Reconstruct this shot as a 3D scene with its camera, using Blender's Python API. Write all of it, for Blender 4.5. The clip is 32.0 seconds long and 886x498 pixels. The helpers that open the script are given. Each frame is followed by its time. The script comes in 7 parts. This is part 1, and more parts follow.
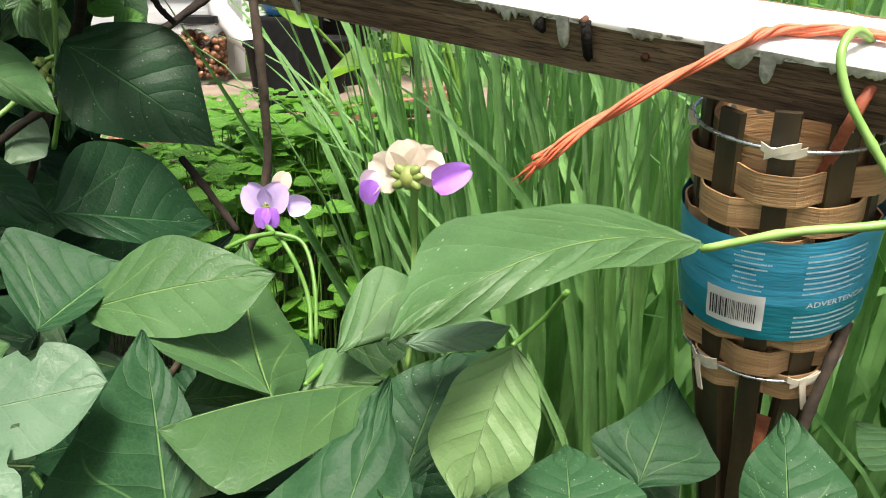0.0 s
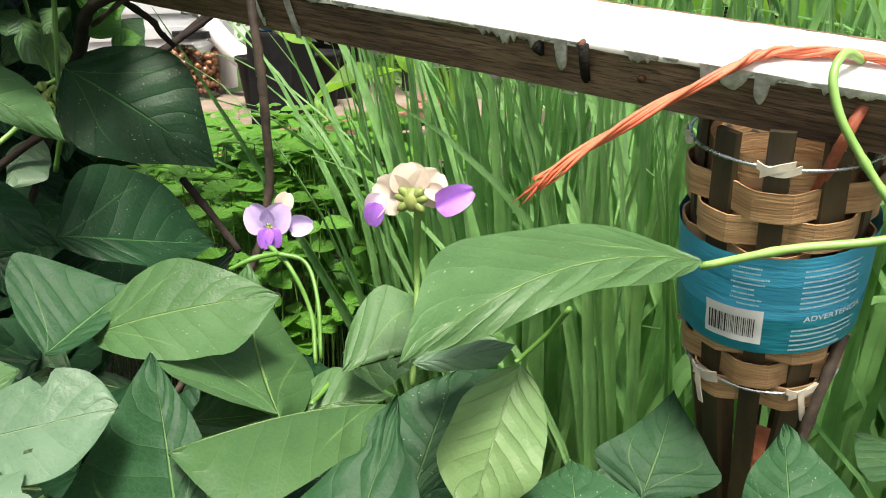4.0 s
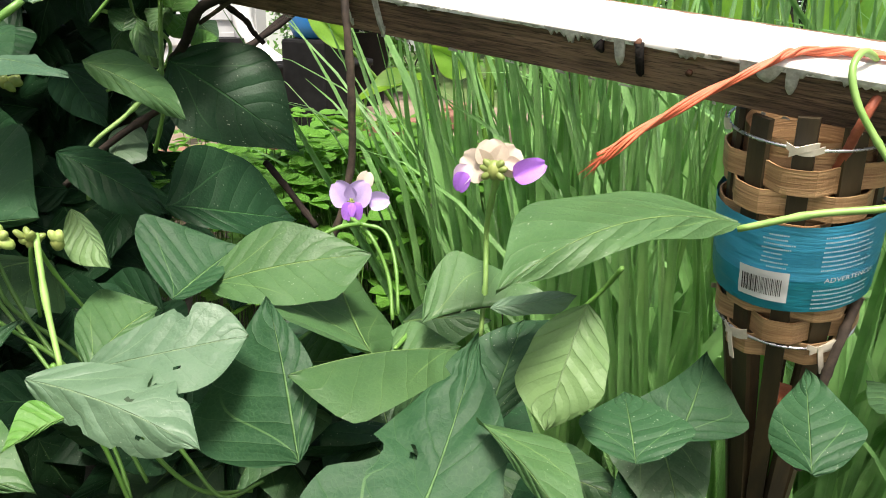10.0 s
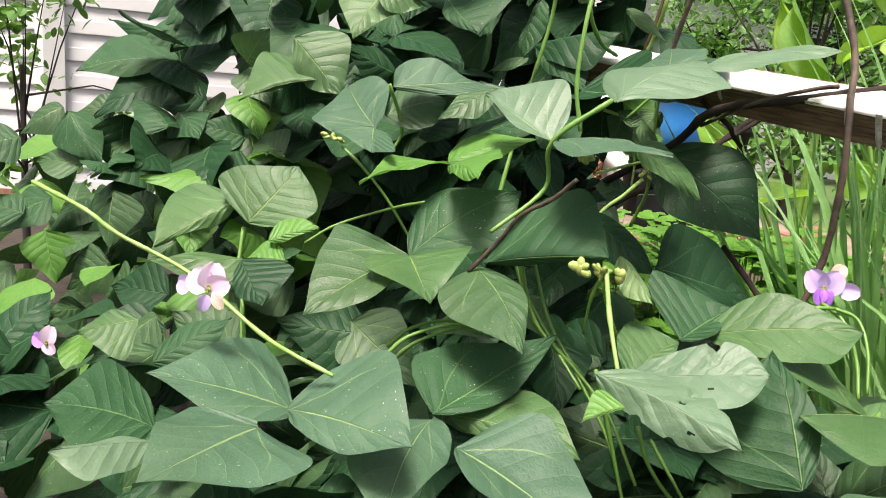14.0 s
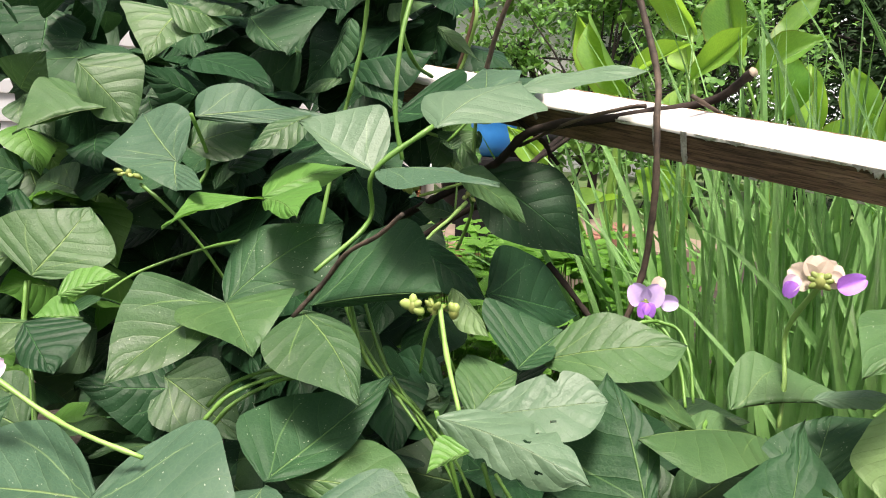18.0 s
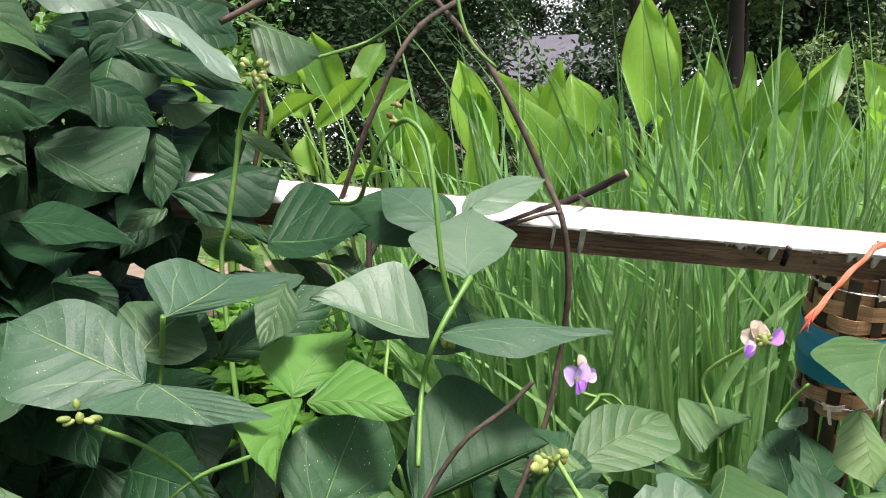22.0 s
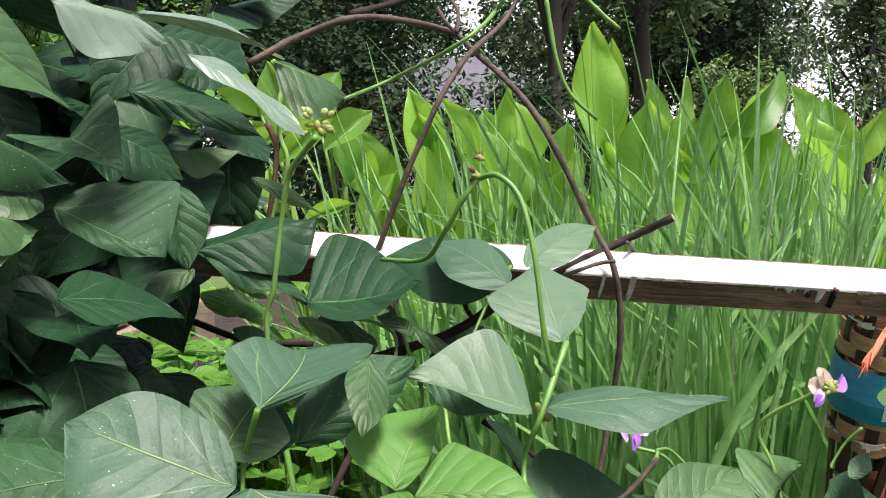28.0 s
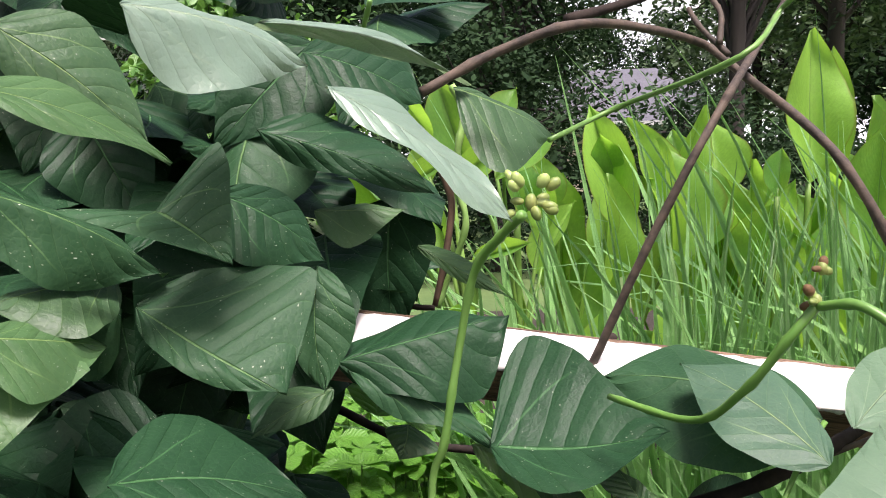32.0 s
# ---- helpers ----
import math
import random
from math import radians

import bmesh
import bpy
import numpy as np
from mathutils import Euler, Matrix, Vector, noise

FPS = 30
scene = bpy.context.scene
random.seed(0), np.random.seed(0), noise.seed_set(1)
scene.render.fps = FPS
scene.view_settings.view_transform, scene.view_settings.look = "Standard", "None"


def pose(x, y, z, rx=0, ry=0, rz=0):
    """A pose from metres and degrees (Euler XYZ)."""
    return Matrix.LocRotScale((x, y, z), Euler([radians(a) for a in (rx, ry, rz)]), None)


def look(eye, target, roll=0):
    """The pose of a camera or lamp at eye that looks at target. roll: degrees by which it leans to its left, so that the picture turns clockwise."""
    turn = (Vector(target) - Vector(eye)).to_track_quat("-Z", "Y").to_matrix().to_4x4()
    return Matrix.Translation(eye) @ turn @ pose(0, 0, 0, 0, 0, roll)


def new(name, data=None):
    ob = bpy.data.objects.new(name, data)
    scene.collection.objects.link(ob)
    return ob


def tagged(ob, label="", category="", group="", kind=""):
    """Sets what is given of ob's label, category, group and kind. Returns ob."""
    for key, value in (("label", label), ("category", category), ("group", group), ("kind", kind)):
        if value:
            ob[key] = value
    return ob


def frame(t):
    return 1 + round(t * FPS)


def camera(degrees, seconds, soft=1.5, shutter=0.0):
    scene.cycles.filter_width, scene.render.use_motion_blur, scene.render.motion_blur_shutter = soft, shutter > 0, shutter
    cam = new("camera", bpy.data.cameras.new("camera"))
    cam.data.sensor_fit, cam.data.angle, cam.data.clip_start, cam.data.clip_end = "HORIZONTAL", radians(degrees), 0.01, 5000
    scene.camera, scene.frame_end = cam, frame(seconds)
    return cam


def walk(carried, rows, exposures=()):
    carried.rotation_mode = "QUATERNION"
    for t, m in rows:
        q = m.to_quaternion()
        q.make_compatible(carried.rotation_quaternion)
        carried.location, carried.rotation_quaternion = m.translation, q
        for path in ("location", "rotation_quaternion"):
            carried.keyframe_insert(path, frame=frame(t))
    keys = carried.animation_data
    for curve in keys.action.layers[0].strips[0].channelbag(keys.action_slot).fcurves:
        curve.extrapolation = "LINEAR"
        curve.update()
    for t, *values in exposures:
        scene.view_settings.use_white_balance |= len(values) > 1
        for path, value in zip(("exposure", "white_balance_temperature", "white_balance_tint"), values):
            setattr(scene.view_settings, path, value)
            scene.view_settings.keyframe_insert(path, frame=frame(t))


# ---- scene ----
cam = camera(59.6, 32.0, 1.0)
METRES, EYE, TILT, LEAN, TURN = 2.0, 0.75, -20.0, -1.0, 20.6
ROWS = [
    (0.0, 0.0, 0.0, 0.0, 0.0, 0.0, -0.0),
    (0.5, -0.0013, 0.0024, 0.0043, 0.07, -0.04, 0.21),
    (1.0, 0.0026, 0.0041, 0.0057, 0.21, 0.15, 0.8),
    (1.5, 0.0027, 0.0034, 0.0063, 0.17, 0.07, 1.0),
    (2.0, 0.0013, -0.0002, 0.0063, 0.09, 0.26, 0.97),
    (2.5, 0.0004, -0.0013, 0.0048, 0.16, 0.34, 1.07),
    (3.0, -0.0011, -0.0033, 0.0035, -0.29, 0.44, 0.86),
    (3.5, -0.0018, -0.0039, 0.0023, -0.42, 0.68, 0.83),
    (5.5, -0.0063, -0.0017, 0.0047, -0.77, 0.78, 0.79),
    (6.0, -0.0052, -0.0013, 0.0047, -0.51, 0.81, 0.97),
    (6.5, -0.006, -0.0026, 0.0047, -0.46, 1.0, 1.07),
    (7.0, -0.0063, -0.0019, 0.0043, -0.5, 1.08, 1.05),
    (7.5, -0.0085, -0.0025, 0.0035, -0.48, 1.01, 1.0),
    (8.0, -0.0075, -0.006, 0.0007, -1.06, 1.04, 0.92),
    (8.5, -0.0115, -0.0089, 0.0025, -1.9, 1.46, 1.04),
    (9.0, -0.0151, -0.0097, 0.0019, -1.48, 1.2, 1.1),
    (9.5, -0.0156, -0.0239, -0.0019, -1.59, 1.44, 1.11),
    (10.0, -0.0217, -0.041, -0.0129, 0.59, 1.61, -0.51),
    (10.5, -0.0278, -0.0567, -0.0231, 4.13, 1.57, -2.58),
    (11.0, -0.0385, -0.0732, -0.0364, 7.61, 2.19, -5.3),
    (11.5, -0.0449, -0.0916, -0.0458, 12.03, 2.61, -7.47),
    (12.0, -0.0492, -0.1026, -0.0524, 16.05, 2.77, -9.69),
    (12.5, -0.0599, -0.1072, -0.0514, 18.84, 5.24, -11.05),
    (13.0, -0.0748, -0.1095, -0.0477, 21.11, 5.79, -11.78),
    (13.5, -0.0857, -0.1169, -0.0473, 21.99, 6.58, -12.06),
    (15.5, -0.0898, -0.1198, -0.0404, 18.16, 8.08, -9.25),
    (16.0, -0.0797, -0.1193, -0.0398, 17.92, 8.43, -9.4),
    (16.5, -0.0628, -0.123, -0.0398, 17.85, 8.59, -9.39),
    (17.0, -0.0355, -0.1317, -0.0419, 17.27, 10.35, -10.16),
    (17.5, -0.0373, -0.1209, -0.0398, 14.49, 10.38, -8.86),
    (18.0, -0.0962, -0.1005, -0.0308, 8.98, 9.58, -5.86),
    (18.5, -0.1551, -0.0873, -0.0176, 0.57, 9.41, -0.83),
    (19.0, -0.1779, -0.0936, -0.0125, -5.14, 10.57, -0.48),
    (19.5, -0.1914, -0.1201, -0.0139, -7.93, 11.99, 2.52),
    (20.0, -0.218, -0.1453, -0.0166, -11.04, 11.65, 4.5),
    (20.5, -0.2476, -0.1261, -0.0075, -14.36, 10.36, 4.33),
    (21.0, -0.2874, -0.0867, 0.0264, -18.19, 9.09, 8.96),
    (21.5, -0.3127, -0.0604, 0.0474, -26.08, 9.07, 12.22),
    (22.0, -0.3196, -0.0645, 0.0454, -28.09, 7.47, 12.07),
    (22.5, -0.322, -0.0808, 0.038, -26.25, 7.95, 10.55),
    (23.0, -0.3237, -0.0953, 0.0305, -24.89, 8.6, 9.39),
    (23.5, -0.3258, -0.107, 0.0277, -23.24, 9.61, 8.8),
    (24.0, -0.3254, -0.1162, 0.0232, -22.56, 10.09, 8.3),
    (24.5, -0.3303, -0.103, 0.029, -24.69, 9.35, 9.58),
    (25.0, -0.3339, -0.0722, 0.048, -28.81, 7.19, 12.26),
    (25.5, -0.3335, -0.0442, 0.0617, -33.31, 6.09, 14.1),
    (27.5, -0.3571, -0.0131, 0.0782, -35.9, 6.68, 15.02),
    (28.0, -0.3603, -0.0132, 0.0799, -34.38, 7.55, 14.43),
    (28.5, -0.3597, -0.011, 0.082, -34.14, 7.69, 14.17),
    (29.0, -0.3603, -0.0065, 0.0827, -34.49, 8.01, 14.02),
    (29.5, -0.3556, -0.0046, 0.0883, -33.32, 8.4, 13.51),
    (30.0, -0.3384, -0.0143, 0.081, -27.94, 9.32, 10.88),
    (30.5, -0.3288, -0.0145, 0.083, -22.85, 11.22, 7.13),
    (31.0, -0.3141, 0.0262, 0.102, -22.07, 10.46, 8.47),
    (31.5, -0.3105, 0.0669, 0.1233, -23.16, 11.49, 9.85),
    (32.0, -0.3121, 0.09, 0.1351, -23.1, 10.82, 10.32),
]
SKY, SUN = 0.095, 4.3
EXPOSURES = [(0.0, 0.94, 6850, 8), (9.0, 0.94, 6850, 9), (13.0, 0.98, 7050, 16), (18.0, 0.92, 7050, 16), (19.5, 0.90, 6850, 19), (21.5, 0.74, 6600, 18), (24.0, 0.78, 6550, 17), (26.0, 0.84, 6550, 18), (29.0, 0.76, 6550, 20), (31.0, 0.86, 6550, 21), (32.0, 0.88, 6550, 23)]
walk(cam, [(t, pose(0, 0, EYE, TILT, LEAN, TURN) @ pose(METRES * x, METRES * y, METRES * z, 90 + pitch, roll, yaw)) for t, x, y, z, yaw, pitch, roll in ROWS], EXPOSURES)

# ---- world and light ----
world = bpy.data.worlds.new("overcast_sky")
scene.world = world
world.use_nodes = True
wn = world.node_tree
sky = wn.nodes.new("ShaderNodeTexSky")
sky.sky_type = "NISHITA"
sky.sun_disc = False
sky.sun_elevation, sky.sun_rotation = radians(64), radians(160)
sky.air_density, sky.dust_density, sky.ozone_density = 1.0, 6.0, 1.0
wn.links.new(sky.outputs[0], wn.nodes["Background"].inputs[0])
wn.nodes["Background"].inputs[1].default_value = SKY
sun = new("sun", bpy.data.lights.new("sun", "SUN"))
sun.data.energy, sun.data.angle, sun.data.color = SUN, radians(16), (1.0, 0.97, 0.92)
sun.matrix_basis = look((0.6, -0.9, 4.0), (0, 0.4, 0))


# ---- materials ----
def nodes_of(name):
    m = bpy.data.materials.new(name)
    m.use_nodes = True
    nt = m.node_tree
    return m, nt, nt.nodes["Principled BSDF"]


class Net:
    """Short hand for a node tree."""

    def __init__(self, nt):
        self.nt = nt

    def add(self, kind, **kw):
        n = self.nt.nodes.new(kind)
        for k, v in kw.items():
            if k == "operation":
                n.operation = v
            elif k == "blend_type":
                n.blend_type = v
            elif k == "data_type":
                n.data_type = v
            elif k == "feature":
                n.feature = v
        return n

    def put(self, sock, v):
        if hasattr(v, "links"):
            self.nt.links.new(v, sock)
        else:
            sock.default_value = v

    def math(self, op, a, b=0.0, c=0.0):
        n = self.add("ShaderNodeMath", operation=op)
        for s, v in zip(n.inputs, (a, b, c)):
            self.put(s, v)
        return n.outputs[0]

    def mix(self, f, a, b):
        n = self.add("ShaderNodeMix", data_type="RGBA")
        self.put(n.inputs[0], f)
        self.put(n.inputs[6], a)
        self.put(n.inputs[7], b)
        return n.outputs[2]

    def noise(self, scale, detail=4.0, rough=0.55, vec=None):
        n = self.add("ShaderNodeTexNoise")
        n.inputs["Scale"].default_value, n.inputs["Detail"].default_value, n.inputs["Roughness"].default_value = scale, detail, rough
        if vec is not None:
            self.put(n.inputs["Vector"], vec)
        return n.outputs[0]

    def ramp(self, f, lo, hi):
        n = self.add("ShaderNodeMapRange")
        n.interpolation_type = "SMOOTHSTEP"
        self.put(n.inputs[0], f)
        n.inputs[1].default_value, n.inputs[2].default_value = lo, hi
        return n.outputs[0]

    def bump(self, h, strength, dist):
        n = self.add("ShaderNodeBump")
        n.inputs["Strength"].default_value, n.inputs["Distance"].default_value = strength, dist
        self.put(n.inputs["Height"], h)
        return n.outputs[0]

    def coords(self, which="Object"):
        return self.add("ShaderNodeTexCoord").outputs[which]


def c4(c, k=1.0):
    return (c[0] * k, c[1] * k, c[2] * k, 1)


def leafy(name, base, light, vein, veins=7.0, slant=1.8, rough=0.5, through_light=0.25, specks=0.5, edge=None, spec=0.42, island=False, pucker=0.45, warm=(1.4, 1.4, 0.9)):
    """A leaf: midrib, side veins and quilted relief along the blade's own u and v, mottling, pale specks, some light through it."""
    m, nt, bs = nodes_of(name)
    n = Net(nt)
    uv = n.add("ShaderNodeUVMap").outputs[0]
    sep = n.add("ShaderNodeSeparateXYZ")
    n.put(sep.inputs[0], uv)
    u, v = sep.outputs[0], n.math("ABSOLUTE", n.math("SUBTRACT", sep.outputs[1], 0.5))
    obj = n.coords()
    rnd = n.add("ShaderNodeObjectInfo").outputs["Random"]
    if island:
        rnd = n.math("FRACT", n.math("ADD", rnd, n.add("ShaderNodeNewGeometry").outputs["Random Per Island"]))
    wob = n.math("ADD", n.math("MULTIPLY", n.noise(3, 2, vec=uv), 0.45), n.math("MULTIPLY", n.math("GREATER_THAN", sep.outputs[1], 0.5), 0.4))
    ph = n.math("FRACT", n.math("ADD", n.math("SUBTRACT", n.math("MULTIPLY", u, veins), n.math("MULTIPLY", v, slant * 2)), wob))
    tri = n.math("ABSOLUTE", n.math("SUBTRACT", ph, 0.5))
    broad = veins > 1 and pucker > 0.2
    side = n.ramp(tri, 0.466, 0.495)
    mid = n.math("SUBTRACT", 1.0, n.ramp(n.math("MULTIPLY", v, n.math("ADD", 0.8, u)), 0.005, 0.015))
    fine = n.add("ShaderNodeTexVoronoi", feature="DISTANCE_TO_EDGE")
    fine.inputs["Scale"].default_value = 230
    spot = n.add("ShaderNodeNewGeometry").outputs["Position"]
    n.put(fine.inputs["Vector"], spot)
    net = n.math("SUBTRACT", 1.0, n.ramp(fine.outputs["Distance"], 0.0, 0.14))
    basal = n.math("MULTIPLY", n.math("SUBTRACT", 1.0, n.ramp(n.math("ABSOLUTE", n.math("SUBTRACT", v, n.math("MULTIPLY", u, 0.75))), 0.004, 0.011)), n.math("SUBTRACT", 1.0, n.ramp(u, 0.35, 0.6)))
    side = n.math("MAXIMUM", side, n.math("MULTIPLY", basal, 1.0 if broad else 0.0))
    vm = n.math("MAXIMUM", n.math("MULTIPLY", mid, 0.95), n.math("MAXIMUM", n.math("MULTIPLY", side, n.math("ADD", n.math("MULTIPLY", basal, 0.4), 0.16) if broad else 0.42), n.math("MULTIPLY", net, 0.07 if broad else 0.03)))
    mott = n.noise(22, 5, 0.6, obj)
    tone = n.math("ADD", n.math("MULTIPLY", n.ramp(mott, 0.35, 0.7), 0.3 if veins > 20 else 0.45), n.math("MULTIPLY", rnd, 0.85 if island or veins > 20 else 0.5))
    col = n.mix(tone, c4(base), c4(light))
    big = n.noise(3.0, 2, 0.5, obj)
    col = n.mix(n.math("MULTIPLY", n.ramp(big, 0.55, 0.75), 0.25), col, c4((light[0] * 1.5, light[1] * 1.05, light[2] * 0.7)))
    col = n.mix(vm, col, c4(vein))
    if edge:
        col = n.mix(n.math("MULTIPLY", n.ramp(v, 0.465, 0.495), 0.8), col, c4(edge))
    if specks:
        vo = n.add("ShaderNodeTexVoronoi")
        vo.inputs["Scale"].default_value = 34
        n.put(vo.inputs["Vector"], uv)
        dots = n.math("MULTIPLY", n.math("SUBTRACT", 1.0, n.ramp(vo.outputs["Distance"], 0.08, 0.22)), n.math("GREATER_THAN", vo.outputs["Color"], 0.5))
        where = n.ramp(n.noise(6, 4, 0.65, uv), 0.46, 0.62)
        sp = n.math("MULTIPLY", n.math("MULTIPLY", dots, where), n.math("MULTIPLY", n.ramp(rnd, 0.05, 0.7), 1.7 * specks))
        col = n.mix(sp, col, (0.50, 0.56, 0.42, 1))
    n.put(bs.inputs["Base Color"], col)
    n.put(bs.inputs["Roughness"], n.math("ADD", rough, n.math("MULTIPLY", n.math("SUBTRACT", mott, 0.5), 0.25)))
    bs.inputs["Specular IOR Level"].default_value = spec
    quilt = n.math("POWER", n.math("SUBTRACT", 1.0, n.math("MULTIPLY", tri, 2.0)), 0.5)
    uneven = n.math("ADD", 0.45, n.noise(4, 2, 0.5, uv))
    h = n.math("ADD", n.math("MULTIPLY", n.math("MULTIPLY", quilt, uneven), pucker * (1.25 if broad else 1.0)), n.math("MULTIPLY", n.math("ADD", n.noise(75, 3, 0.55, spot), n.math("MULTIPLY", n.noise(600, 2, 0.6, spot), 0.14)), 0.55))
    cell = n.math("POWER", n.math("MINIMUM", n.math("MULTIPLY", fine.outputs["Distance"], 2.2), 1.0), 0.55)
    h = n.math("ADD", h, n.math("MULTIPLY", cell, 0.07 if broad else 0.02))
    h = n.math("SUBTRACT", h, n.math("MULTIPLY", mid, 0.6))
    bump = n.bump(h, 1.0, 0.0015)
    n.put(bs.inputs["Normal"], bump)
    if through_light:
        tr = n.add("ShaderNodeBsdfTranslucent")
        n.put(tr.inputs["Color"], n.mix(vm, c4((light[0] * warm[0], light[1] * warm[1], light[2] * warm[2])), c4(base)))
        n.put(tr.inputs["Normal"], bump)
        mx = n.add("ShaderNodeMixShader")
        mx.inputs[0].default_value = through_light
        nt.links.new(bs.outputs[0], mx.inputs[1])
        nt.links.new(tr.outputs[0], mx.inputs[2])
        nt.links.new(mx.outputs[0], nt.nodes["Material Output"].inputs[0])
    return m


def plain(name, a, b, scale=20.0, rough=0.6, bump=0.3, dist=0.002, metal=0.0, stretch=(1, 1, 1), spec=0.5, vary=0.0, translucent=0.0):
    """Two tones mixed by noise, with relief."""
    m, nt, bs = nodes_of(name)
    n = Net(nt)
    mp = n.add("ShaderNodeMapping")
    n.put(mp.inputs[0], n.coords())
    mp.inputs["Scale"].default_value = stretch
    f = n.noise(scale, 6, 0.62, mp.outputs[0])
    f2 = n.noise(scale * 0.17, 3, 0.5, mp.outputs[0])
    t = n.math("ADD", n.math("MULTIPLY", n.ramp(f, 0.3, 0.7), 0.65), n.math("MULTIPLY", n.ramp(f2, 0.35, 0.65), 0.35))
    if vary:
        rnd = n.add("ShaderNodeObjectInfo").outputs["Random"]
        t = n.math("ADD", n.math("MULTIPLY", t, 1 - vary), n.math("MULTIPLY", rnd, vary))
    n.put(bs.inputs["Base Color"], n.mix(t, c4(a), c4(b)))
    n.put(bs.inputs["Roughness"], n.math("ADD", rough - 0.1, n.math("MULTIPLY", f, 0.2)))
    bs.inputs["Metallic"].default_value = metal
    bs.inputs["Specular IOR Level"].default_value = spec
    if bump:
        n.put(bs.inputs["Normal"], n.bump(f, bump, dist))
    if translucent:
        tr = n.add("ShaderNodeBsdfTranslucent")
        tr.inputs["Color"].default_value = c4(b)
        mx = n.add("ShaderNodeMixShader")
        mx.inputs[0].default_value = translucent
        nt.links.new(bs.outputs[0], mx.inputs[1])
        nt.links.new(tr.outputs[0], mx.inputs[2])
        nt.links.new(mx.outputs[0], nt.nodes["Material Output"].inputs[0])
    return m


LEAF = {
    "mid": leafy("bean_leaf_green", (0.027, 0.074, 0.028), (0.054, 0.122, 0.050), (0.19, 0.32, 0.10)),
    # old dark leaves, and inner leaves with the vine's shade in their colour
    "dark": leafy("bean_leaf_dark_and_shaded", (0.009, 0.036, 0.014), (0.016, 0.054, 0.022), (0.05, 0.14, 0.05), specks=0.4, rough=0.48, through_light=0.05, spec=0.17, pucker=0.62),
    "young": leafy("bean_leaf_young", (0.07, 0.20, 0.035), (0.11, 0.27, 0.05), (0.22, 0.38, 0.11), specks=0.0, through_light=0.3),
    "fresh": leafy("bean_leaf_fresh", (0.042, 0.106, 0.036), (0.077, 0.168, 0.060), (0.20, 0.33, 0.10), specks=0.4),
    # deep green leaves, some with their shade put into the colour
    "deep": leafy("bean_leaf_deep_and_shaded", (0.015, 0.054, 0.021), (0.030, 0.086, 0.036), (0.10, 0.20, 0.07), rough=0.55, through_light=0.1, spec=0.22, specks=0.65, pucker=0.5),
    "under": leafy("bean_leaf_underside", (0.13, 0.24, 0.09), (0.19, 0.31, 0.13), (0.30, 0.44, 0.20), specks=0.05, rough=0.5, through_light=0.35, pucker=0.6),
    # pale leaves, and upward leaves with the sky's sheen put into the colour
    "pale": leafy("bean_leaf_pale_and_sheen", (0.088, 0.165, 0.095), (0.130, 0.215, 0.132), (0.24, 0.36, 0.19), specks=0.3, rough=0.5, spec=0.5, pucker=0.3),
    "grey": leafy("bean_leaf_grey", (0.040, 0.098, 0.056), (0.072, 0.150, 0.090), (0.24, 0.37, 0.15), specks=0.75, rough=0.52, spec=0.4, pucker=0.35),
    # glossy leaf whose whitish sky reflection is also put into the base colour
    "painted_sheen": leafy("bean_leaf_painted_sheen", (0.17, 0.26, 0.19), (0.23, 0.33, 0.25), (0.28, 0.38, 0.24), specks=0.05, rough=0.36, spec=1.0),
}
CANNA = leafy("canna_leaf", (0.032, 0.13, 0.035), (0.26, 0.49, 0.075), (0.28, 0.50, 0.10), warm=(1.5, 1.45, 0.9), veins=26, slant=9, rough=0.42, through_light=0.45, specks=0.0, edge=(0.13, 0.07, 0.02), pucker=0.12)
GRASS = leafy("lemongrass_blade", (0.016, 0.074, 0.019), (0.28, 0.55, 0.185), (0.38, 0.64, 0.26), warm=(1.1, 1.25, 0.9), island=True, veins=0.01, slant=14, rough=0.36, through_light=0.34, spec=0.6, specks=0.0, pucker=0.3)
CLOVER = leafy("groundcover_leaf", (0.07, 0.21, 0.022), (0.125, 0.31, 0.038), (0.3, 0.5, 0.1), rough=0.5, through_light=0.3, specks=0.0)
SHRUB = leafy("shrub_leaf", (0.06, 0.17, 0.03), (0.11, 0.26, 0.05), (0.2, 0.35, 0.1), rough=0.4, through_light=0.25, specks=0.0)
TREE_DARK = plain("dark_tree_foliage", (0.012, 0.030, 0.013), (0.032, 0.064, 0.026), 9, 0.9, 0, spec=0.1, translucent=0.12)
TREE_MID = plain("tree_foliage", (0.045, 0.092, 0.034), (0.095, 0.16, 0.06), 3, 0.6, 0, translucent=0.2)
TREE_LIGHT = plain("light_tree_foliage", (0.07, 0.14, 0.04), (0.13, 0.22, 0.06), 3, 0.6, 0, translucent=0.2)
STEM = {
    "green": plain("green_stem", (0.08, 0.2, 0.03), (0.14, 0.28, 0.06), 60, 0.45, 0.2, 0.0006, stretch=(1, 1, 0.3)),
    "pale": plain("pale_green_stem", (0.17, 0.33, 0.07), (0.26, 0.42, 0.12), 60, 0.45, 0.2, 0.0006),
    "bark": plain("dry_stem", (0.06, 0.035, 0.02), (0.13, 0.075, 0.045), 90, 0.8, 0.6, 0.001),
}
BARK = plain("branch_bark", (0.026, 0.019, 0.014), (0.105, 0.074, 0.052), 110, 0.75, 0.8, 0.0015, stretch=(1, 1, 1))
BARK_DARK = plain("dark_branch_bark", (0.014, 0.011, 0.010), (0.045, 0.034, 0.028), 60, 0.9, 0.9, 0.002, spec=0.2)
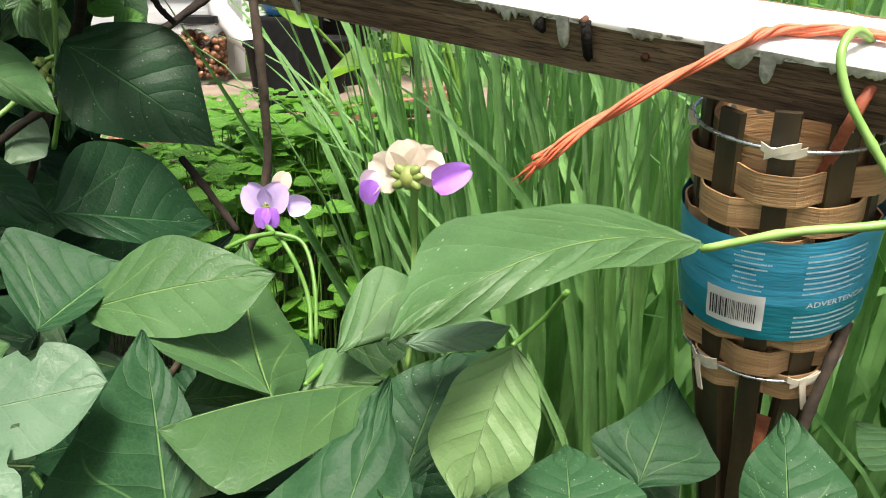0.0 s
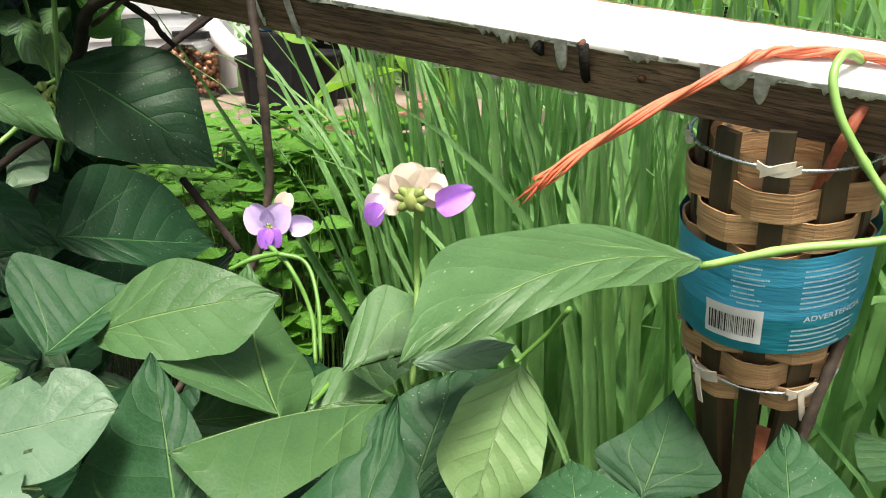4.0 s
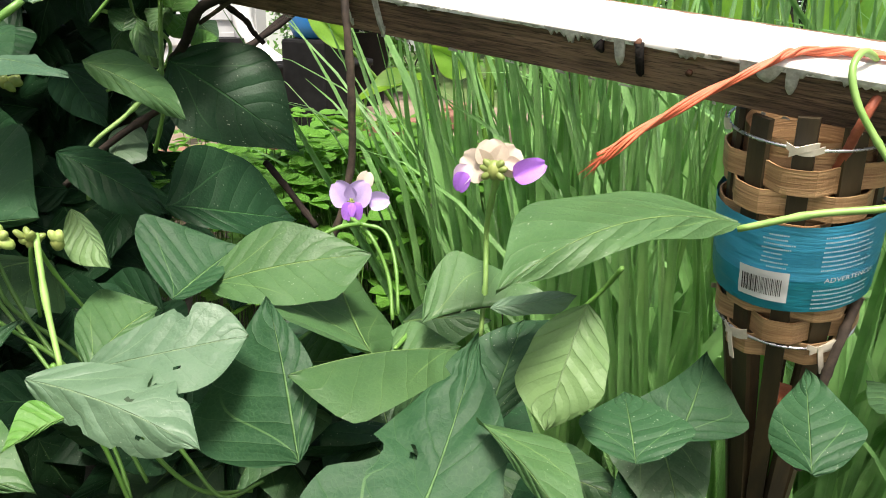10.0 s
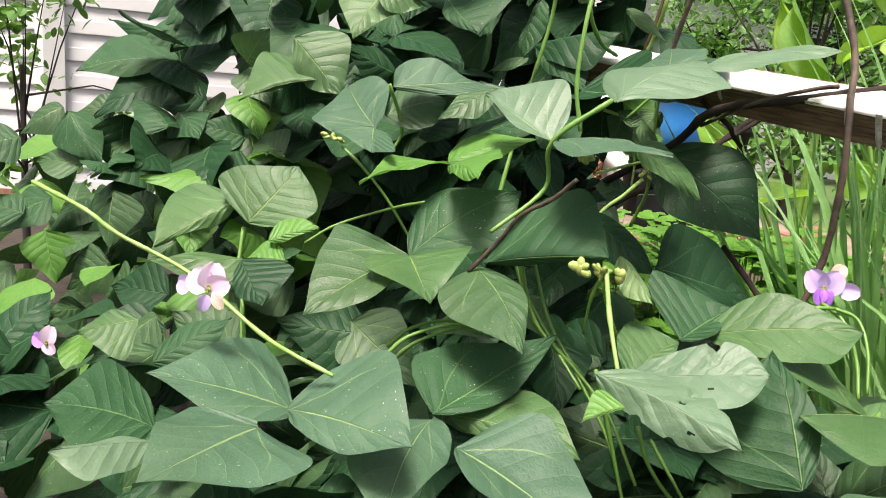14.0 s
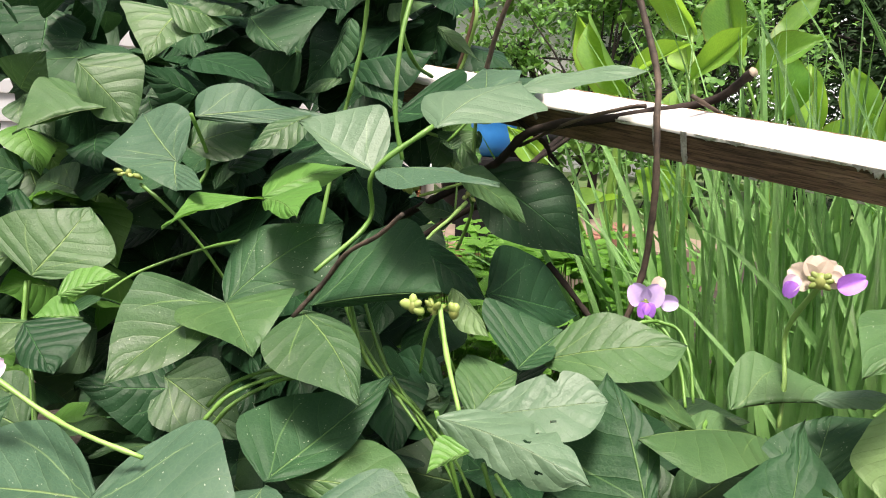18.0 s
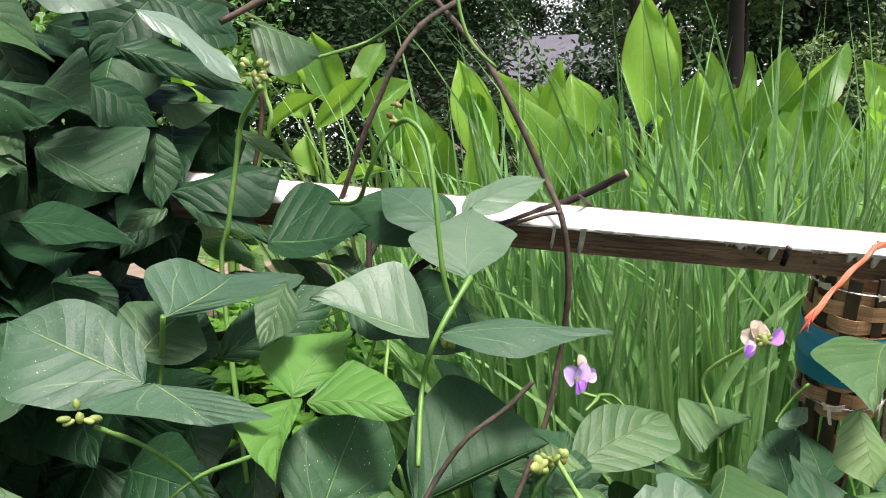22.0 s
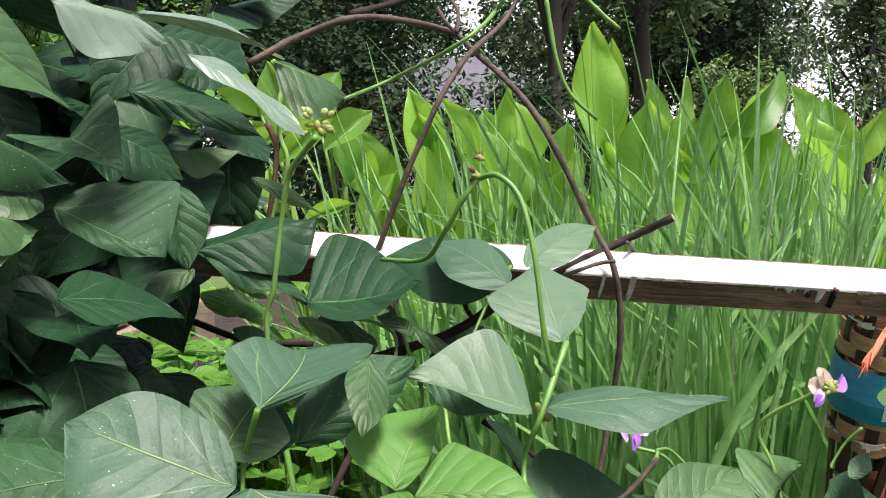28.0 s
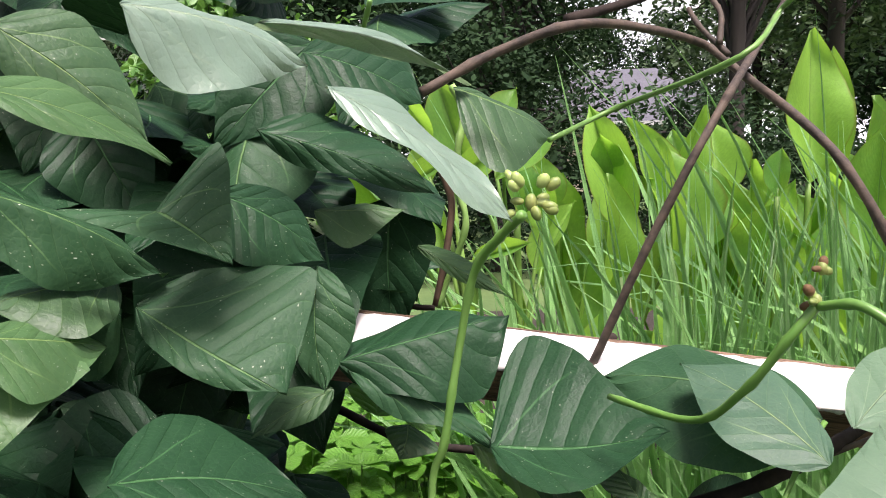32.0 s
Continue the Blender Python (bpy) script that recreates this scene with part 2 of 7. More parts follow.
CUT_WOOD = plain("cut_wood", (0.24, 0.19, 0.14), (0.40, 0.33, 0.25), 120, 0.7, 0.3, 0.0006)
TRUNK = plain("tree_trunk_bark", (0.012, 0.010, 0.009), (0.035, 0.028, 0.024), 5, 0.9, 0.8, 0.03, stretch=(1, 1, 0.2))
SOIL = plain("garden_soil", (0.014, 0.011, 0.008), (0.04, 0.031, 0.022), 14, 0.95, 0.8, 0.02)
LAWN = plain("lawn", (0.05, 0.10, 0.025), (0.11, 0.17, 0.05), 1.2, 0.9, 0.5, 0.05)
PAVE = plain("concrete_drive", (0.36, 0.34, 0.32), (0.5, 0.48, 0.45), 2, 0.85, 0.3, 0.01)


# ---- geometry helpers ----
def mesh_of(name, verts, faces, mat, uvs=None, smooth=True):
    me = bpy.data.meshes.new(name)
    me.from_pydata([tuple(v) for v in verts], [], faces)
    if uvs is not None:
        lay = me.uv_layers.new(name="UVMap")
        idx = np.empty(len(me.loops), dtype=np.int32)
        me.loops.foreach_get("vertex_index", idx)
        lay.data.foreach_set("uv", np.asarray(uvs, dtype=np.float32)[idx].ravel())
    if smooth:
        me.polygons.foreach_set("use_smooth", [True] * len(me.polygons))
    for mm in mat if isinstance(mat, (list, tuple)) else [mat]:
        me.materials.append(mm)
    me.update()
    return me


def world_of(ob):
    if ob.parent is None:
        return ob.matrix_basis.copy()
    return world_of(ob.parent) @ ob.matrix_parent_inverse @ ob.matrix_basis


def put(name, me, parent=None, matrix=None, label=""):
    ob = new(name, me)
    if parent is not None:
        ob.parent = parent
        ob.matrix_parent_inverse = world_of(parent).inverted()
    if matrix is not None:
        ob.matrix_basis = matrix
    if label:
        ob["label"] = label
    return ob


def part(name, bm, material, parent, label="", smooth=False):
    """Links a bmesh as one mesh object under a thing or a part."""
    me = bpy.data.meshes.new(name)
    bm.to_mesh(me)
    bm.free()
    me.materials.append(material)
    if smooth:
        me.polygons.foreach_set("use_smooth", [True] * len(me.polygons))
    return put(name, me, parent, None, label)


def thing(name, label, category, group="", kind="", at=(0, 0, 0)):
    ob = new(name)
    ob.location = at
    ob.empty_display_size = 0.05
    tagged(ob, label, category, group, kind)
    return ob


def box(bm, cx, cy, cz, sx, sy, sz, bevel=0.0):
    r = bmesh.ops.create_cube(bm, size=1.0, matrix=Matrix.LocRotScale((cx, cy, cz), None, (sx, sy, sz)))
    if bevel:
        es = list({e for v in r["verts"] for e in v.link_edges})
        bmesh.ops.bevel(bm, geom=es, offset=bevel, segments=2, affect="EDGES", profile=0.6)


def smooth_path(pts, n=6):
    """A Catmull-Rom curve through the points."""
    p = [np.array(q, float) for q in pts]
    p = [2 * p[0] - p[1]] + p + [2 * p[-1] - p[-2]]
    out = []
    for i in range(1, len(p) - 2):
        for k in range(n):
            t = k / n
            a, b, c, d = p[i - 1], p[i], p[i + 1], p[i + 2]
            out.append(0.5 * (2 * b + (c - a) * t + (2 * a - 5 * b + 4 * c - d) * t * t + (3 * b - a - 3 * c + d) * t ** 3))
    out.append(p[-2])
    return out


def tube(pts, radii, sides=8, rough=0.0, rng=None, cap=True):
    """Vertices and faces of a round rod along the points; radii: one a point."""
    pts = [np.array(q, float) for q in pts]
    n = len(pts)
    verts, faces = [], []
    side = None
    for i in range(n):
        d = pts[min(i + 1, n - 1)] - pts[max(i - 1, 0)]
        d /= np.linalg.norm(d) + 1e-9
        if side is None:
            side = np.cross(d, (0.3, 0.2, 0.93) if abs(d[2]) < 0.9 else (1, 0, 0))
        side = side - d * (side @ d)
        side /= np.linalg.norm(side)
        other = np.cross(d, side)
        r = radii[i] if hasattr(radii, "__len__") else radii
        for k in range(sides):
            a = 2 * math.pi * k / sides
            rr = r * (1 + (rng.uniform(-rough, rough) if rng else 0))
            verts.append(pts[i] + rr * (math.cos(a) * side + math.sin(a) * other))
    for i in range(n - 1):
        for k in range(sides):
            k2 = (k + 1) % sides
            faces.append((i * sides + k, i * sides + k2, (i + 1) * sides + k2, (i + 1) * sides + k))
    if cap:
        faces.append(tuple(range(sides - 1, -1, -1)))
        faces.append(tuple((n - 1) * sides + k for k in range(sides)))
    return verts, faces


def rod(name, pts, r0, r1, mat, parent, sides=8, rough=0.0, seed=1, steps=6, label="", knots=0.0):
    path = smooth_path(pts, steps)
    rng = random.Random(seed)
    n = len(path)
    radii = [(r0 + (r1 - r0) * i / (n - 1)) * (1 + (knots if rng.random() < 0.16 else 0)) for i in range(n)]
    v, f = tube(path, radii, sides, rough, rng)
    return put(name, mesh_of(name, v, f, mat), parent, None, label)


# ---- ground ----
def ground_height(x, y):
    r = math.hypot(x, y)
    return -0.045 * max(0.0, min(r - 8.0, 50.0)) if y > -20 else 0.0


def build_ground():
    ring = [0, 0.4, 0.8, 1.3, 2, 3, 4.5, 6.5, 9, 13, 18, 26, 38, 55, 80, 140, 300, 900]
    verts, faces = [(0, 0, 0)], []
    seg = 48
    rng = random.Random(3)
    for r in ring[1:]:
        for k in range(seg):
            a = 2 * math.pi * k / seg
            x, y = r * math.cos(a), r * math.sin(a)
            verts.append((x, y, ground_height(x, y) + (rng.uniform(-0.02, 0.02) if r < 10 else 0)))
    for k in range(seg):
        faces.append((0, 1 + k, 1 + (k + 1) % seg))
    for i in range(len(ring) - 2):
        for k in range(seg):
            a, b = 1 + i * seg + k, 1 + i * seg + (k + 1) % seg
            faces.append((a, a + seg, b + seg, b))
    me = mesh_of("ground", verts, faces, [SOIL, LAWN])
    for p in me.polygons:
        c = p.center
        if math.hypot(c[0], c[1]) > 4.2:
            p.material_index = 1
    tagged(put("ground", me), "dark garden soil running out into a mown lawn", "ground", kind="structure")


build_ground()

# ---- painted wooden rail ----
RAIL_A, RAIL_D = Vector((0.0, 0.405, 0.7185)), Vector((1, -0.22, -0.111)).normalized()
RAIL_TILT = 0.50
RAIL_UP = Vector((0, -math.sin(RAIL_TILT), math.cos(RAIL_TILT)))
RAIL_UP = (RAIL_UP - RAIL_D * RAIL_UP.dot(RAIL_D)).normalized()
RAIL_BACK = RAIL_UP.cross(RAIL_D).normalized()
RAIL_H, RAIL_W = 0.0372, 0.042


def rail_at(s, back=0.0, down=0.0):
    """A point of the rail: s along it, back from its front upper edge, down its front face."""
    return RAIL_A + RAIL_D * s + RAIL_BACK * back - RAIL_UP * down


def rail_materials():
    m, nt, bs = nodes_of("weathered_board")
    n = Net(nt)
    mp = n.add("ShaderNodeMapping")
    n.put(mp.inputs[0], n.coords())
    mp.inputs["Scale"].default_value = (7, 210, 210)
    g = n.noise(1.6, 8, 0.7, mp.outputs[0])
    mp2 = n.add("ShaderNodeMapping")
    n.put(mp2.inputs[0], n.coords())
    mp2.inputs["Scale"].default_value = (2, 14, 14)
    st = n.noise(3, 5, 0.6, mp2.outputs[0])
    col = n.mix(n.ramp(g, 0.3, 0.72), (0.05, 0.029, 0.018, 1), (0.29, 0.175, 0.105, 1))
    col = n.mix(n.math("MULTIPLY", n.ramp(st, 0.45, 0.7), 0.6), col, (0.36, 0.24, 0.155, 1))
    mp3 = n.add("ShaderNodeMapping")
    n.put(mp3.inputs[0], n.coords())
    mp3.inputs["Scale"].default_value = (40, 700, 700)
    crack = n.noise(1.5, 4, 0.6, mp3.outputs[0])
    col = n.mix(n.math("MULTIPLY", n.ramp(crack, 0.52, 0.68), 0.75), col, (0.02, 0.013, 0.009, 1))
    mp4 = n.add("ShaderNodeMapping")
    n.put(mp4.inputs[0], n.coords())
    mp4.inputs["Scale"].default_value = (16, 60, 60)
    col = n.mix(n.math("MULTIPLY", n.ramp(n.noise(1.3, 5, 0.65, mp4.outputs[0]), 0.55, 0.75), 0.65), col, (0.03, 0.02, 0.014, 1))
    n.put(bs.inputs["Base Color"], col)
    bs.inputs["Roughness"].default_value = 0.8
    n.put(bs.inputs["Normal"], n.bump(n.math("SUBTRACT", g, n.math("MULTIPLY", n.ramp(crack, 0.5, 0.7), 0.4)), 1.0, 0.002))
    p, nt, bs = nodes_of("flaking_white_paint")
    n = Net(nt)
    f = n.noise(60, 5, 0.6, n.coords())
    f2 = n.noise(9, 4, 0.6, n.coords())
    n.put(bs.inputs["Base Color"], n.mix(n.ramp(f2, 0.35, 0.7), (0.80, 0.79, 0.76, 1), (0.72, 0.70, 0.66, 1)))
    bs.inputs["Roughness"].default_value = 0.5
    n.put(bs.inputs["Normal"], n.bump(f, 0.3, 0.0006))
    return m, p


BOARD, PAINT = rail_materials()


def build_rail():
    rail = thing("wooden_rail", "weathered brown wooden rail with flaking white paint on its top", "rail", at=tuple(rail_at(0, 0.03, RAIL_H)))
    m = Matrix((RAIL_D, RAIL_BACK, RAIL_UP)).transposed().to_4x4()
    m.translation = RAIL_A
    bm = bmesh.new()
    s0, s1 = -0.745, 0.42
    n = 60
    prof = []
    for i in range(n + 1):
        s = s0 + (s1 - s0) * i / n
        j = noise.noise(Vector((s * 9, 3, 1))) * 0.0012
        k = noise.noise(Vector((s * 14, 8, 1))) * 0.0012
        prof.append([bm.verts.new(q) for q in ((s, 0.0015, 0), (s, j, -0.002), (s, k, -RAIL_H + 0.002), (s, 0.003, -RAIL_H), (s, RAIL_W, -RAIL_H), (s, RAIL_W, -0.001), (s, RAIL_W - 0.002, 0))])
    for a, b in zip(prof, prof[1:]):
        for k in range(7):
            bm.faces.new((a[k], b[k], b[(k + 1) % 7], a[(k + 1) % 7]))
    bm.faces.new(prof[0])
    bm.faces.new(prof[-1][::-1])
    bmesh.ops.recalc_face_normals(bm, faces=bm.faces)
    part("board", bm, BOARD, rail).matrix_basis = m
    # paint skin on the top with a ragged front edge, and flakes and runs on the front face
    bm = bmesh.new()
    rows = []
    nn = 300
    for i in range(nn + 1):
        s = s0 + 0.004 + (s1 - s0 - 0.008) * i / nn
        q = Vector((s * 32, 0, 0))
        rag = 0.0035 + 0.0035 * noise.noise(q) + 0.003 * noise.noise(q * 3.1)
        drop = 0.0012 + 0.25 * max(0.0, rag)
        rows.append([bm.verts.new(p) for p in ((s, RAIL_W - 0.004 - 0.003 * abs(noise.noise(q * 1.7 + Vector((0, 9, 0)))), 0.0007), (s, 0.012, 0.0009), (s, 0.0008, 0.0006), (s, -0.0014, -0.0018), (s, -0.0014 + noise.noise(Vector((s * 9, 3, 1))) * 0.0012, -0.002 - drop))])
    for a, b in zip(rows, rows[1:]):
        for k in range(4):
            bm.faces.new((a[k], a[k + 1], b[k + 1], b[k]))
    part("paint_layer", bm, PAINT, rail, "flaking white paint", True).matrix_basis = m

    # older, dirtier paint left on the front face: ragged under the edge, with runs
    worn = ((-0.285, -0.205, 0.0055), (-0.185, -0.15, 0.003), (-0.148, -0.098, 0.0105), (-0.1, -0.078, 0.0045), (-0.057, -0.027, 0.0075), (-0.018, 0.032, 0.008), (0.03, 0.075, 0.006), (0.12, 0.2, 0.006), (0.24, 0.3, 0.004), (-0.43, -0.35, 0.005), (-0.6, -0.5, 0.006))
    runs = ((-0.0936, 0.0032, 0.021), (-0.0137, 0.003, 0.014), (0.0134, 0.0034, 0.020), (-0.001, 0.006, 0.013), (-0.295, 0.0034, 0.036), (-0.326, 0.0022, 0.031), (0.09, 0.003, 0.013), (-0.47, 0.003, 0.02))
    verts, faces = [], []
    step, prev = 0.0007, False
    for i in range(int((s1 - s0 - 0.01) / step)):
        s = s0 + 0.005 + step * i
        q = Vector((s * 120, 0.3, 0))
        rough = 0.55 + 0.8 * noise.noise(q) + 0.5 * noise.noise(q * 3.7)
        drop = 0.0
        for w0, w1, dd in worn:
            if w0 < s < w1:
                drop = max(drop, dd * min(1.0, 6 * min(s - w0, w1 - s) / (w1 - w0) + 0.2) * max(0.0, rough))
        for rs, rw, rl in runs:
            if abs(s - rs) < rw:
                drop = max(drop, rl * (1 - 0.35 * abs((s - rs) / rw) ** 2) * (0.92 + 0.12 * rough))
        if drop > 0.0008:
            o = len(verts)
            face_y = -0.0016 + 0.0004 * noise.noise(Vector((s * 40, 1, 0)))
            verts += [(s, face_y - 0.0004, -0.0006), (s, face_y - 0.0006, -0.5 * drop), (s, face_y - 0.0004, -drop), (s, face_y + 0.0012, -drop - 0.0004)]
            if not prev:
                if len(verts) > 12:
                    put("paint_patch", mesh_of("paint_patch", verts[:o], faces, OLD_PAINT), rail, None, "grey flaking paint").matrix_basis = m
                verts, faces = verts[o:], []
                o = 0
            if prev:
                faces += [(o - 4 + k, o - 3 + k, o + 1 + k, o + k) for k in range(3)]
            prev = True
        else:
            prev = False
    if len(verts) > 12:
        put("paint_patch", mesh_of("paint_patch", verts, faces, OLD_PAINT), rail, None, "grey flaking paint").matrix_basis = m
    chips = [], []
    rng2 = random.Random(4)
    for k in range(34):
        s, low = rng2.uniform(-0.45, 0.3), rng2.uniform(0.0, 0.0012)
        w, o = rng2.uniform(0.002, 0.012), len(chips[0])
        chips[0].extend([(s, -0.0018, -RAIL_H + 0.001), (s + w, -0.0018, -RAIL_H + 0.001), (s + w * 0.8, -0.002, -RAIL_H + 0.0022 + low), (s + w * 0.2, -0.002, -RAIL_H + 0.003 + low)])
        chips[1].append((o, o + 1, o + 2, o + 3))
    ob = put("paint_chip_row", mesh_of("paint_chip_row", chips[0], chips[1], OLD_PAINT), rail)
    ob.matrix_basis = m
    ob["kind"] = "stuff"
    # a bark-like stub, a knot and a nail on the front face
    v, f = tube([(DRIP_S + 0.0125, -0.002, -0.001), (DRIP_S + 0.0135, -0.004, -0.012), (DRIP_S + 0.0135, -0.002, -0.024)], [0.0026, 0.0029, 0.0027], 11, 0.55, random.Random(2))
    put("bark_stub", mesh_of("bark_stub", v, f, CHAR), rail).matrix_basis = m
    v, f = tube([(DRIP_S - 0.014, -0.001, -0.004), (DRIP_S - 0.0155, -0.003, -0.009), (DRIP_S - 0.014, -0.001, -0.013)], [0.0018, 0.003, 0.0015], 7, 0.2, random.Random(3))
    put("bark_stub", mesh_of("bark_stub", v, f, CHAR), rail).matrix_basis = m
    v, f = tube([(DRIP_S + 0.0115, 0.001, -0.0015), (DRIP_S + 0.0115, -0.0045, -0.0010)], [0.0020, 0.0022], 9)
    put("stub_end", mesh_of("stub_end", v, f, RUST), rail, None, "reddish broken end").matrix_basis = m
    v, f = tube([(DRIP_S + 0.045, 0.002, -0.017), (DRIP_S + 0.045, -0.0025, -0.017)], [0.0018, 0.0022], 8)
    put("nail_head", mesh_of("nail_head", v, f, RUST), rail).matrix_basis = m
    v, f = tube([(0.02, 0.020, -0.003), (0.02, 0.020, 0.0018)], [0.0014, 0.0017], 8)
    put("nail_head", mesh_of("nail_head", v, f, RUST), rail).matrix_basis = m


OLD_PAINT = plain("old_grey_paint", (0.26, 0.24, 0.21), (0.76, 0.75, 0.70), 170, 0.75, 0.9, 0.0015)
CHAR = plain("charred_bark", (0.004, 0.004, 0.004), (0.030, 0.025, 0.022), 330, 0.9, 1.0, 0.0025, spec=0.2)
RUST = plain("rusty_iron", (0.06, 0.03, 0.02), (0.2, 0.09, 0.05), 300, 0.7, 0.3, 0.0004, metal=0.4)
DRIP_S = -0.092
build_rail()

# ---- bamboo torch ----
BAMBOO = plain("bamboo_strip", (0.24, 0.12, 0.05), (0.62, 0.40, 0.20), 90, 0.5, 0.8, 0.0012, stretch=(0.4, 0.4, 9), vary=0.25)
BAMBOO_DARK = plain("dark_bamboo_stake", (0.012, 0.009, 0.006), (0.10, 0.07, 0.03), 60, 0.55, 0.6, 0.001, stretch=(1, 1, 0.25), vary=0.2)
TIE = plain("pale_cane_tie", (0.62, 0.55, 0.42), (0.78, 0.72, 0.6), 200, 0.5, 0.3, 0.0004)
WIRE = plain("galvanised_wire", (0.55, 0.56, 0.58), (0.7, 0.71, 0.73), 200, 0.28, 0.1, 0.0003, metal=1.0)
WRAP = plain("blue_plastic_wrap", (0.035, 0.30, 0.47), (0.06, 0.38, 0.57), 8, 0.35, 0.5, 0.003, stretch=(2, 2, 14))
WRAP_DARK = plain("teal_plastic_wrap", (0.010, 0.21, 0.28), (0.016, 0.26, 0.34), 8, 0.35, 0.5, 0.003, stretch=(2, 2, 14))
LABEL_WHITE = plain("white_label", (0.72, 0.72, 0.72), (0.8, 0.8, 0.79), 40, 0.5, 0)
INK = plain("black_ink", (0.012, 0.012, 0.012), (0.02, 0.02, 0.02), 40, 0.5, 0)
PALE_INK = plain("pale_print", (0.45, 0.66, 0.70), (0.55, 0.74, 0.78), 40, 0.5, 0)

TORCH_TOP, TORCH_BOT = Vector((0.031, 0.450, 0.681)), Vector((0.036, 0.482, 0.539))
TORCH_R = 0.0455


def build_torch():
    axis = (TORCH_TOP - TORCH_BOT)
    height = axis.length
    axis.normalize()
    foot = TORCH_BOT - axis * (TORCH_BOT.z / axis.z)
    torch = thing("bamboo_torch", "woven bamboo garden torch with a torn blue plastic label round it", "garden torch", at=tuple(foot))
    ex = Vector((1, 0, 0))
    ex = (ex - axis * ex.dot(axis)).normalized()
    ey = axis.cross(ex)
    m = Matrix((ex, ey, axis)).transposed().to_4x4()
    m.translation = TORCH_BOT

    def link(name, v, f, mat, parent=torch, label="", smooth=True):
        ob = put(name, mesh_of(name, v, f, mat, smooth=smooth), parent, None, label)
        ob.matrix_basis = m
        return ob

    nst = 10
    rng = random.Random(4)
    # radius along the head: slightly barrel shaped, gathered below the lower ring
    def rad(z):
        t = z / height
        if t < 0:
            return TORCH_R * max(0.5, 0.93 + t * 0.35)
        return TORCH_R * (0.93 + 0.11 * math.sin(min(max(t, 0), 1.15) * 2.2))

    for k in range(nst):
        a0 = 2 * math.pi * (k + 0.33) / nst
        top = height + rng.uniform(0.008, 0.02)
        w, th = rng.uniform(0.0058, 0.0074), 0.0022
        zs = [-TORCH_BOT.z + 0.02, -0.35, -0.2, -0.1, -0.03, 0.0, 0.03, 0.06, 0.09, 0.12, height, top]
        v, f = [], []
        for z in zs:
            r = rad(z) - 0.0012
            a = a0 + rng.uniform(-0.006, 0.006)
            c, s = math.cos(a), math.sin(a)
            for du, dr in ((-w, -th), (w, -th), (w * 0.92, th * 0.6), (-w * 0.92, th * 0.6)):
                v.append(((r + dr) * c - du * s, (r + dr) * s + du * c, z))
        for i in range(len(zs) - 1):
            for j in range(4):
                j2 = (j + 1) % 4
                f.append((i * 4 + j, i * 4 + j2, i * 4 + 4 + j2, i * 4 + 4 + j))
        e = (len(zs) - 1) * 4
        f += [(0, 3, 2, 1), (e, e + 1, e + 2, e + 3)]
        link("stake", v, f, BAMBOO_DARK, smooth=False)
    # woven bands: each runs inside one stake and outside the next
    levels = [-0.006, 0.012, 0.031, 0.05, 0.069, 0.088, 0.107, 0.124]
    for b, z0 in enumerate(levels):
        v, f = [], []
        n = 80
        bw = rng.uniform(0.0072, 0.0088)
        ph = (b % 2) * math.pi
        tilt = rng.uniform(-0.0015, 0.0015)
        for i in range(n + 1):
            a = 2 * math.pi * i / n
            over = math.sin((a - 2 * math.pi * 0.33 / nst) * nst / 2 + math.pi / 2 + ph)
            zc = z0 + tilt * math.sin(a + b)
            r = rad(zc) + 0.0030 * max(-1, min(1, over * 1.6)) + 0.0006
            for dz, dr in ((-bw, 0), (-bw, 0.0011), (bw, 0.0011), (bw, 0)):
                v.append(((r + dr) * math.cos(a), (r + dr) * math.sin(a), zc + dz))
        for i in range(n):
            for j in range(4):
                f.append((i * 4 + j, i * 4 + 4 + j, i * 4 + 4 + (j + 1) % 4, i * 4 + (j + 1) % 4))
        link("woven_band", v, f, BAMBOO, smooth=False)
    # wire rings and cane ties
    for z in (0.0, height):
        r = rad(z) + 0.0042
        pts = [(r * math.cos(2 * math.pi * i / 48), r * math.sin(2 * math.pi * i / 48), z + 0.001 * math.sin(6.28 * i / 24)) for i in range(49)]
        v, f = tube(pts, 0.0011, 8, cap=False)
        link("wire_ring", v, f, WIRE, label="galvanised wire hoop")
        for k in range(nst):
            if (k + (z > 0)) % 2:
                continue
            a = 2 * math.pi * (k + 0.33) / nst
            c, s = math.cos(a), math.sin(a)

            def loc(du, dr, dz):
                return ((r + dr) * c - du * s, (r + dr) * s + du * c, z + dz)

            strips = [[loc(-0.010, 0.0005, 0.002), loc(-0.004, 0.0022, -0.0005), loc(0.004, 0.0024, -0.001), loc(0.011, 0.0005, 0.0012)],
                      [loc(-0.008, 0.001, -0.003), loc(0.0, 0.003, 0.0015), loc(0.008, 0.0015, 0.0035)]]
            if z == 0 or k in (6, 4):
                strips.append([loc(-0.002, 0.003, 0.0), loc(-0.001, 0.0035, -0.008), loc(0.002, 0.003, -0.021)])
                strips.append([loc(0.000, 0.003, 0.0), loc(0.006, 0.004, 0.004), loc(0.013, 0.004, 0.008)] if z == 0 else [loc(0.003, 0.003, 0.0), loc(0.004, 0.0035, -0.007), loc(0.006, 0.003, -0.016)])
            vv, ff = [], []
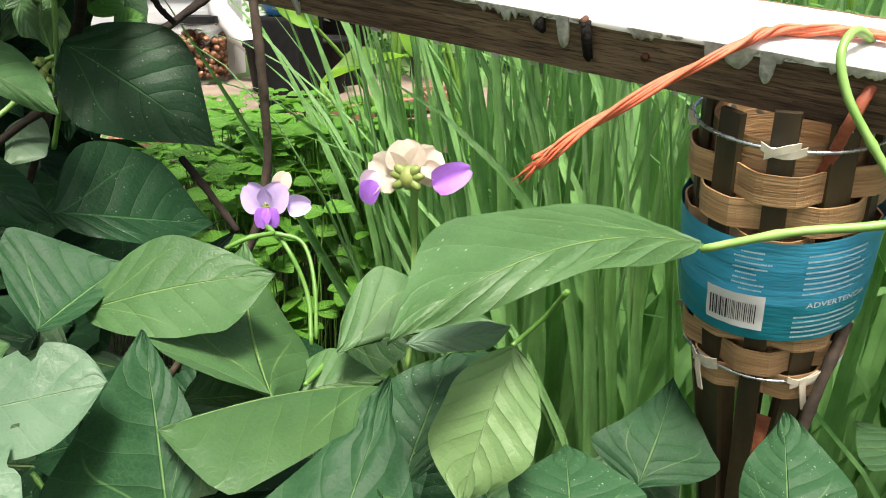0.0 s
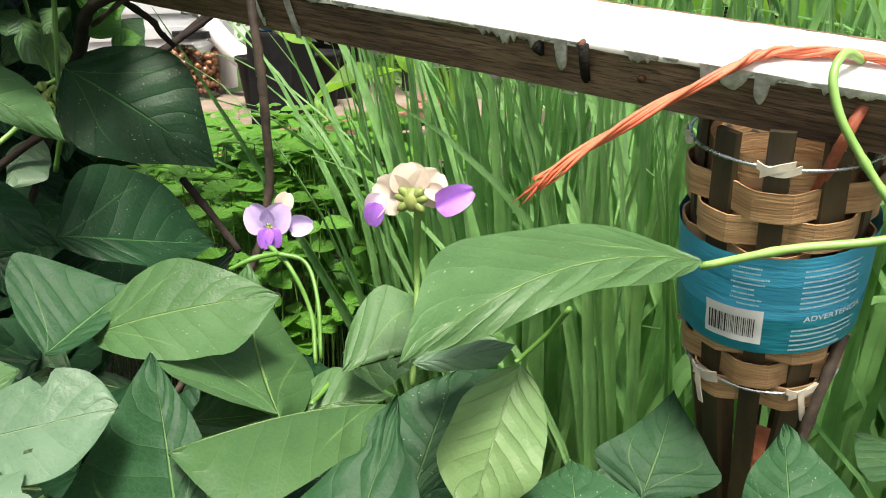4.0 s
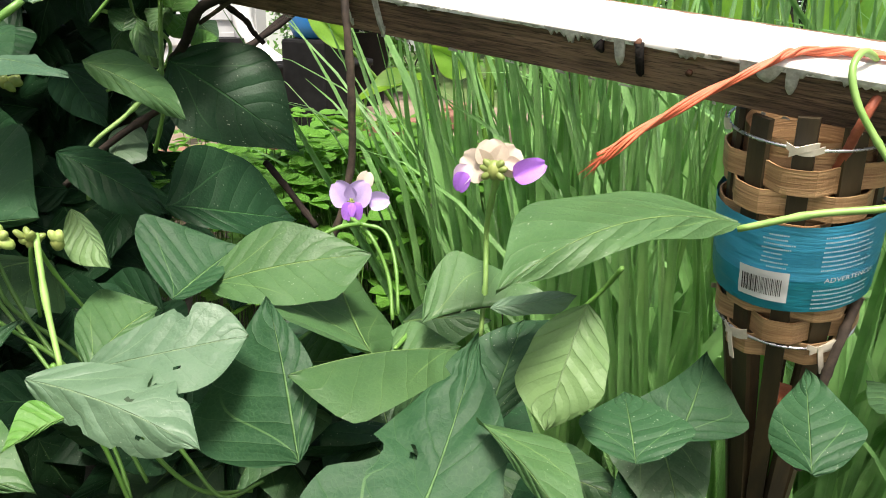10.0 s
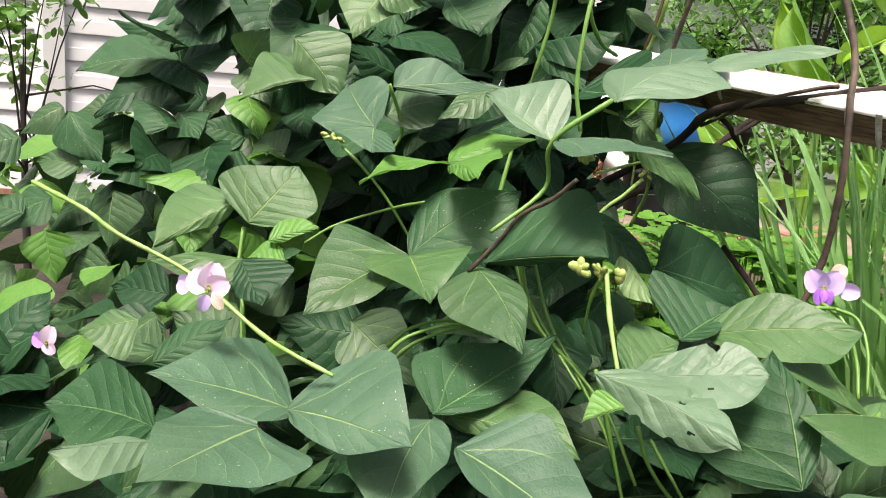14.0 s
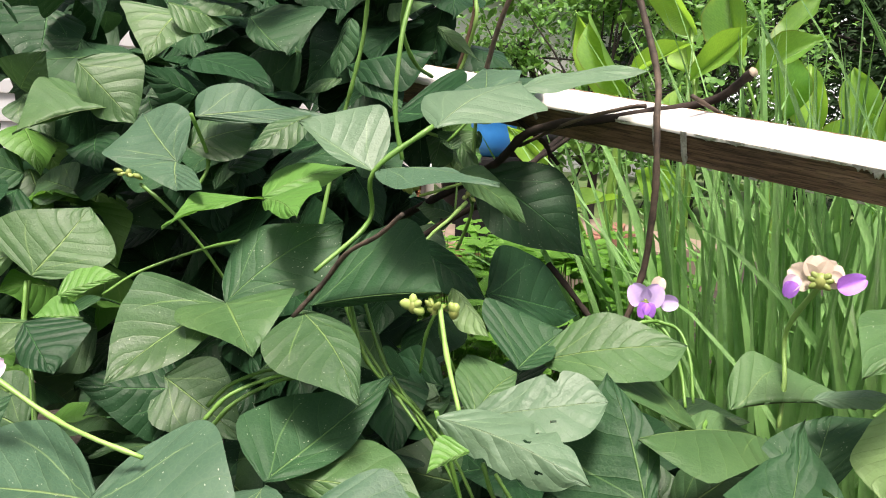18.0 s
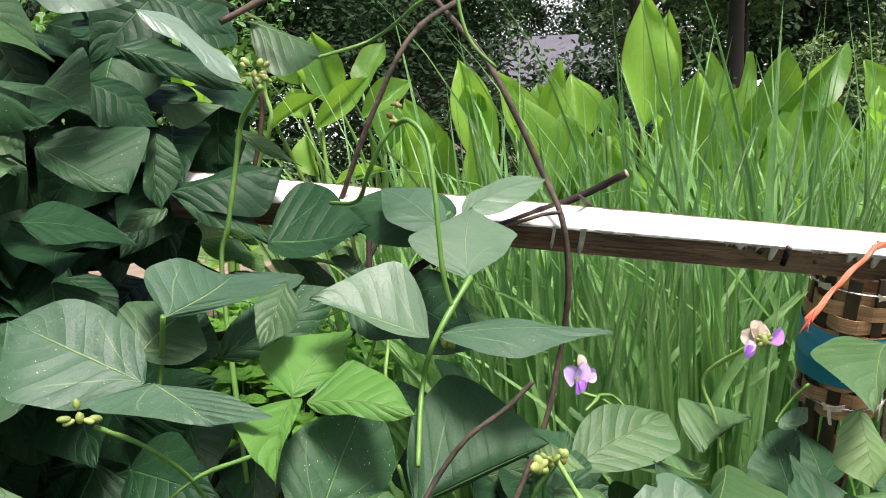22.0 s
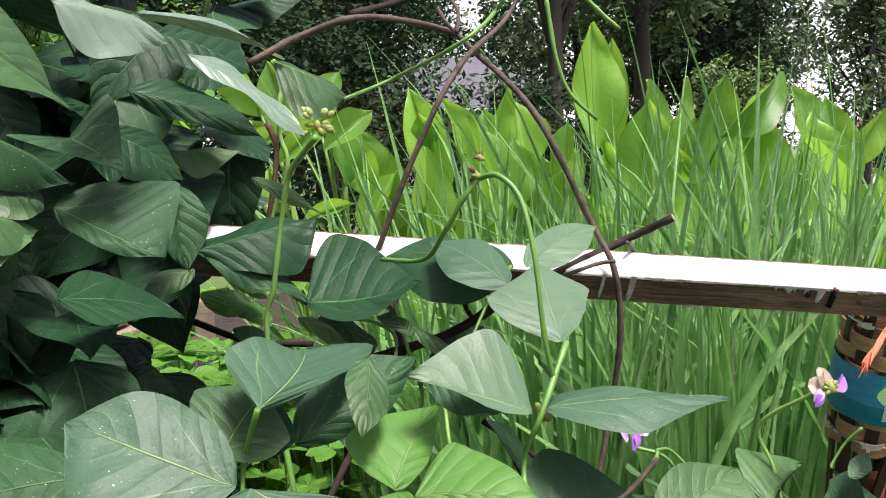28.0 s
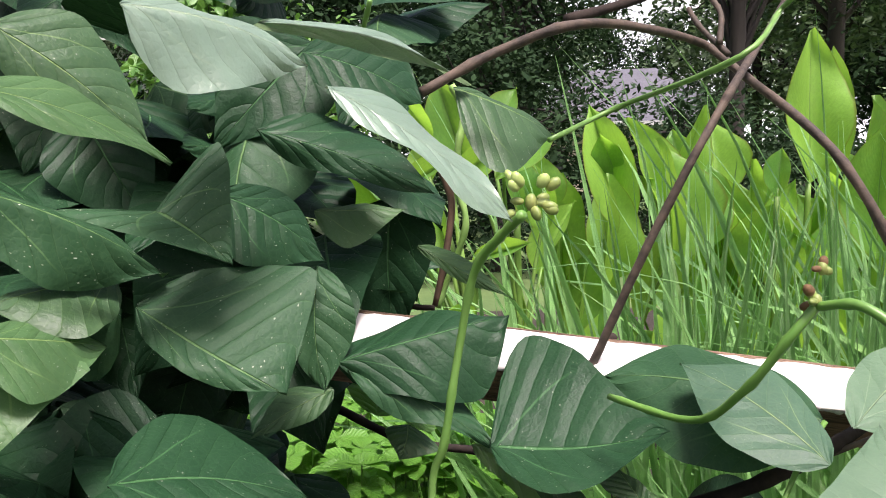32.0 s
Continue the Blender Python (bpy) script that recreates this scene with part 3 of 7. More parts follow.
            for st in strips:
                path = smooth_path(st, 5)
                o = len(vv)
                for q in path:
                    q = np.array(q)
                    out = np.array((c, s, 0)) * 0.0004
                    up = np.array((0, 0, 1)) * 0.0021 if abs(path[-1][2] - path[0][2]) < 0.012 else np.array((-s, c, 0)) * 0.0019
                    vv += [q - up - out, q + up - out, q + up + out, q - up + out]
                for i in range(len(path) - 1):
                    for j in range(4):
                        ff.append((o + i * 4 + j, o + i * 4 + 4 + j, o + i * 4 + 4 + (j + 1) % 4, o + i * 4 + (j + 1) % 4))
            link("cane_tie", vv, ff, TIE, label="pale split-cane tie", smooth=False)
    # blue wrapper
    z0, z1, split = 0.033, 0.097, 0.056

    def skin(name, za, zb, mat, extra, parent=torch, a0=0.0, a1=2 * math.pi, n=96, nz=10, label=""):
        v, f = [], []
        for i in range(n + 1):
            a = a0 + (a1 - a0) * i / n
            for j in range(nz + 1):
                z = za + (zb - za) * j / nz
                sag = 0.006 * math.sin(a * 1.0 + 1.2) if za != zb else 0
                cr = 0.0007 * noise.noise(Vector((a * 2.0, z * 120, 4))) + 0.0005 * noise.noise(Vector((a * 9, z * 30, 7)))
                r = rad(z) + 0.0062 + cr + extra
                v.append((r * math.cos(a), r * math.sin(a), z + sag * 0.5))
        for i in range(n):
            for j in range(nz):
                p = i * (nz + 1) + j
                f.append((p, p + nz + 1, p + nz + 2, p + 1))
        return link(name, v, f, mat, parent, label)

    wrap = skin("label_wrap", split, z1, WRAP, 0.0, label="creased light blue plastic label")
    skin("label_lower_band", z0, split + 0.001, WRAP_DARK, 0.0004, label="darker teal strip with warnings")
    front = -1.93
    skin("barcode_label", 0.041, 0.064, LABEL_WHITE, 0.0022, wrap, front - 0.30, front + 0.30, 24, 6, "white barcode sticker")
    rng = random.Random(11)
    a = front - 0.24
    v, f = [], []
    while a < front + 0.22:
        w = rng.choice((0.006, 0.006, 0.010, 0.016))
        for q in ((a, 0.046), (a + w, 0.046), (a + w, 0.059), (a, 0.059)):
            r = rad(q[1]) + 0.0097
            v.append((r * math.cos(q[0]), r * math.sin(q[0]), q[1] + 0.003 * math.sin(q[0] + 1.2)))
        k = len(v)
        f.append((k - 4, k - 3, k - 2, k - 1))
        a += w + rng.choice((0.007, 0.010, 0.014))
    link("barcode_bars", v, f, INK, wrap, smooth=False)

    def lines(rows, mat, name):
        v, f = [], []
        for aa, ab, z, h in rows:
            n = max(2, int((ab - aa) / 0.021))
            for i in range(n):
                q0, q1 = aa + (ab - aa) * i / n, aa + (ab - aa) * (i + rng.uniform(0.55, 0.9)) / n
                for q in ((q0, z - h), (q1, z - h), (q1, z + h), (q0, z + h)):
                    r = rad(q[1]) + 0.0074 + 0.0004
                    v.append((r * math.cos(q[0]), r * math.sin(q[0]), q[1] + 0.003 * math.sin(q[0] + 1.2)))
                k = len(v)
                f.append((k - 4, k - 3, k - 2, k - 1))
        link(name, v, f, mat, wrap, smooth=False)

    lines([(front - 0.05 + rng.uniform(0, 0.1), front + 0.28 + rng.uniform(-0.1, 0.05), 0.067 + 0.0034 * i, 0.00055) for i in range(8)], PALE_INK, "print_block")
    lines([(front + 0.62, front + 1.25 - rng.uniform(0, 0.3), 0.066 + 0.0034 * i, 0.00055) for i in range(8)], PALE_INK, "print_block")
    lines([(front + 0.58, front + 1.3 - rng.uniform(0, 0.2), 0.037 + 0.0034 * i, 0.0006) for i in range(5)], PALE_INK, "print_block")
    lines([(front - 0.2, front + 0.05, 0.0432, 0.0010)], INK, "print_block")
    # the readable heading of the warning, bent round the wrapper
    font = bpy.data.curves.new("warning_heading", "FONT")
    font.body, font.size = "ADVERTENCIA:", 0.0052
    tmp = bpy.data.objects.new("warning_heading", font)
    scene.collection.objects.link(tmp)
    me = bpy.data.meshes.new_from_object(tmp.evaluated_get(bpy.context.evaluated_depsgraph_get()))
    bpy.data.objects.remove(tmp)
    for q in me.vertices:
        ang = front + 0.68 + q.co.x / 0.052
        z = 0.0565 + q.co.y
        r = rad(z) + 0.0080
        q.co = (r * math.cos(ang), r * math.sin(ang), z + 0.003 * math.sin(ang + 1.2))
    me.materials.clear()
    me.materials.append(LABEL_WHITE)
    ob = put("warning_heading", me, wrap)
    ob.matrix_basis = m
    # loose filler seen between the legs
    v, f = tube([(0.008, -0.02, -0.105), (0.008, -0.02, -0.06)], [0.014, 0.012], 10, 0.25, random.Random(6))
    link("clay_filler", v, f, plain("crumbly_orange_clay", (0.42, 0.13, 0.06), (0.66, 0.27, 0.14), 90, 0.9, 0.8, 0.003), label="crumbly orange clay lump")
    # inner lining
    v, f = [], []
    for i in range(33):
        a = 2 * math.pi * i / 32
        for z in (0.0, 0.06, height):
            r = rad(z) - 0.0065
            v.append((r * math.cos(a), r * math.sin(a), z))
    for i in range(32):
        for j in range(2):
            f.append((i * 3 + j, i * 3 + 3 + j, i * 3 + 4 + j, i * 3 + 1 + j))
    link("inner_lining", v, f, BAMBOO)


build_torch()


# ---- orange twine over the rail ----
def build_twine():
    twine = thing("frayed_twine", "frayed orange polypropylene twine looped over the rail", "twine", at=tuple(rail_at(0.05)))
    mid = smooth_path(TWINE, 14)
    n = len(mid)
    rng = random.Random(5)
    for k in range(9):
        pts = []
        for i, q in enumerate(mid):
            t = i / n
            a = 2 * math.pi * (k / 9 + t * 2.6) + 0.3 * math.sin(9 * t + k)
            spread = (0.0009 if k % 3 else 0.0019) * (1 + 0.15 * math.sin(13 * t + 2 * k)) + max(0.0, 0.10 - t) * 0.024
            d = np.array(mid[min(i + 1, n - 1)]) - np.array(mid[max(i - 1, 0)])
            d /= np.linalg.norm(d)
            s = np.cross(d, (0, 0, 1.0))
            s /= np.linalg.norm(s)
            u = np.cross(s, d)
            pts.append(np.array(q) + spread * (math.cos(a) * s + math.sin(a) * u))
        v, f = tube(pts, [0.00115 * min(1, 0.35 + i / n * 6) for i in range(n)], 6)
        put("strand", mesh_of("strand", v, f, ORANGE), twine)
    for k in range(14):
        a = np.array(mid[0]) + [rng.uniform(-0.002, 0.002) for _ in range(3)]
        d = np.array((-0.012, -0.004, -0.012)) * rng.uniform(0.4, 1.2) + [rng.uniform(-0.004, 0.004) for _ in range(3)]
        st = np.array(mid[rng.randrange(0, 12)])
        v, f = tube([st, (st + a) / 2 + d * 0.2, a + d * 0.8], [0.0005, 0.0004, 0.0002], 4)
        put("loose_fibre", mesh_of("loose_fibre", v, f, ORANGE), twine)
    v, f = tube(smooth_path(TWINE2, 10), 0.0030, 7, 0.12, rng)
    put("strand", mesh_of("strand", v, f, ORANGE_DARK), twine, None, "darker loop hanging into the torch")


ORANGE = plain("orange_twine", (0.58, 0.10, 0.045), (0.76, 0.21, 0.11), 300, 0.55, 0.5, 0.0005, vary=0.4)
ORANGE_DARK = plain("rust_twine", (0.26, 0.06, 0.03), (0.45, 0.13, 0.07), 300, 0.6, 0.5, 0.0006)

TWINE = [(-0.088, 0.369, 0.659), (-0.062, 0.377, 0.680), (-0.031, 0.388, 0.701), (-0.005, 0.396, 0.716), (0.007, 0.403, 0.723), (0.017, 0.408, 0.725), (0.038, 0.409, 0.726), (0.055, 0.406, 0.725), (0.080, 0.400, 0.721)]
TWINE2 = [(0.074, 0.420, 0.725), (0.061, 0.403, 0.708), (0.053, 0.396, 0.691), (0.048, 0.411, 0.666), (0.044, 0.428, 0.643)]
build_twine()


# ---- bean vine ----
def leaf_grid(tip, one, other, seed, point=1.6, bow=0.05, chewed=0, nu=20, nv=14):
    """A bean leaflet from its stalk at the origin to its tip, with the widest places of its two sides: rows of points and their u and v."""
    r = random.Random(seed)
    tip, one, other = (np.array(q, float) for q in (tip, one, other))
    length = np.linalg.norm(tip)
    y = tip / length
    z = np.cross(other - one, y)
    z = z / (np.linalg.norm(z) + 1e-9)
    if z[2] < 0:
        z = -z
    wave, wph, droop = r.uniform(0.012, 0.035), r.uniform(0, 6.3), r.uniform(-0.02, 0.10)
    bend = np.cross(y, z) * length * r.uniform(-0.05, 0.05)
    if chewed:
        nu, nv = 44, 30
    bites = [(r.uniform(0.3, 0.95), r.choice((-1, 1)), r.uniform(0.03, 0.075), r.uniform(0.1, 0.42)) for _ in range(chewed)]
    holes = [(r.uniform(0.35, 0.85), r.choice((-1, 1)) * r.uniform(0.2, 0.6), r.uniform(0.018, 0.03)) for _ in range(1 + chewed // 4)] if chewed else []
    peaks, reach = [], []
    for q in (one, other):
        pk = min(0.78, max(0.14, float(q @ y) / length))
        peaks.append(pk)
        reach.append(q - y * pk * length - z * bow * length * 4 * pk * (1 - pk))
    verts, uvs, faces = [], [], []
    for i in range(nu + 1):
        u = i / nu
        mid = y * u * length + z * bow * length * 4 * u * (1 - u) + bend * math.sin(u * math.pi)
        for j in range(nv + 1):
            v = -1 + 2 * j / nv
            k = 0 if v < 0 else 1
            pk = peaks[k]
            if u < pk:
                w = 0.05 + 0.95 * math.sin(0.5 * math.pi * u / pk) ** (0.64 + max(0.0, 0.8 * (1.5 - point)))
            else:
                s = (u - pk) / (1 - pk)
                w = (1 - s ** (0.86 * point)) * (1 - 0.3 * s * s * s) if s < 1 else 0.0
            w *= 1 + 0.022 * math.sin(9 * u + wph + k) + 0.012 * math.sin(23 * u + 2 * wph - k)
            for bu, bs, bw, bd in bites:
                if v * bs > 0:
                    w *= 1 - bd * max(0, 1 - ((u - bu) / bw) ** 2) * (0.8 + 0.2 * math.sin(70 * u))
            av = abs(v)
            lift = wave * math.sin(u * 10 + wph + v * 1.5) * av ** 2 - droop * av ** 2.5 * w * 0.5
            lift += 0.0065 * math.sin(u * 26 - av * 6 + 0.8 * k) * (1 - av ** 3) * min(1, 5 * av)
            lift += 0.0012 * math.sin(u * 41 + av * 13 + wph) * min(1, 4 * av)
            verts.append(mid + reach[k] * av * w + z * lift * length)
            uvs.append((u, 0.5 + 0.5 * v))
    for i in range(nu):
        for j in range(nv):
            a = i * (nv + 1) + j
            cu, cv = (i + 0.5) / nu, -1 + 2 * (j + 0.5) / nv
            if any((cu - hu) ** 2 + (0.4 * (cv - hv)) ** 2 < hr * hr for hu, hv, hr in holes):
                continue
            faces.append((a, a + 1, a + nv + 2, a + nv + 1))
    return verts, faces, uvs


SHAPES = {}
LEAF_COUNT = [0]


def leaf_pose(base, tip, width, normal):
    b, t = Vector(base), Vector(tip)
    y = (t - b)
    length = y.length
    y.normalize()
    z = Vector(normal)
    z = (z - y * z.dot(y)).normalized()
    x = y.cross(z)
    m = Matrix((x * width, y * length, z * length)).transposed().to_4x4()
    m.translation = b
    return m


def bean_leaf(base, tip, one, other, tone, p=1.6, bow=0.05, chewed=0, vine=None):
    """A leaf laid out by its stalk, its tip and the widest places of its sides."""
    LEAF_COUNT[0] += 1
    base = np.array(base)
    verts, faces, uvs = leaf_grid(np.array(tip) - base, np.array(one) - base, np.array(other) - base, 40 + LEAF_COUNT[0], p, bow, chewed)
    return put("leaf", mesh_of("leaf", verts, faces, LEAF[tone], uvs), vine or VINE, Matrix.Translation(base))


def hung_leaf(base, tip, width, normal, tone, vine):
    """A leaf of the mass behind, one of a few shapes."""
    LEAF_COUNT[0] += 1
    k = (tone, LEAF_COUNT[0] % 8)
    if k not in SHAPES:
        r = random.Random(500 + LEAF_COUNT[0])
        fold = r.uniform(-0.16, 0.14)
        verts, faces, uvs = leaf_grid((0, 1, 0), (-r.uniform(0.42, 0.55), r.uniform(0.2, 0.36), fold), (r.uniform(0.42, 0.55), r.uniform(0.2, 0.36), fold + r.uniform(-0.06, 0.06)), r.random(), r.uniform(1.4, 1.9), r.uniform(0.02, 0.1), 0, 14, 10)
        SHAPES[k] = mesh_of("leaf", verts, faces, LEAF[tone], uvs)
    return put("leaf", SHAPES[k], vine, leaf_pose(base, tip, width, normal))


VINE = thing("hyacinth_bean_vine", "rambling hyacinth bean vine with broad green leaves and lilac flowers", "climbing plant", at=(0, 0, 0))
VINE_BACK = thing("hyacinth_bean_vine", "dense shaded bean vine climbing dry branches beside the house", "climbing plant", at=(-0.9, 0.6, 0))


def vine_stem(pts, radius, kind):
    return rod("stem", pts, radius, radius * 0.85, STEM[kind], VINE, 8, 0.03, len(pts), 6, knots=0.22)


def branch(name, pts, radius):
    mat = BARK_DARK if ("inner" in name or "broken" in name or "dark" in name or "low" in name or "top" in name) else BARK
    label = {"bent_branch": "long bent brown branch crossing the rail", "straight_branch": "slender brown branch leaning upward",
             "broken_branch": "thick dark branch with a pale cut end resting on the rail", "dead_twig": "dry reddish twig among the leaves",
             "torch_stick": "rough cut stick beside the torch"}.get(name, "dark dry branch inside the vine")
    t = thing(name, label, "branch", at=pts[-1])
    rod("wood", pts, radius * 0.75, radius * (0.65 if "broken" not in name else 0.95), mat, t, 10, 0.08, int(radius * 1e5), 8, knots=0.18)
    if name in ("broken_branch", "torch_stick"):
        a, b = np.array(pts[0]), np.array(pts[1])
        d = (a - b) / np.linalg.norm(a - b)
        v, f = tube([a - d * 0.0004, a + d * 0.0006], radius * 0.88, 10)
        put("cut_end", mesh_of("cut_end", v, f, CUT_WOOD), t, None, "pale cut wood")
    return t


# leaves seen near, plant by plant
bean_leaf((-0.004, 0.359, 0.632), (-0.111, 0.241, 0.615), (-0.107, 0.324, 0.640), (-0.051, 0.288, 0.627), "fresh", p=1.9, bow=0.1)
bean_leaf((-0.199, 0.362, 0.534), (-0.113, 0.420, 0.539), (-0.194, 0.420, 0.567), (-0.156, 0.408, 0.547), "fresh", p=1.5)
bean_leaf((-0.348, 0.323, 0.552), (-0.238, 0.362, 0.579), (-0.314, 0.355, 0.592), (-0.249, 0.319, 0.557), "fresh", p=2.1)
# faces away: deep tone stands in for its shade
bean_leaf((-0.357, 0.295, 0.550), (-0.343, 0.355, 0.573), (-0.405, 0.330, 0.594), (-0.333, 0.311, 0.559), "deep", p=1.8, bow=-0.05)
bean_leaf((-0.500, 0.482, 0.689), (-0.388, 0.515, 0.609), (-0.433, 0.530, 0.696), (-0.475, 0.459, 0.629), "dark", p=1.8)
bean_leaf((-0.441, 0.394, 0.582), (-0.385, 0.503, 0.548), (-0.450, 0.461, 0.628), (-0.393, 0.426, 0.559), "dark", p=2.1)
bean_leaf((-0.215, 0.316, 0.526), (-0.313, 0.437, 0.562), (-0.289, 0.313, 0.555), (-0.247, 0.409, 0.514), "fresh", p=1.5, bow=-0.03)
bean_leaf((-0.173, 0.366, 0.516), (-0.242, 0.257, 0.535), (-0.227, 0.307, 0.525), (-0.183, 0.247, 0.532), "fresh", p=3.4, bow=0.06)
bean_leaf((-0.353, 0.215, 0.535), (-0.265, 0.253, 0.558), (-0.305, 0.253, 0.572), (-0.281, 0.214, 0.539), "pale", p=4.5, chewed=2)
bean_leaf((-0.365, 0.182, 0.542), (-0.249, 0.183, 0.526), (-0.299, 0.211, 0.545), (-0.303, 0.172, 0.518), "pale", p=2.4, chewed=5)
bean_leaf((-0.225, 0.239, 0.490), (-0.282, 0.298, 0.563), (-0.238, 0.274, 0.531), (-0.304, 0.235, 0.491), "deep", p=1.5)
bean_leaf((-0.077, 0.304, 0.591), (-0.087, 0.264, 0.531), (-0.112, 0.284, 0.550), (-0.060, 0.278, 0.552), "under", p=1.7)
bean_leaf((-0.140, 0.154, 0.472), (-0.142, 0.313, 0.555), (-0.202, 0.194, 0.500), (-0.098, 0.227, 0.504), "deep", p=1.6, chewed=7, bow=-0.03)
bean_leaf((-0.134, 0.307, 0.495), (-0.128, 0.367, 0.547), (-0.170, 0.328, 0.525), (-0.096, 0.371, 0.551), "deep", p=1.7)
bean_leaf((-0.023, 0.415, 0.452), (-0.012, 0.488, 0.493), (-0.058, 0.439, 0.466), (0.023, 0.446, 0.461), "deep", p=1.0)
bean_leaf((0.053, 0.333, 0.498), (0.048, 0.403, 0.530), (0.029, 0.360, 0.505), (0.080, 0.361, 0.518), "deep", p=1.6)
bean_leaf((-0.039, 0.274, 0.517), (-0.055, 0.330, 0.528), (-0.074, 0.296, 0.521), (-0.013, 0.308, 0.526), "deep", p=1.6)
bean_leaf((-0.140, 0.328, 0.568), (-0.092, 0.355, 0.575), (-0.121, 0.350, 0.577), (-0.103, 0.341, 0.569), "pale", p=2)
bean_leaf((-0.353, 0.215, 0.535), (-0.344, 0.267, 0.557), (-0.385, 0.260, 0.566), (-0.335, 0.239, 0.549), "fresh", p=2.2)
bean_leaf((-0.299, 0.342, 0.491), (-0.251, 0.365, 0.494), (-0.289, 0.375, 0.508), (-0.268, 0.352, 0.490), "mid")
bean_leaf((-0.236, 0.353, 0.500), (-0.178, 0.388, 0.508), (-0.221, 0.391, 0.519), (-0.202, 0.363, 0.499), "fresh")
bean_leaf((-0.442, 0.325, 0.702), (-0.392, 0.368, 0.659), (-0.427, 0.375, 0.701), (-0.415, 0.339, 0.676), "fresh", p=1.6)
bean_leaf((-0.408, 0.268, 0.614), (-0.362, 0.250, 0.586), (-0.386, 0.266, 0.605), (-0.387, 0.243, 0.592), "under")
bean_leaf((-0.334, 0.180, 0.527), (-0.352, 0.150, 0.516), (-0.356, 0.175, 0.533), (-0.340, 0.167, 0.522), "young")
# a shaded leaf; the dark tone carries the shade
bean_leaf((-0.508, 0.353, 0.627), (-0.439, 0.394, 0.574), (-0.480, 0.396, 0.619), (-0.467, 0.357, 0.586), "dark")
bean_leaf((0.113, 0.379, 0.532), (0.087, 0.425, 0.519), (0.085, 0.365, 0.527), (0.107, 0.414, 0.525), "mid")
bean_leaf((-0.461, 0.112, 0.492), (-0.449, 0.252, 0.535), (-0.509, 0.138, 0.525), (-0.432, 0.169, 0.506), "deep", p=1.7, bow=-0.04)
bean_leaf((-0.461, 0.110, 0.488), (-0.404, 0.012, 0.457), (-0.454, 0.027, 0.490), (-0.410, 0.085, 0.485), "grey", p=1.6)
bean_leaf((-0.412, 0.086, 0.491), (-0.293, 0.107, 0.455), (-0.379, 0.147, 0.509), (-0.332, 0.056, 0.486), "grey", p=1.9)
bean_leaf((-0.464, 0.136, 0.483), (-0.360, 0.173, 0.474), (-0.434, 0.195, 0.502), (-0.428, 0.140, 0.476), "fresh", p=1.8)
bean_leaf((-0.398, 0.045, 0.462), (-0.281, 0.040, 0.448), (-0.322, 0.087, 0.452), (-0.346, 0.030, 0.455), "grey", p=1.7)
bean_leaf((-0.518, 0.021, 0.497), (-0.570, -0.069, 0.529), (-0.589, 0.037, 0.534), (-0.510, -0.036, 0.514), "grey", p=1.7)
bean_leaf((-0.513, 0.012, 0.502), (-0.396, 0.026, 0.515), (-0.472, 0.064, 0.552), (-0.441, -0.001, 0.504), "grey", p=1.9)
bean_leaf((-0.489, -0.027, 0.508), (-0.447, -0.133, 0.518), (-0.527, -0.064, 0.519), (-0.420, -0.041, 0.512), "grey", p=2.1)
bean_leaf((-0.538, -0.077, 0.503), (-0.570, -0.136, 0.523), (-0.599, -0.081, 0.530), (-0.516, -0.134, 0.510), "deep")
bean_leaf((-0.500, -0.092, 0.512), (-0.488, -0.160, 0.531), (-0.502, -0.117, 0.522), (-0.469, -0.148, 0.518), "pale")
bean_leaf((-0.457, -0.033, 0.437), (-0.501, -0.086, 0.455), (-0.521, -0.035, 0.463), (-0.442, -0.075, 0.444), "dark")
bean_leaf((-0.455, -0.031, 0.436), (-0.389, 0.003, 0.447), (-0.458, 0.027, 0.474), (-0.367, -0.054, 0.445), "dark")
bean_leaf((-0.349, -0.045, 0.446), (-0.308, 0.000, 0.458), (-0.356, -0.018, 0.465), (-0.313, -0.028, 0.443), "mid")
bean_leaf((-0.401, -0.094, 0.447), (-0.367, -0.059, 0.455), (-0.392, -0.072, 0.457), (-0.378, -0.080, 0.447), "mid")
bean_leaf((-0.141, 0.062, 0.503), (-0.216, 0.080, 0.510), (-0.182, 0.088, 0.515), (-0.179, 0.054, 0.499), "under", p=1.5)
bean_leaf((-0.196, 0.094, 0.475), (-0.272, 0.061, 0.462), (-0.237, 0.089, 0.477), (-0.232, 0.062, 0.457), "mid", p=1.6)
bean_leaf((-0.148, 0.178, 0.456), (-0.232, 0.170, 0.480), (-0.201, 0.198, 0.486), (-0.202, 0.158, 0.463), "deep")
bean_leaf((-0.123, 0.256, 0.533), (-0.035, 0.162, 0.514), (-0.079, 0.248, 0.531), (-0.079, 0.207, 0.523), "fresh", p=1.4)
bean_leaf((-0.792, 0.148, 0.580), (-0.787, 0.207, 0.641), (-0.835, 0.135, 0.626), (-0.742, 0.199, 0.602), "fresh", p=2.0)
bean_leaf((-0.825, 0.158, 0.599), (-0.857, 0.074, 0.547), (-0.902, 0.114, 0.602), (-0.829, 0.127, 0.576), "fresh")
bean_leaf((-0.581, 0.189, 0.585), (-0.583, 0.073, 0.545), (-0.645, 0.155, 0.608), (-0.549, 0.119, 0.566), "mid", p=1.7)
bean_leaf((-0.581, 0.189, 0.585), (-0.508, 0.147, 0.564), (-0.572, 0.126, 0.590), (-0.523, 0.213, 0.607), "fresh", p=1.3)
bean_leaf((-0.581, 0.189, 0.585), (-0.531, 0.283, 0.650), (-0.593, 0.224, 0.638), (-0.511, 0.238, 0.609), "deep", p=1.8)
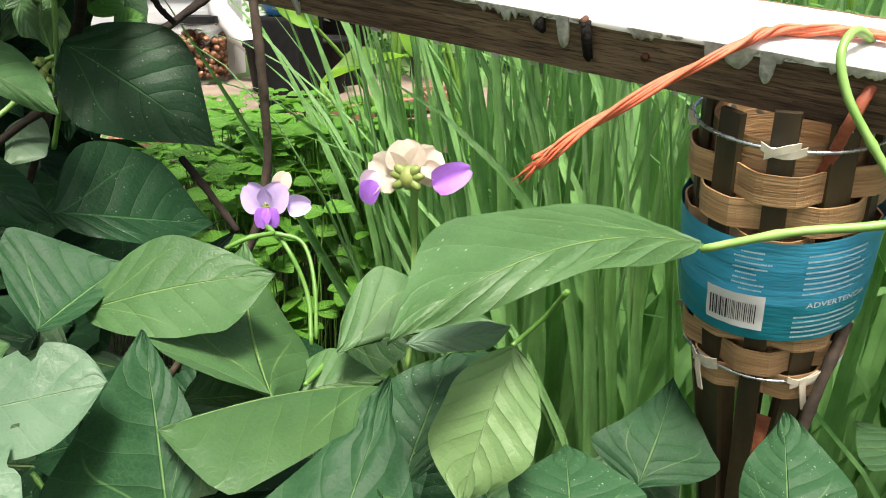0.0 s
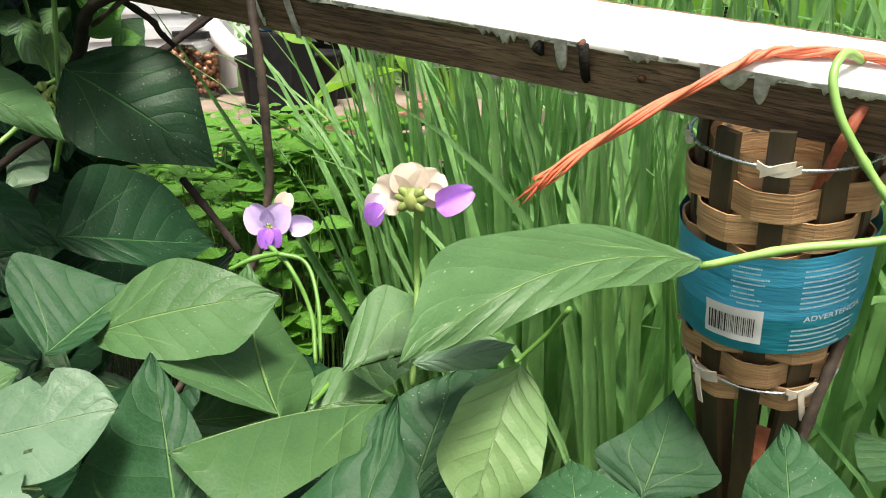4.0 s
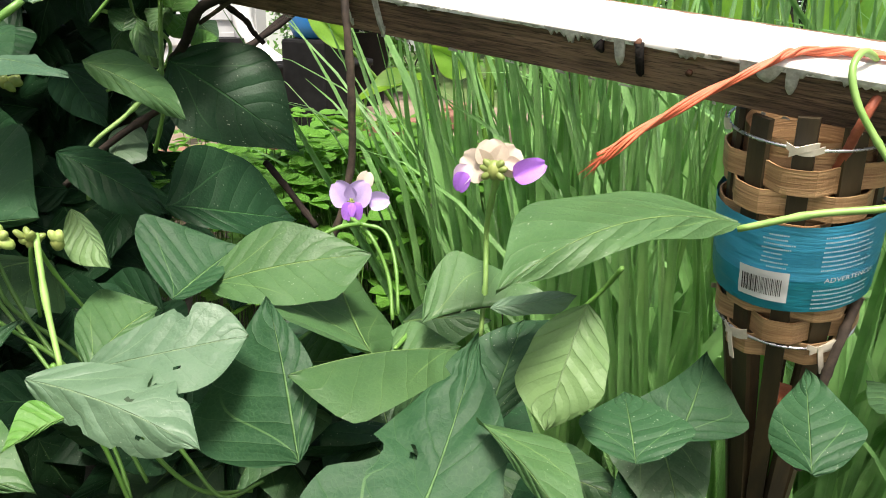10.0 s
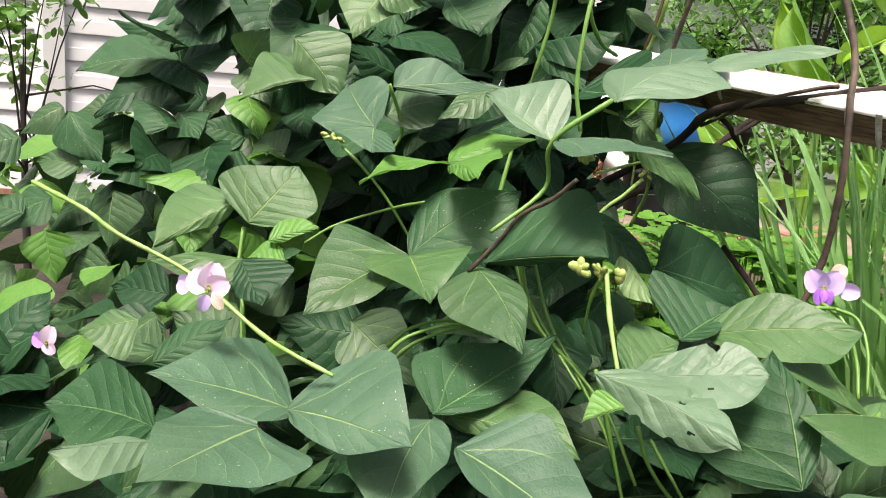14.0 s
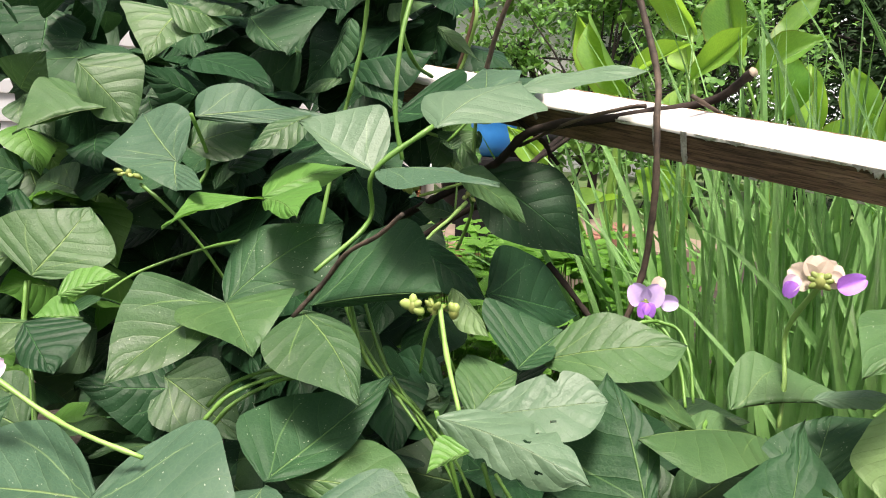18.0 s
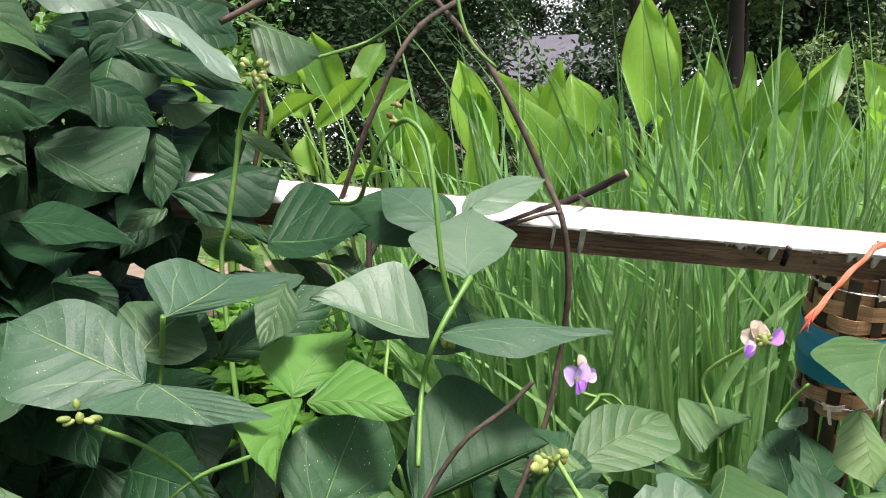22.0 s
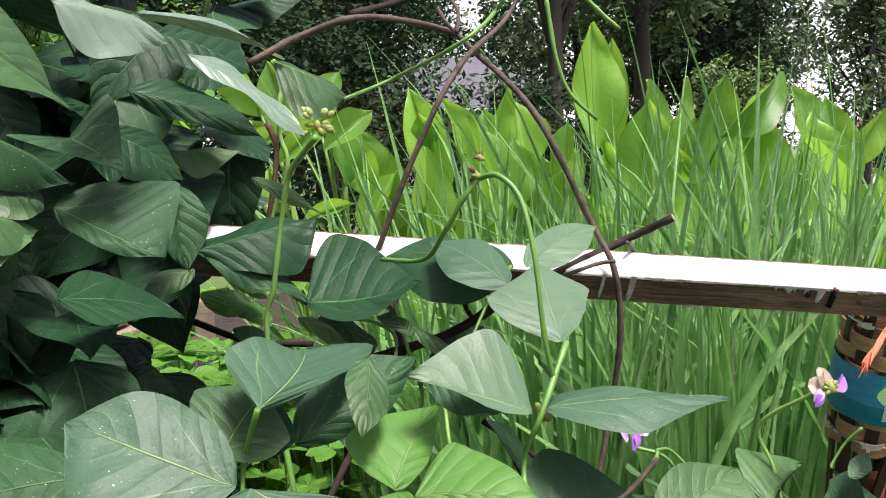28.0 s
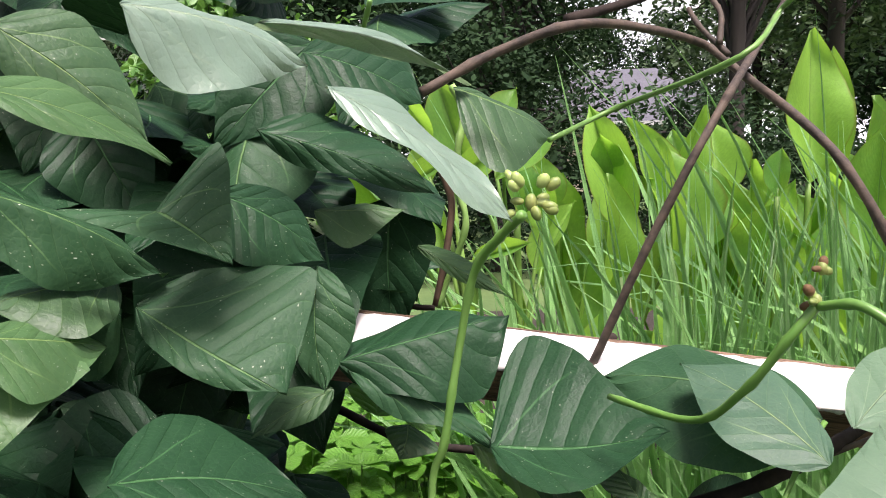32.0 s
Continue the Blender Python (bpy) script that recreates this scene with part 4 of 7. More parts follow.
bean_leaf((-0.507, 0.209, 0.592), (-0.398, 0.235, 0.618), (-0.469, 0.283, 0.666), (-0.447, 0.223, 0.606), "deep", p=2.1)
bean_leaf((-0.511, 0.204, 0.588), (-0.410, 0.151, 0.549), (-0.496, 0.139, 0.567), (-0.463, 0.204, 0.585), "mid", p=1.6)
bean_leaf((-0.729, 0.102, 0.557), (-0.677, 0.094, 0.525), (-0.683, 0.133, 0.555), (-0.704, 0.083, 0.531), "dark")
bean_leaf((-0.720, 0.151, 0.550), (-0.772, 0.017, 0.557), (-0.760, 0.081, 0.562), (-0.726, 0.079, 0.538), "fresh", p=1.5)
bean_leaf((-0.752, 0.148, 0.568), (-0.722, 0.192, 0.584), (-0.755, 0.180, 0.592), (-0.738, 0.162, 0.570), "young")
bean_leaf((-0.731, 0.155, 0.551), (-0.762, 0.128, 0.549), (-0.761, 0.153, 0.566), (-0.744, 0.139, 0.547), "young")
# pale tone holds the sky sheen on these upward leaves
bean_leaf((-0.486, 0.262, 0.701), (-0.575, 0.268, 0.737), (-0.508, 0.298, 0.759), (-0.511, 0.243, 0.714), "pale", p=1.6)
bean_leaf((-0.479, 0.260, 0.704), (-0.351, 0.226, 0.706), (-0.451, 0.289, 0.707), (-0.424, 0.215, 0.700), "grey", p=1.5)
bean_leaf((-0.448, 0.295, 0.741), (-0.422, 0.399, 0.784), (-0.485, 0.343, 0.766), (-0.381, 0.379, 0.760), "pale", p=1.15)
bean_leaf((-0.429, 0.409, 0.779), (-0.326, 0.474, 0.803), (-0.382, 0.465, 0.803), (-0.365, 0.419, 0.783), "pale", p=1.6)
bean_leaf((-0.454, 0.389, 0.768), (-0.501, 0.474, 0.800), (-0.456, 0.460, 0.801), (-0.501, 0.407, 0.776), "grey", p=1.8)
# leaf in shade on the rail, darkened by its deep tone
bean_leaf((-0.431, 0.436, 0.774), (-0.536, 0.521, 0.780), (-0.476, 0.529, 0.797), (-0.507, 0.445, 0.745), "deep", p=1.8)
# folded leaf: its turned-away darkness is put into the dark tone
bean_leaf((-0.617, 0.485, 0.749), (-0.514, 0.454, 0.765), (-0.582, 0.551, 0.805), (-0.586, 0.437, 0.740), "dark", p=2.0, bow=-0.06)
bean_leaf((-0.711, 0.506, 0.801), (-0.597, 0.531, 0.822), (-0.665, 0.548, 0.823), (-0.622, 0.498, 0.781), "dark", p=2.0)
bean_leaf((-0.705, 0.505, 0.796), (-0.616, 0.490, 0.747), (-0.661, 0.538, 0.802), (-0.676, 0.487, 0.772), "deep", p=1.9)
bean_leaf((-0.814, 0.446, 0.852), (-0.733, 0.422, 0.807), (-0.720, 0.478, 0.867), (-0.783, 0.418, 0.828), "deep", p=1.8)
# shaded small leaf, its shade given by the deep tone
bean_leaf((-0.723, 0.527, 0.860), (-0.720, 0.500, 0.783), (-0.695, 0.513, 0.822), (-0.733, 0.507, 0.802), "deep")
bean_leaf((-0.714, 0.501, 0.785), (-0.764, 0.480, 0.762), (-0.746, 0.503, 0.785), (-0.726, 0.487, 0.771), "mid")
bean_leaf((-0.795, 0.427, 0.905), (-0.757, 0.423, 0.877), (-0.768, 0.455, 0.941), (-0.830, 0.394, 0.909), "deep", p=1.7)
bean_leaf((-0.774, 0.484, 0.910), (-0.716, 0.508, 0.865), (-0.742, 0.514, 0.908), (-0.763, 0.467, 0.870), "dark")
bean_leaf((-0.873, 0.397, 0.921), (-0.799, 0.453, 0.868), (-0.846, 0.441, 0.906), (-0.843, 0.406, 0.870), "deep", p=1.6)
bean_leaf((-0.827, 0.455, 0.866), (-0.867, 0.394, 0.864), (-0.858, 0.427, 0.870), (-0.824, 0.400, 0.849), "mid")
bean_leaf((-0.859, 0.362, 0.857), (-0.821, 0.419, 0.837), (-0.844, 0.424, 0.852), (-0.835, 0.366, 0.828), "fresh", p=1.9)
bean_leaf((-0.873, 0.406, 0.967), (-0.798, 0.474, 0.928), (-0.836, 0.466, 0.967), (-0.833, 0.415, 0.946), "fresh", p=1.5)
bean_leaf((-0.881, 0.454, 1.003), (-0.813, 0.485, 0.938), (-0.845, 0.491, 1.010), (-0.865, 0.451, 0.968), "mid", p=1.9)
# top leaves: the sky's sheen on them is painted into their tone
bean_leaf((-0.788, 0.372, 0.997), (-0.716, 0.440, 0.978), (-0.755, 0.432, 0.999), (-0.760, 0.384, 0.956), "painted_sheen", p=1.7)
bean_leaf((-0.744, 0.464, 1.004), (-0.616, 0.579, 0.978), (-0.690, 0.519, 1.003), (-0.703, 0.505, 0.991), "painted_sheen", p=1.6)
bean_leaf((-0.734, 0.597, 1.005), (-0.647, 0.622, 0.969), (-0.666, 0.653, 1.016), (-0.704, 0.582, 0.968), "dark", p=2.2)
bean_leaf((-0.703, 0.372, 0.961), (-0.621, 0.370, 0.900), (-0.661, 0.403, 0.947), (-0.650, 0.352, 0.915), "painted_sheen", p=1.7)
bean_leaf((-0.764, 0.567, 0.949), (-0.643, 0.572, 0.903), (-0.697, 0.600, 0.957), (-0.713, 0.561, 0.920), "dark")
bean_leaf((-0.627, 0.580, 0.977), (-0.549, 0.610, 0.943), (-0.572, 0.613, 0.965), (-0.598, 0.546, 0.919), "mid")
bean_leaf((-0.732, 0.620, 0.889), (-0.662, 0.617, 0.889), (-0.696, 0.625, 0.896), (-0.705, 0.595, 0.866), "fresh")
bean_leaf((-0.654, 0.619, 0.860), (-0.580, 0.605, 0.817), (-0.622, 0.625, 0.856), (-0.628, 0.610, 0.840), "fresh", p=1.4)
bean_leaf((-0.799, 0.346, 0.795), (-0.720, 0.386, 0.766), (-0.776, 0.412, 0.802), (-0.766, 0.316, 0.781), "dark")
bean_leaf((-0.675, 0.239, 0.736), (-0.635, 0.324, 0.748), (-0.691, 0.276, 0.770), (-0.580, 0.364, 0.735), "grey", p=2.0)
bean_leaf((-0.691, 0.232, 0.692), (-0.788, 0.271, 0.733), (-0.724, 0.272, 0.745), (-0.768, 0.211, 0.697), "grey", p=2.2)
bean_leaf((-0.683, 0.224, 0.694), (-0.641, 0.189, 0.673), (-0.717, 0.184, 0.697), (-0.600, 0.181, 0.680), "grey", p=1.9)
bean_leaf((-0.592, 0.242, 0.670), (-0.540, 0.313, 0.698), (-0.611, 0.287, 0.693), (-0.557, 0.266, 0.678), "young", p=1.8)
bean_leaf((-0.581, 0.231, 0.668), (-0.507, 0.190, 0.668), (-0.546, 0.259, 0.687), (-0.545, 0.200, 0.664), "young", p=2.0)
bean_leaf((-0.590, 0.241, 0.669), (-0.600, 0.139, 0.651), (-0.628, 0.206, 0.671), (-0.582, 0.221, 0.670), "young", p=1.4, chewed=2)
bean_leaf((-0.648, 0.311, 0.682), (-0.546, 0.351, 0.726), (-0.613, 0.359, 0.729), (-0.582, 0.322, 0.697), "deep")
bean_leaf((-0.547, 0.326, 0.715), (-0.486, 0.297, 0.691), (-0.505, 0.329, 0.720), (-0.530, 0.300, 0.691), "deep")
bean_leaf((-0.689, 0.294, 0.684), (-0.662, 0.332, 0.722), (-0.696, 0.321, 0.709), (-0.651, 0.300, 0.692), "dark")
bean_leaf((-0.788, 0.318, 0.677), (-0.889, 0.313, 0.665), (-0.845, 0.344, 0.697), (-0.821, 0.288, 0.646), "deep", p=1.9)
bean_leaf((-0.868, 0.386, 0.850), (-0.860, 0.332, 0.788), (-0.917, 0.342, 0.857), (-0.816, 0.395, 0.835), "fresh", p=1.15)
bean_leaf((-0.915, 0.283, 0.784), (-0.846, 0.306, 0.719), (-0.866, 0.328, 0.792), (-0.883, 0.280, 0.727), "fresh", p=1.9)
bean_leaf((-0.870, 0.296, 0.736), (-0.920, 0.210, 0.702), (-0.958, 0.268, 0.762), (-0.893, 0.263, 0.726), "fresh")
bean_leaf((-0.951, 0.387, 0.797), (-1.048, 0.289, 0.778), (-1.039, 0.355, 0.819), (-0.966, 0.311, 0.753), "deep")
bean_leaf((-1.206, 0.323, 0.763), (-1.387, 0.248, 0.801), (-1.304, 0.304, 0.799), (-1.275, 0.276, 0.764), "deep")
bean_leaf((-1.135, 0.243, 0.744), (-1.229, 0.136, 0.717), (-1.253, 0.192, 0.768), (-1.167, 0.178, 0.715), "deep")
bean_leaf((-1.133, 0.247, 0.742), (-1.097, 0.326, 0.779), (-1.147, 0.290, 0.780), (-1.087, 0.270, 0.735), "deep")
bean_leaf((-0.699, 0.252, 0.705), (-0.665, 0.308, 0.726), (-0.710, 0.292, 0.738), (-0.653, 0.276, 0.698), "mid")
bean_leaf((-0.593, 0.305, 0.743), (-0.612, 0.242, 0.708), (-0.616, 0.276, 0.734), (-0.586, 0.272, 0.716), "mid")
bean_leaf((-0.800, 0.032, 0.488), (-0.835, -0.015, 0.472), (-0.833, 0.013, 0.491), (-0.776, 0.007, 0.458), "fresh")
bean_leaf((-0.697, -0.002, 0.482), (-0.678, 0.063, 0.518), (-0.710, 0.027, 0.509), (-0.670, 0.033, 0.494), "deep")
bean_leaf((-0.659, 0.680, 0.724), (-0.658, 0.731, 0.754), (-0.688, 0.715, 0.751), (-0.634, 0.695, 0.728), "young")
bean_leaf((-0.691, 0.716, 0.692), (-0.686, 0.765, 0.719), (-0.717, 0.753, 0.719), (-0.664, 0.733, 0.696), "young")
bean_leaf((-0.699, 0.778, 0.709), (-0.645, 0.750, 0.681), (-0.680, 0.790, 0.712), (-0.675, 0.746, 0.685), "mid")
bean_leaf((-0.662, 0.741, 0.673), (-0.672, 0.704, 0.653), (-0.636, 0.721, 0.656), (-0.685, 0.732, 0.673), "mid")
bean_leaf((-0.618, 0.578, 0.714), (-0.549, 0.531, 0.672), (-0.590, 0.573, 0.705), (-0.586, 0.535, 0.682), "under")
bean_leaf((-0.588, 0.538, 0.727), (-0.564, 0.480, 0.688), (-0.603, 0.525, 0.723), (-0.551, 0.500, 0.697), "mid")
bean_leaf((-0.587, 0.522, 0.620), (-0.570, 0.469, 0.586), (-0.601, 0.509, 0.616), (-0.545, 0.490, 0.593), "pale")
bean_leaf((-0.593, 0.590, 0.623), (-0.645, 0.579, 0.627), (-0.639, 0.604, 0.641), (-0.595, 0.560, 0.606), "mid")
bean_leaf((-0.662, 0.715, 0.683), (-0.639, 0.739, 0.692), (-0.672, 0.746, 0.703), (-0.639, 0.714, 0.677), "young")
bean_leaf((-0.671, 0.710, 0.723), (-0.645, 0.726, 0.727), (-0.682, 0.743, 0.745), (-0.641, 0.704, 0.713), "young")
bean_leaf((-0.533, 0.479, 0.726), (-0.478, 0.443, 0.693), (-0.507, 0.474, 0.717), (-0.502, 0.448, 0.701), "fresh")
bean_leaf((-0.537, 0.533, 0.733), (-0.533, 0.499, 0.712), (-0.558, 0.524, 0.732), (-0.521, 0.508, 0.715), "fresh")
bean_leaf((-0.526, 0.457, 0.714), (-0.539, 0.484, 0.733), (-0.554, 0.473, 0.730), (-0.519, 0.467, 0.719), "mid")
vine_stem([(0.111, 0.389, 0.655), (0.070, 0.375, 0.646), (0.033, 0.370, 0.639), (-0.005, 0.368, 0.626)], .0024, "pale")
vine_stem([(0.055, 0.407, 0.723), (0.046, 0.394, 0.727), (0.041, 0.383, 0.718), (0.046, 0.378, 0.701), (0.059, 0.375, 0.681), (0.072, 0.373, 0.664)], .0022, "pale")
vine_stem([(-0.148, 0.357, 0.647), (-0.172, 0.415, 0.594), (-0.167, 0.401, 0.555), (-0.165, 0.388, 0.519)], .0021, "pale")
vine_stem([(-0.298, 0.445, 0.576), (-0.272, 0.430, 0.567), (-0.255, 0.425, 0.538), (-0.243, 0.407, 0.510)], .0018, "green")
vine_stem([(-0.282, 0.430, 0.577), (-0.263, 0.435, 0.571), (-0.247, 0.421, 0.550), (-0.236, 0.402, 0.518)], .0016, "green")
vine_stem([(-0.282, 0.430, 0.577), (-0.292, 0.415, 0.577), (-0.306, 0.407, 0.570)], .0018, "green")
vine_stem([(-0.396, 0.229, 0.610), (-0.377, 0.213, 0.575), (-0.355, 0.198, 0.541)], .002, "pale")
vine_stem([(-0.499, 0.448, 0.661), (-0.504, 0.424, 0.645), (-0.509, 0.385, 0.622), (-0.489, 0.361, 0.589)], .002, "pale")
vine_stem([(-0.746, -0.081, 0.638), (-0.691, -0.062, 0.624), (-0.668, -0.045, 0.607), (-0.621, -0.009, 0.582), (-0.556, 0.013, 0.549), (-0.518, 0.018, 0.542), (-0.486, 0.031, 0.533)], .0018, "pale")
vine_stem([(-0.604, 0.001, 0.565), (-0.584, 0.005, 0.560)], .0014, "pale")
vine_stem([(-0.822, 0.164, 0.568), (-0.817, 0.155, 0.526), (-0.796, 0.146, 0.480), (-0.744, 0.118, 0.373)], .0018, "green")
vine_stem([(-0.499, 0.331, 0.864), (-0.511, 0.332, 0.849), (-0.522, 0.347, 0.823), (-0.530, 0.384, 0.797), (-0.552, 0.450, 0.789)], .0022, "green")
vine_stem([(-0.499, 0.331, 0.864), (-0.490, 0.312, 0.867), (-0.479, 0.296, 0.851), (-0.476, 0.278, 0.812), (-0.473, 0.269, 0.754), (-0.464, 0.270, 0.713)], .0022, "green")
vine_stem([(-0.609, 0.409, 0.900), (-0.619, 0.423, 0.887), (-0.631, 0.437, 0.867), (-0.640, 0.442, 0.822), (-0.649, 0.437, 0.773), (-0.657, 0.431, 0.726), (-0.640, 0.360, 0.550)], .0026, "green")
vine_stem([(-0.675, 0.234, 0.738), (-0.685, 0.264, 0.694), (-0.688, 0.254, 0.668)], .002, "green")
vine_stem([(-0.447, 0.288, 0.742), (-0.482, 0.255, 0.702), (-0.492, 0.266, 0.659), (-0.504, 0.211, 0.621)], .0022, "green")
vine_stem([(-0.555, 0.596, 0.939), (-0.486, 0.654, 0.965), (-0.447, 0.517, 0.989), (-0.387, 0.569, 1.034), (-0.486, 0.259, 1.015)], .0022, "green")
vine_stem([(-0.455, 0.300, 0.994), (-0.451, 0.292, 0.950), (-0.443, 0.286, 0.924), (-0.426, 0.278, 0.905)], .0016, "green")
vine_stem([(-0.430, 0.293, 0.994), (-0.419, 0.288, 0.981), (-0.406, 0.282, 0.968)], .0018, "green")
vine_stem([(-0.621, 0.245, 0.626), (-0.667, 0.241, 0.612), (-0.703, 0.199, 0.591), (-0.722, 0.173, 0.570)], .0016, "green")
vine_stem([(-0.721, 0.214, 0.670), (-0.692, 0.222, 0.650), (-0.668, 0.239, 0.617), (-0.655, 0.264, 0.574)], .0017, "green")
vine_stem([(-0.535, 0.284, 0.586), (-0.518, 0.288, 0.550), (-0.497, 0.285, 0.522), (-0.451, 0.291, 0.495), (-0.427, 0.301, 0.456)], .0018, "green")
vine_stem([(-0.568, 0.157, 0.506), (-0.557, 0.172, 0.523), (-0.551, 0.208, 0.527), (-0.549, 0.236, 0.521)], .0018, "green")
vine_stem([(-0.388, 0.220, 0.529), (-0.378, 0.239, 0.469), (-0.353, 0.241, 0.402)], .0018, "green")
vine_stem([(-0.363, 0.256, 0.480), (-0.350, 0.259, 0.449), (-0.326, 0.272, 0.420), (-0.300, 0.294, 0.413)], .0018, "green")
vine_stem([(-0.504, 0.255, 0.598), (-0.470, 0.243, 0.544), (-0.435, 0.262, 0.506), (-0.395, 0.262, 0.476), (-0.357, 0.255, 0.429)], .0016, "green")
vine_stem([(-0.622, 0.653, 0.985), (-0.613, 0.650, 0.963), (-0.618, 0.647, 0.936), (-0.619, 0.653, 0.904), (-0.613, 0.648, 0.872), (-0.629, 0.654, 0.825), (-0.637, 0.652, 0.804)], .0028, "pale")
vine_stem([(-0.631, 0.665, 0.918), (-0.623, 0.661, 0.890), (-0.629, 0.657, 0.848), (-0.639, 0.652, 0.806)], .0032, "bark")
vine_stem([(-0.684, 0.542, 1.030), (-0.690, 0.560, 1.012)], .0018, "green")
vine_stem([(-0.070, 0.387, 0.586), (-0.082, 0.397, 0.566), (-0.097, 0.396, 0.548), (-0.101, 0.393, 0.544)], .0016, "green")
vine_stem([(-0.220, 0.394, 0.514), (-0.219, 0.371, 0.512), (-0.215, 0.351, 0.516)], .0018, "green")
vine_stem([(-0.439, 0.420, 0.779), (-0.464, 0.403, 0.759), (-0.490, 0.385, 0.725)], .0016, "green")
vine_stem([(-0.398, 0.226, 0.603), (-0.410, 0.234, 0.579), (-0.418, 0.242, 0.547)], .0014, "green")
vine_stem([(-0.395, 0.228, 0.603), (-0.400, 0.242, 0.580), (-0.394, 0.260, 0.545)], .0014, "green")
vine_stem([(-0.544, 0.131, 0.508), (-0.532, 0.148, 0.528), (-0.512, 0.181, 0.539), (-0.506, 0.208, 0.532)], .0017, "green")
vine_stem([(-0.546, 0.139, 0.498), (-0.534, 0.156, 0.519), (-0.515, 0.189, 0.533), (-0.508, 0.217, 0.525)], .0017, "green")
vine_stem([(-0.513, 0.267, 0.597), (-0.501, 0.264, 0.563), (-0.454, 0.257, 0.520), (-0.418, 0.249, 0.495)], .0016, "green")
vine_stem([(-0.504, 0.274, 0.596), (-0.477, 0.273, 0.539), (-0.439, 0.264, 0.507), (-0.388, 0.257, 0.454), (-0.353, 0.239, 0.405)], .0016, "green")
vine_stem([(-0.362, 0.279, 0.462), (-0.338, 0.276, 0.439), (-0.311, 0.275, 0.417), (-0.290, 0.294, 0.424)], .0016, "green")
vine_stem([(-0.256, -0.055, 0.546), (-0.242, -0.060, 0.537), (-0.226, -0.064, 0.531), (-0.198, -0.070, 0.527)], .0013, "pale")
vine_stem([(-0.106, -0.025, 0.564), (-0.094, -0.032, 0.556)], .002, "pale")
vine_stem([(-0.806, 0.151, 0.572), (-0.786, 0.134, 0.521), (-0.752, 0.122, 0.488), (-0.690, 0.086, 0.408)], .0018, "green")
vine_stem([(-0.531, 0.515, 0.751), (-0.524, 0.502, 0.709), (-0.518, 0.492, 0.679), (-0.511, 0.482, 0.645), (-0.526, 0.482, 0.602)], .0022, "green")
vine_stem([(-0.595, 0.505, 0.729), (-0.554, 0.517, 0.718), (-0.529, 0.519, 0.701), (-0.531, 0.510, 0.679), (-0.552, 0.498, 0.668), (-0.586, 0.492, 0.655)], .002, "pale")
vine_stem([(-0.512, 0.485, 0.653), (-0.512, 0.477, 0.663), (-0.511, 0.468, 0.667)], .0014, "green")
vine_stem([(-0.588, 0.536, 0.742), (-0.570, 0.527, 0.701), (-0.555, 0.522, 0.674), (-0.549, 0.512, 0.642)], .0015, "green")
branch("bent_branch", [(-0.653, 0.531, 0.970), (-0.598, 0.541, 0.998), (-0.536, 0.545, 1.015), (-0.427, 0.641, 1.016), (-0.404, 0.614, 0.990), (-0.372, 0.520, 0.918), (-0.325, 0.490, 0.807), (-0.312, 0.464, 0.760), (-0.306, 0.461, 0.705), (-0.307, 0.466, 0.655), (-0.314, 0.472, 0.600), (-0.335, 0.460, 0.530), (-0.400, 0.420, 0.420)], .0046)
branch("straight_branch", [(-0.539, 0.536, 0.783), (-0.501, 0.519, 0.878), (-0.447, 0.534, 0.966), (-0.319, 0.721, 1.048), (-0.284, 0.693, 1.134)], .0040)
branch("broken_branch", [(-0.235, 0.479, 0.805), (-0.276, 0.512, 0.779), (-0.355, 0.488, 0.759), (-0.430, 0.454, 0.741), (-0.484, 0.485, 0.704), (-0.559, 0.543, 0.669), (-0.667, 0.619, 0.622), (-0.834, 0.762, 0.555)], .0052)
branch("thin_twig", [(-0.319, 0.448, 0.770), (-0.340, 0.453, 0.767), (-0.393, 0.456, 0.751), (-0.453, 0.469, 0.723)], .0028)
branch("side_twig", [(-0.287, 0.482, 0.782), (-0.259, 0.514, 0.764)], .003)
branch("up_twig", [(-0.428, 0.576, 0.997), (-0.441, 0.594, 1.018), (-0.446, 0.608, 1.035)], .003)
branch("up_twig", [(-0.434, 0.579, 1.005), (-0.428, 0.592, 1.029), (-0.433, 0.606, 1.046)], .003)
branch("top_branch", [(-0.548, 0.572, 1.022), (-0.494, 0.601, 1.039), (-0.447, 0.633, 1.060)], .005)
branch("dead_twig", [(-0.512, 0.195, 0.585), (-0.490, 0.205, 0.615), (-0.468, 0.205, 0.642), (-0.440, 0.207, 0.660), (-0.419, 0.207, 0.679)], .0027)
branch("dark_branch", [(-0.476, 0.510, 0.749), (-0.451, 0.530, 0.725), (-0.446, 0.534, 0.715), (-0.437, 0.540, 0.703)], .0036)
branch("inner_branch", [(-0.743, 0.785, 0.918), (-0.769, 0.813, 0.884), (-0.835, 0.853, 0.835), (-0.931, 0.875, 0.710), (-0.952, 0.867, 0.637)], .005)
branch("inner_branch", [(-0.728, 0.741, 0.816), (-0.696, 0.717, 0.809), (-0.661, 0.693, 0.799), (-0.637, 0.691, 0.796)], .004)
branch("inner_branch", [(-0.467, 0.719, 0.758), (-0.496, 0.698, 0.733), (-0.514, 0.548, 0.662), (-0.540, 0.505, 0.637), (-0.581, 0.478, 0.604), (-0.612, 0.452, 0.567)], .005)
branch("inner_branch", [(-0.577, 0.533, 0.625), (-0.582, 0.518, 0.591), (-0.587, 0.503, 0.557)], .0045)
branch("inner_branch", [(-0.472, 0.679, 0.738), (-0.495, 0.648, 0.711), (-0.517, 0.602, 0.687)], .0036)
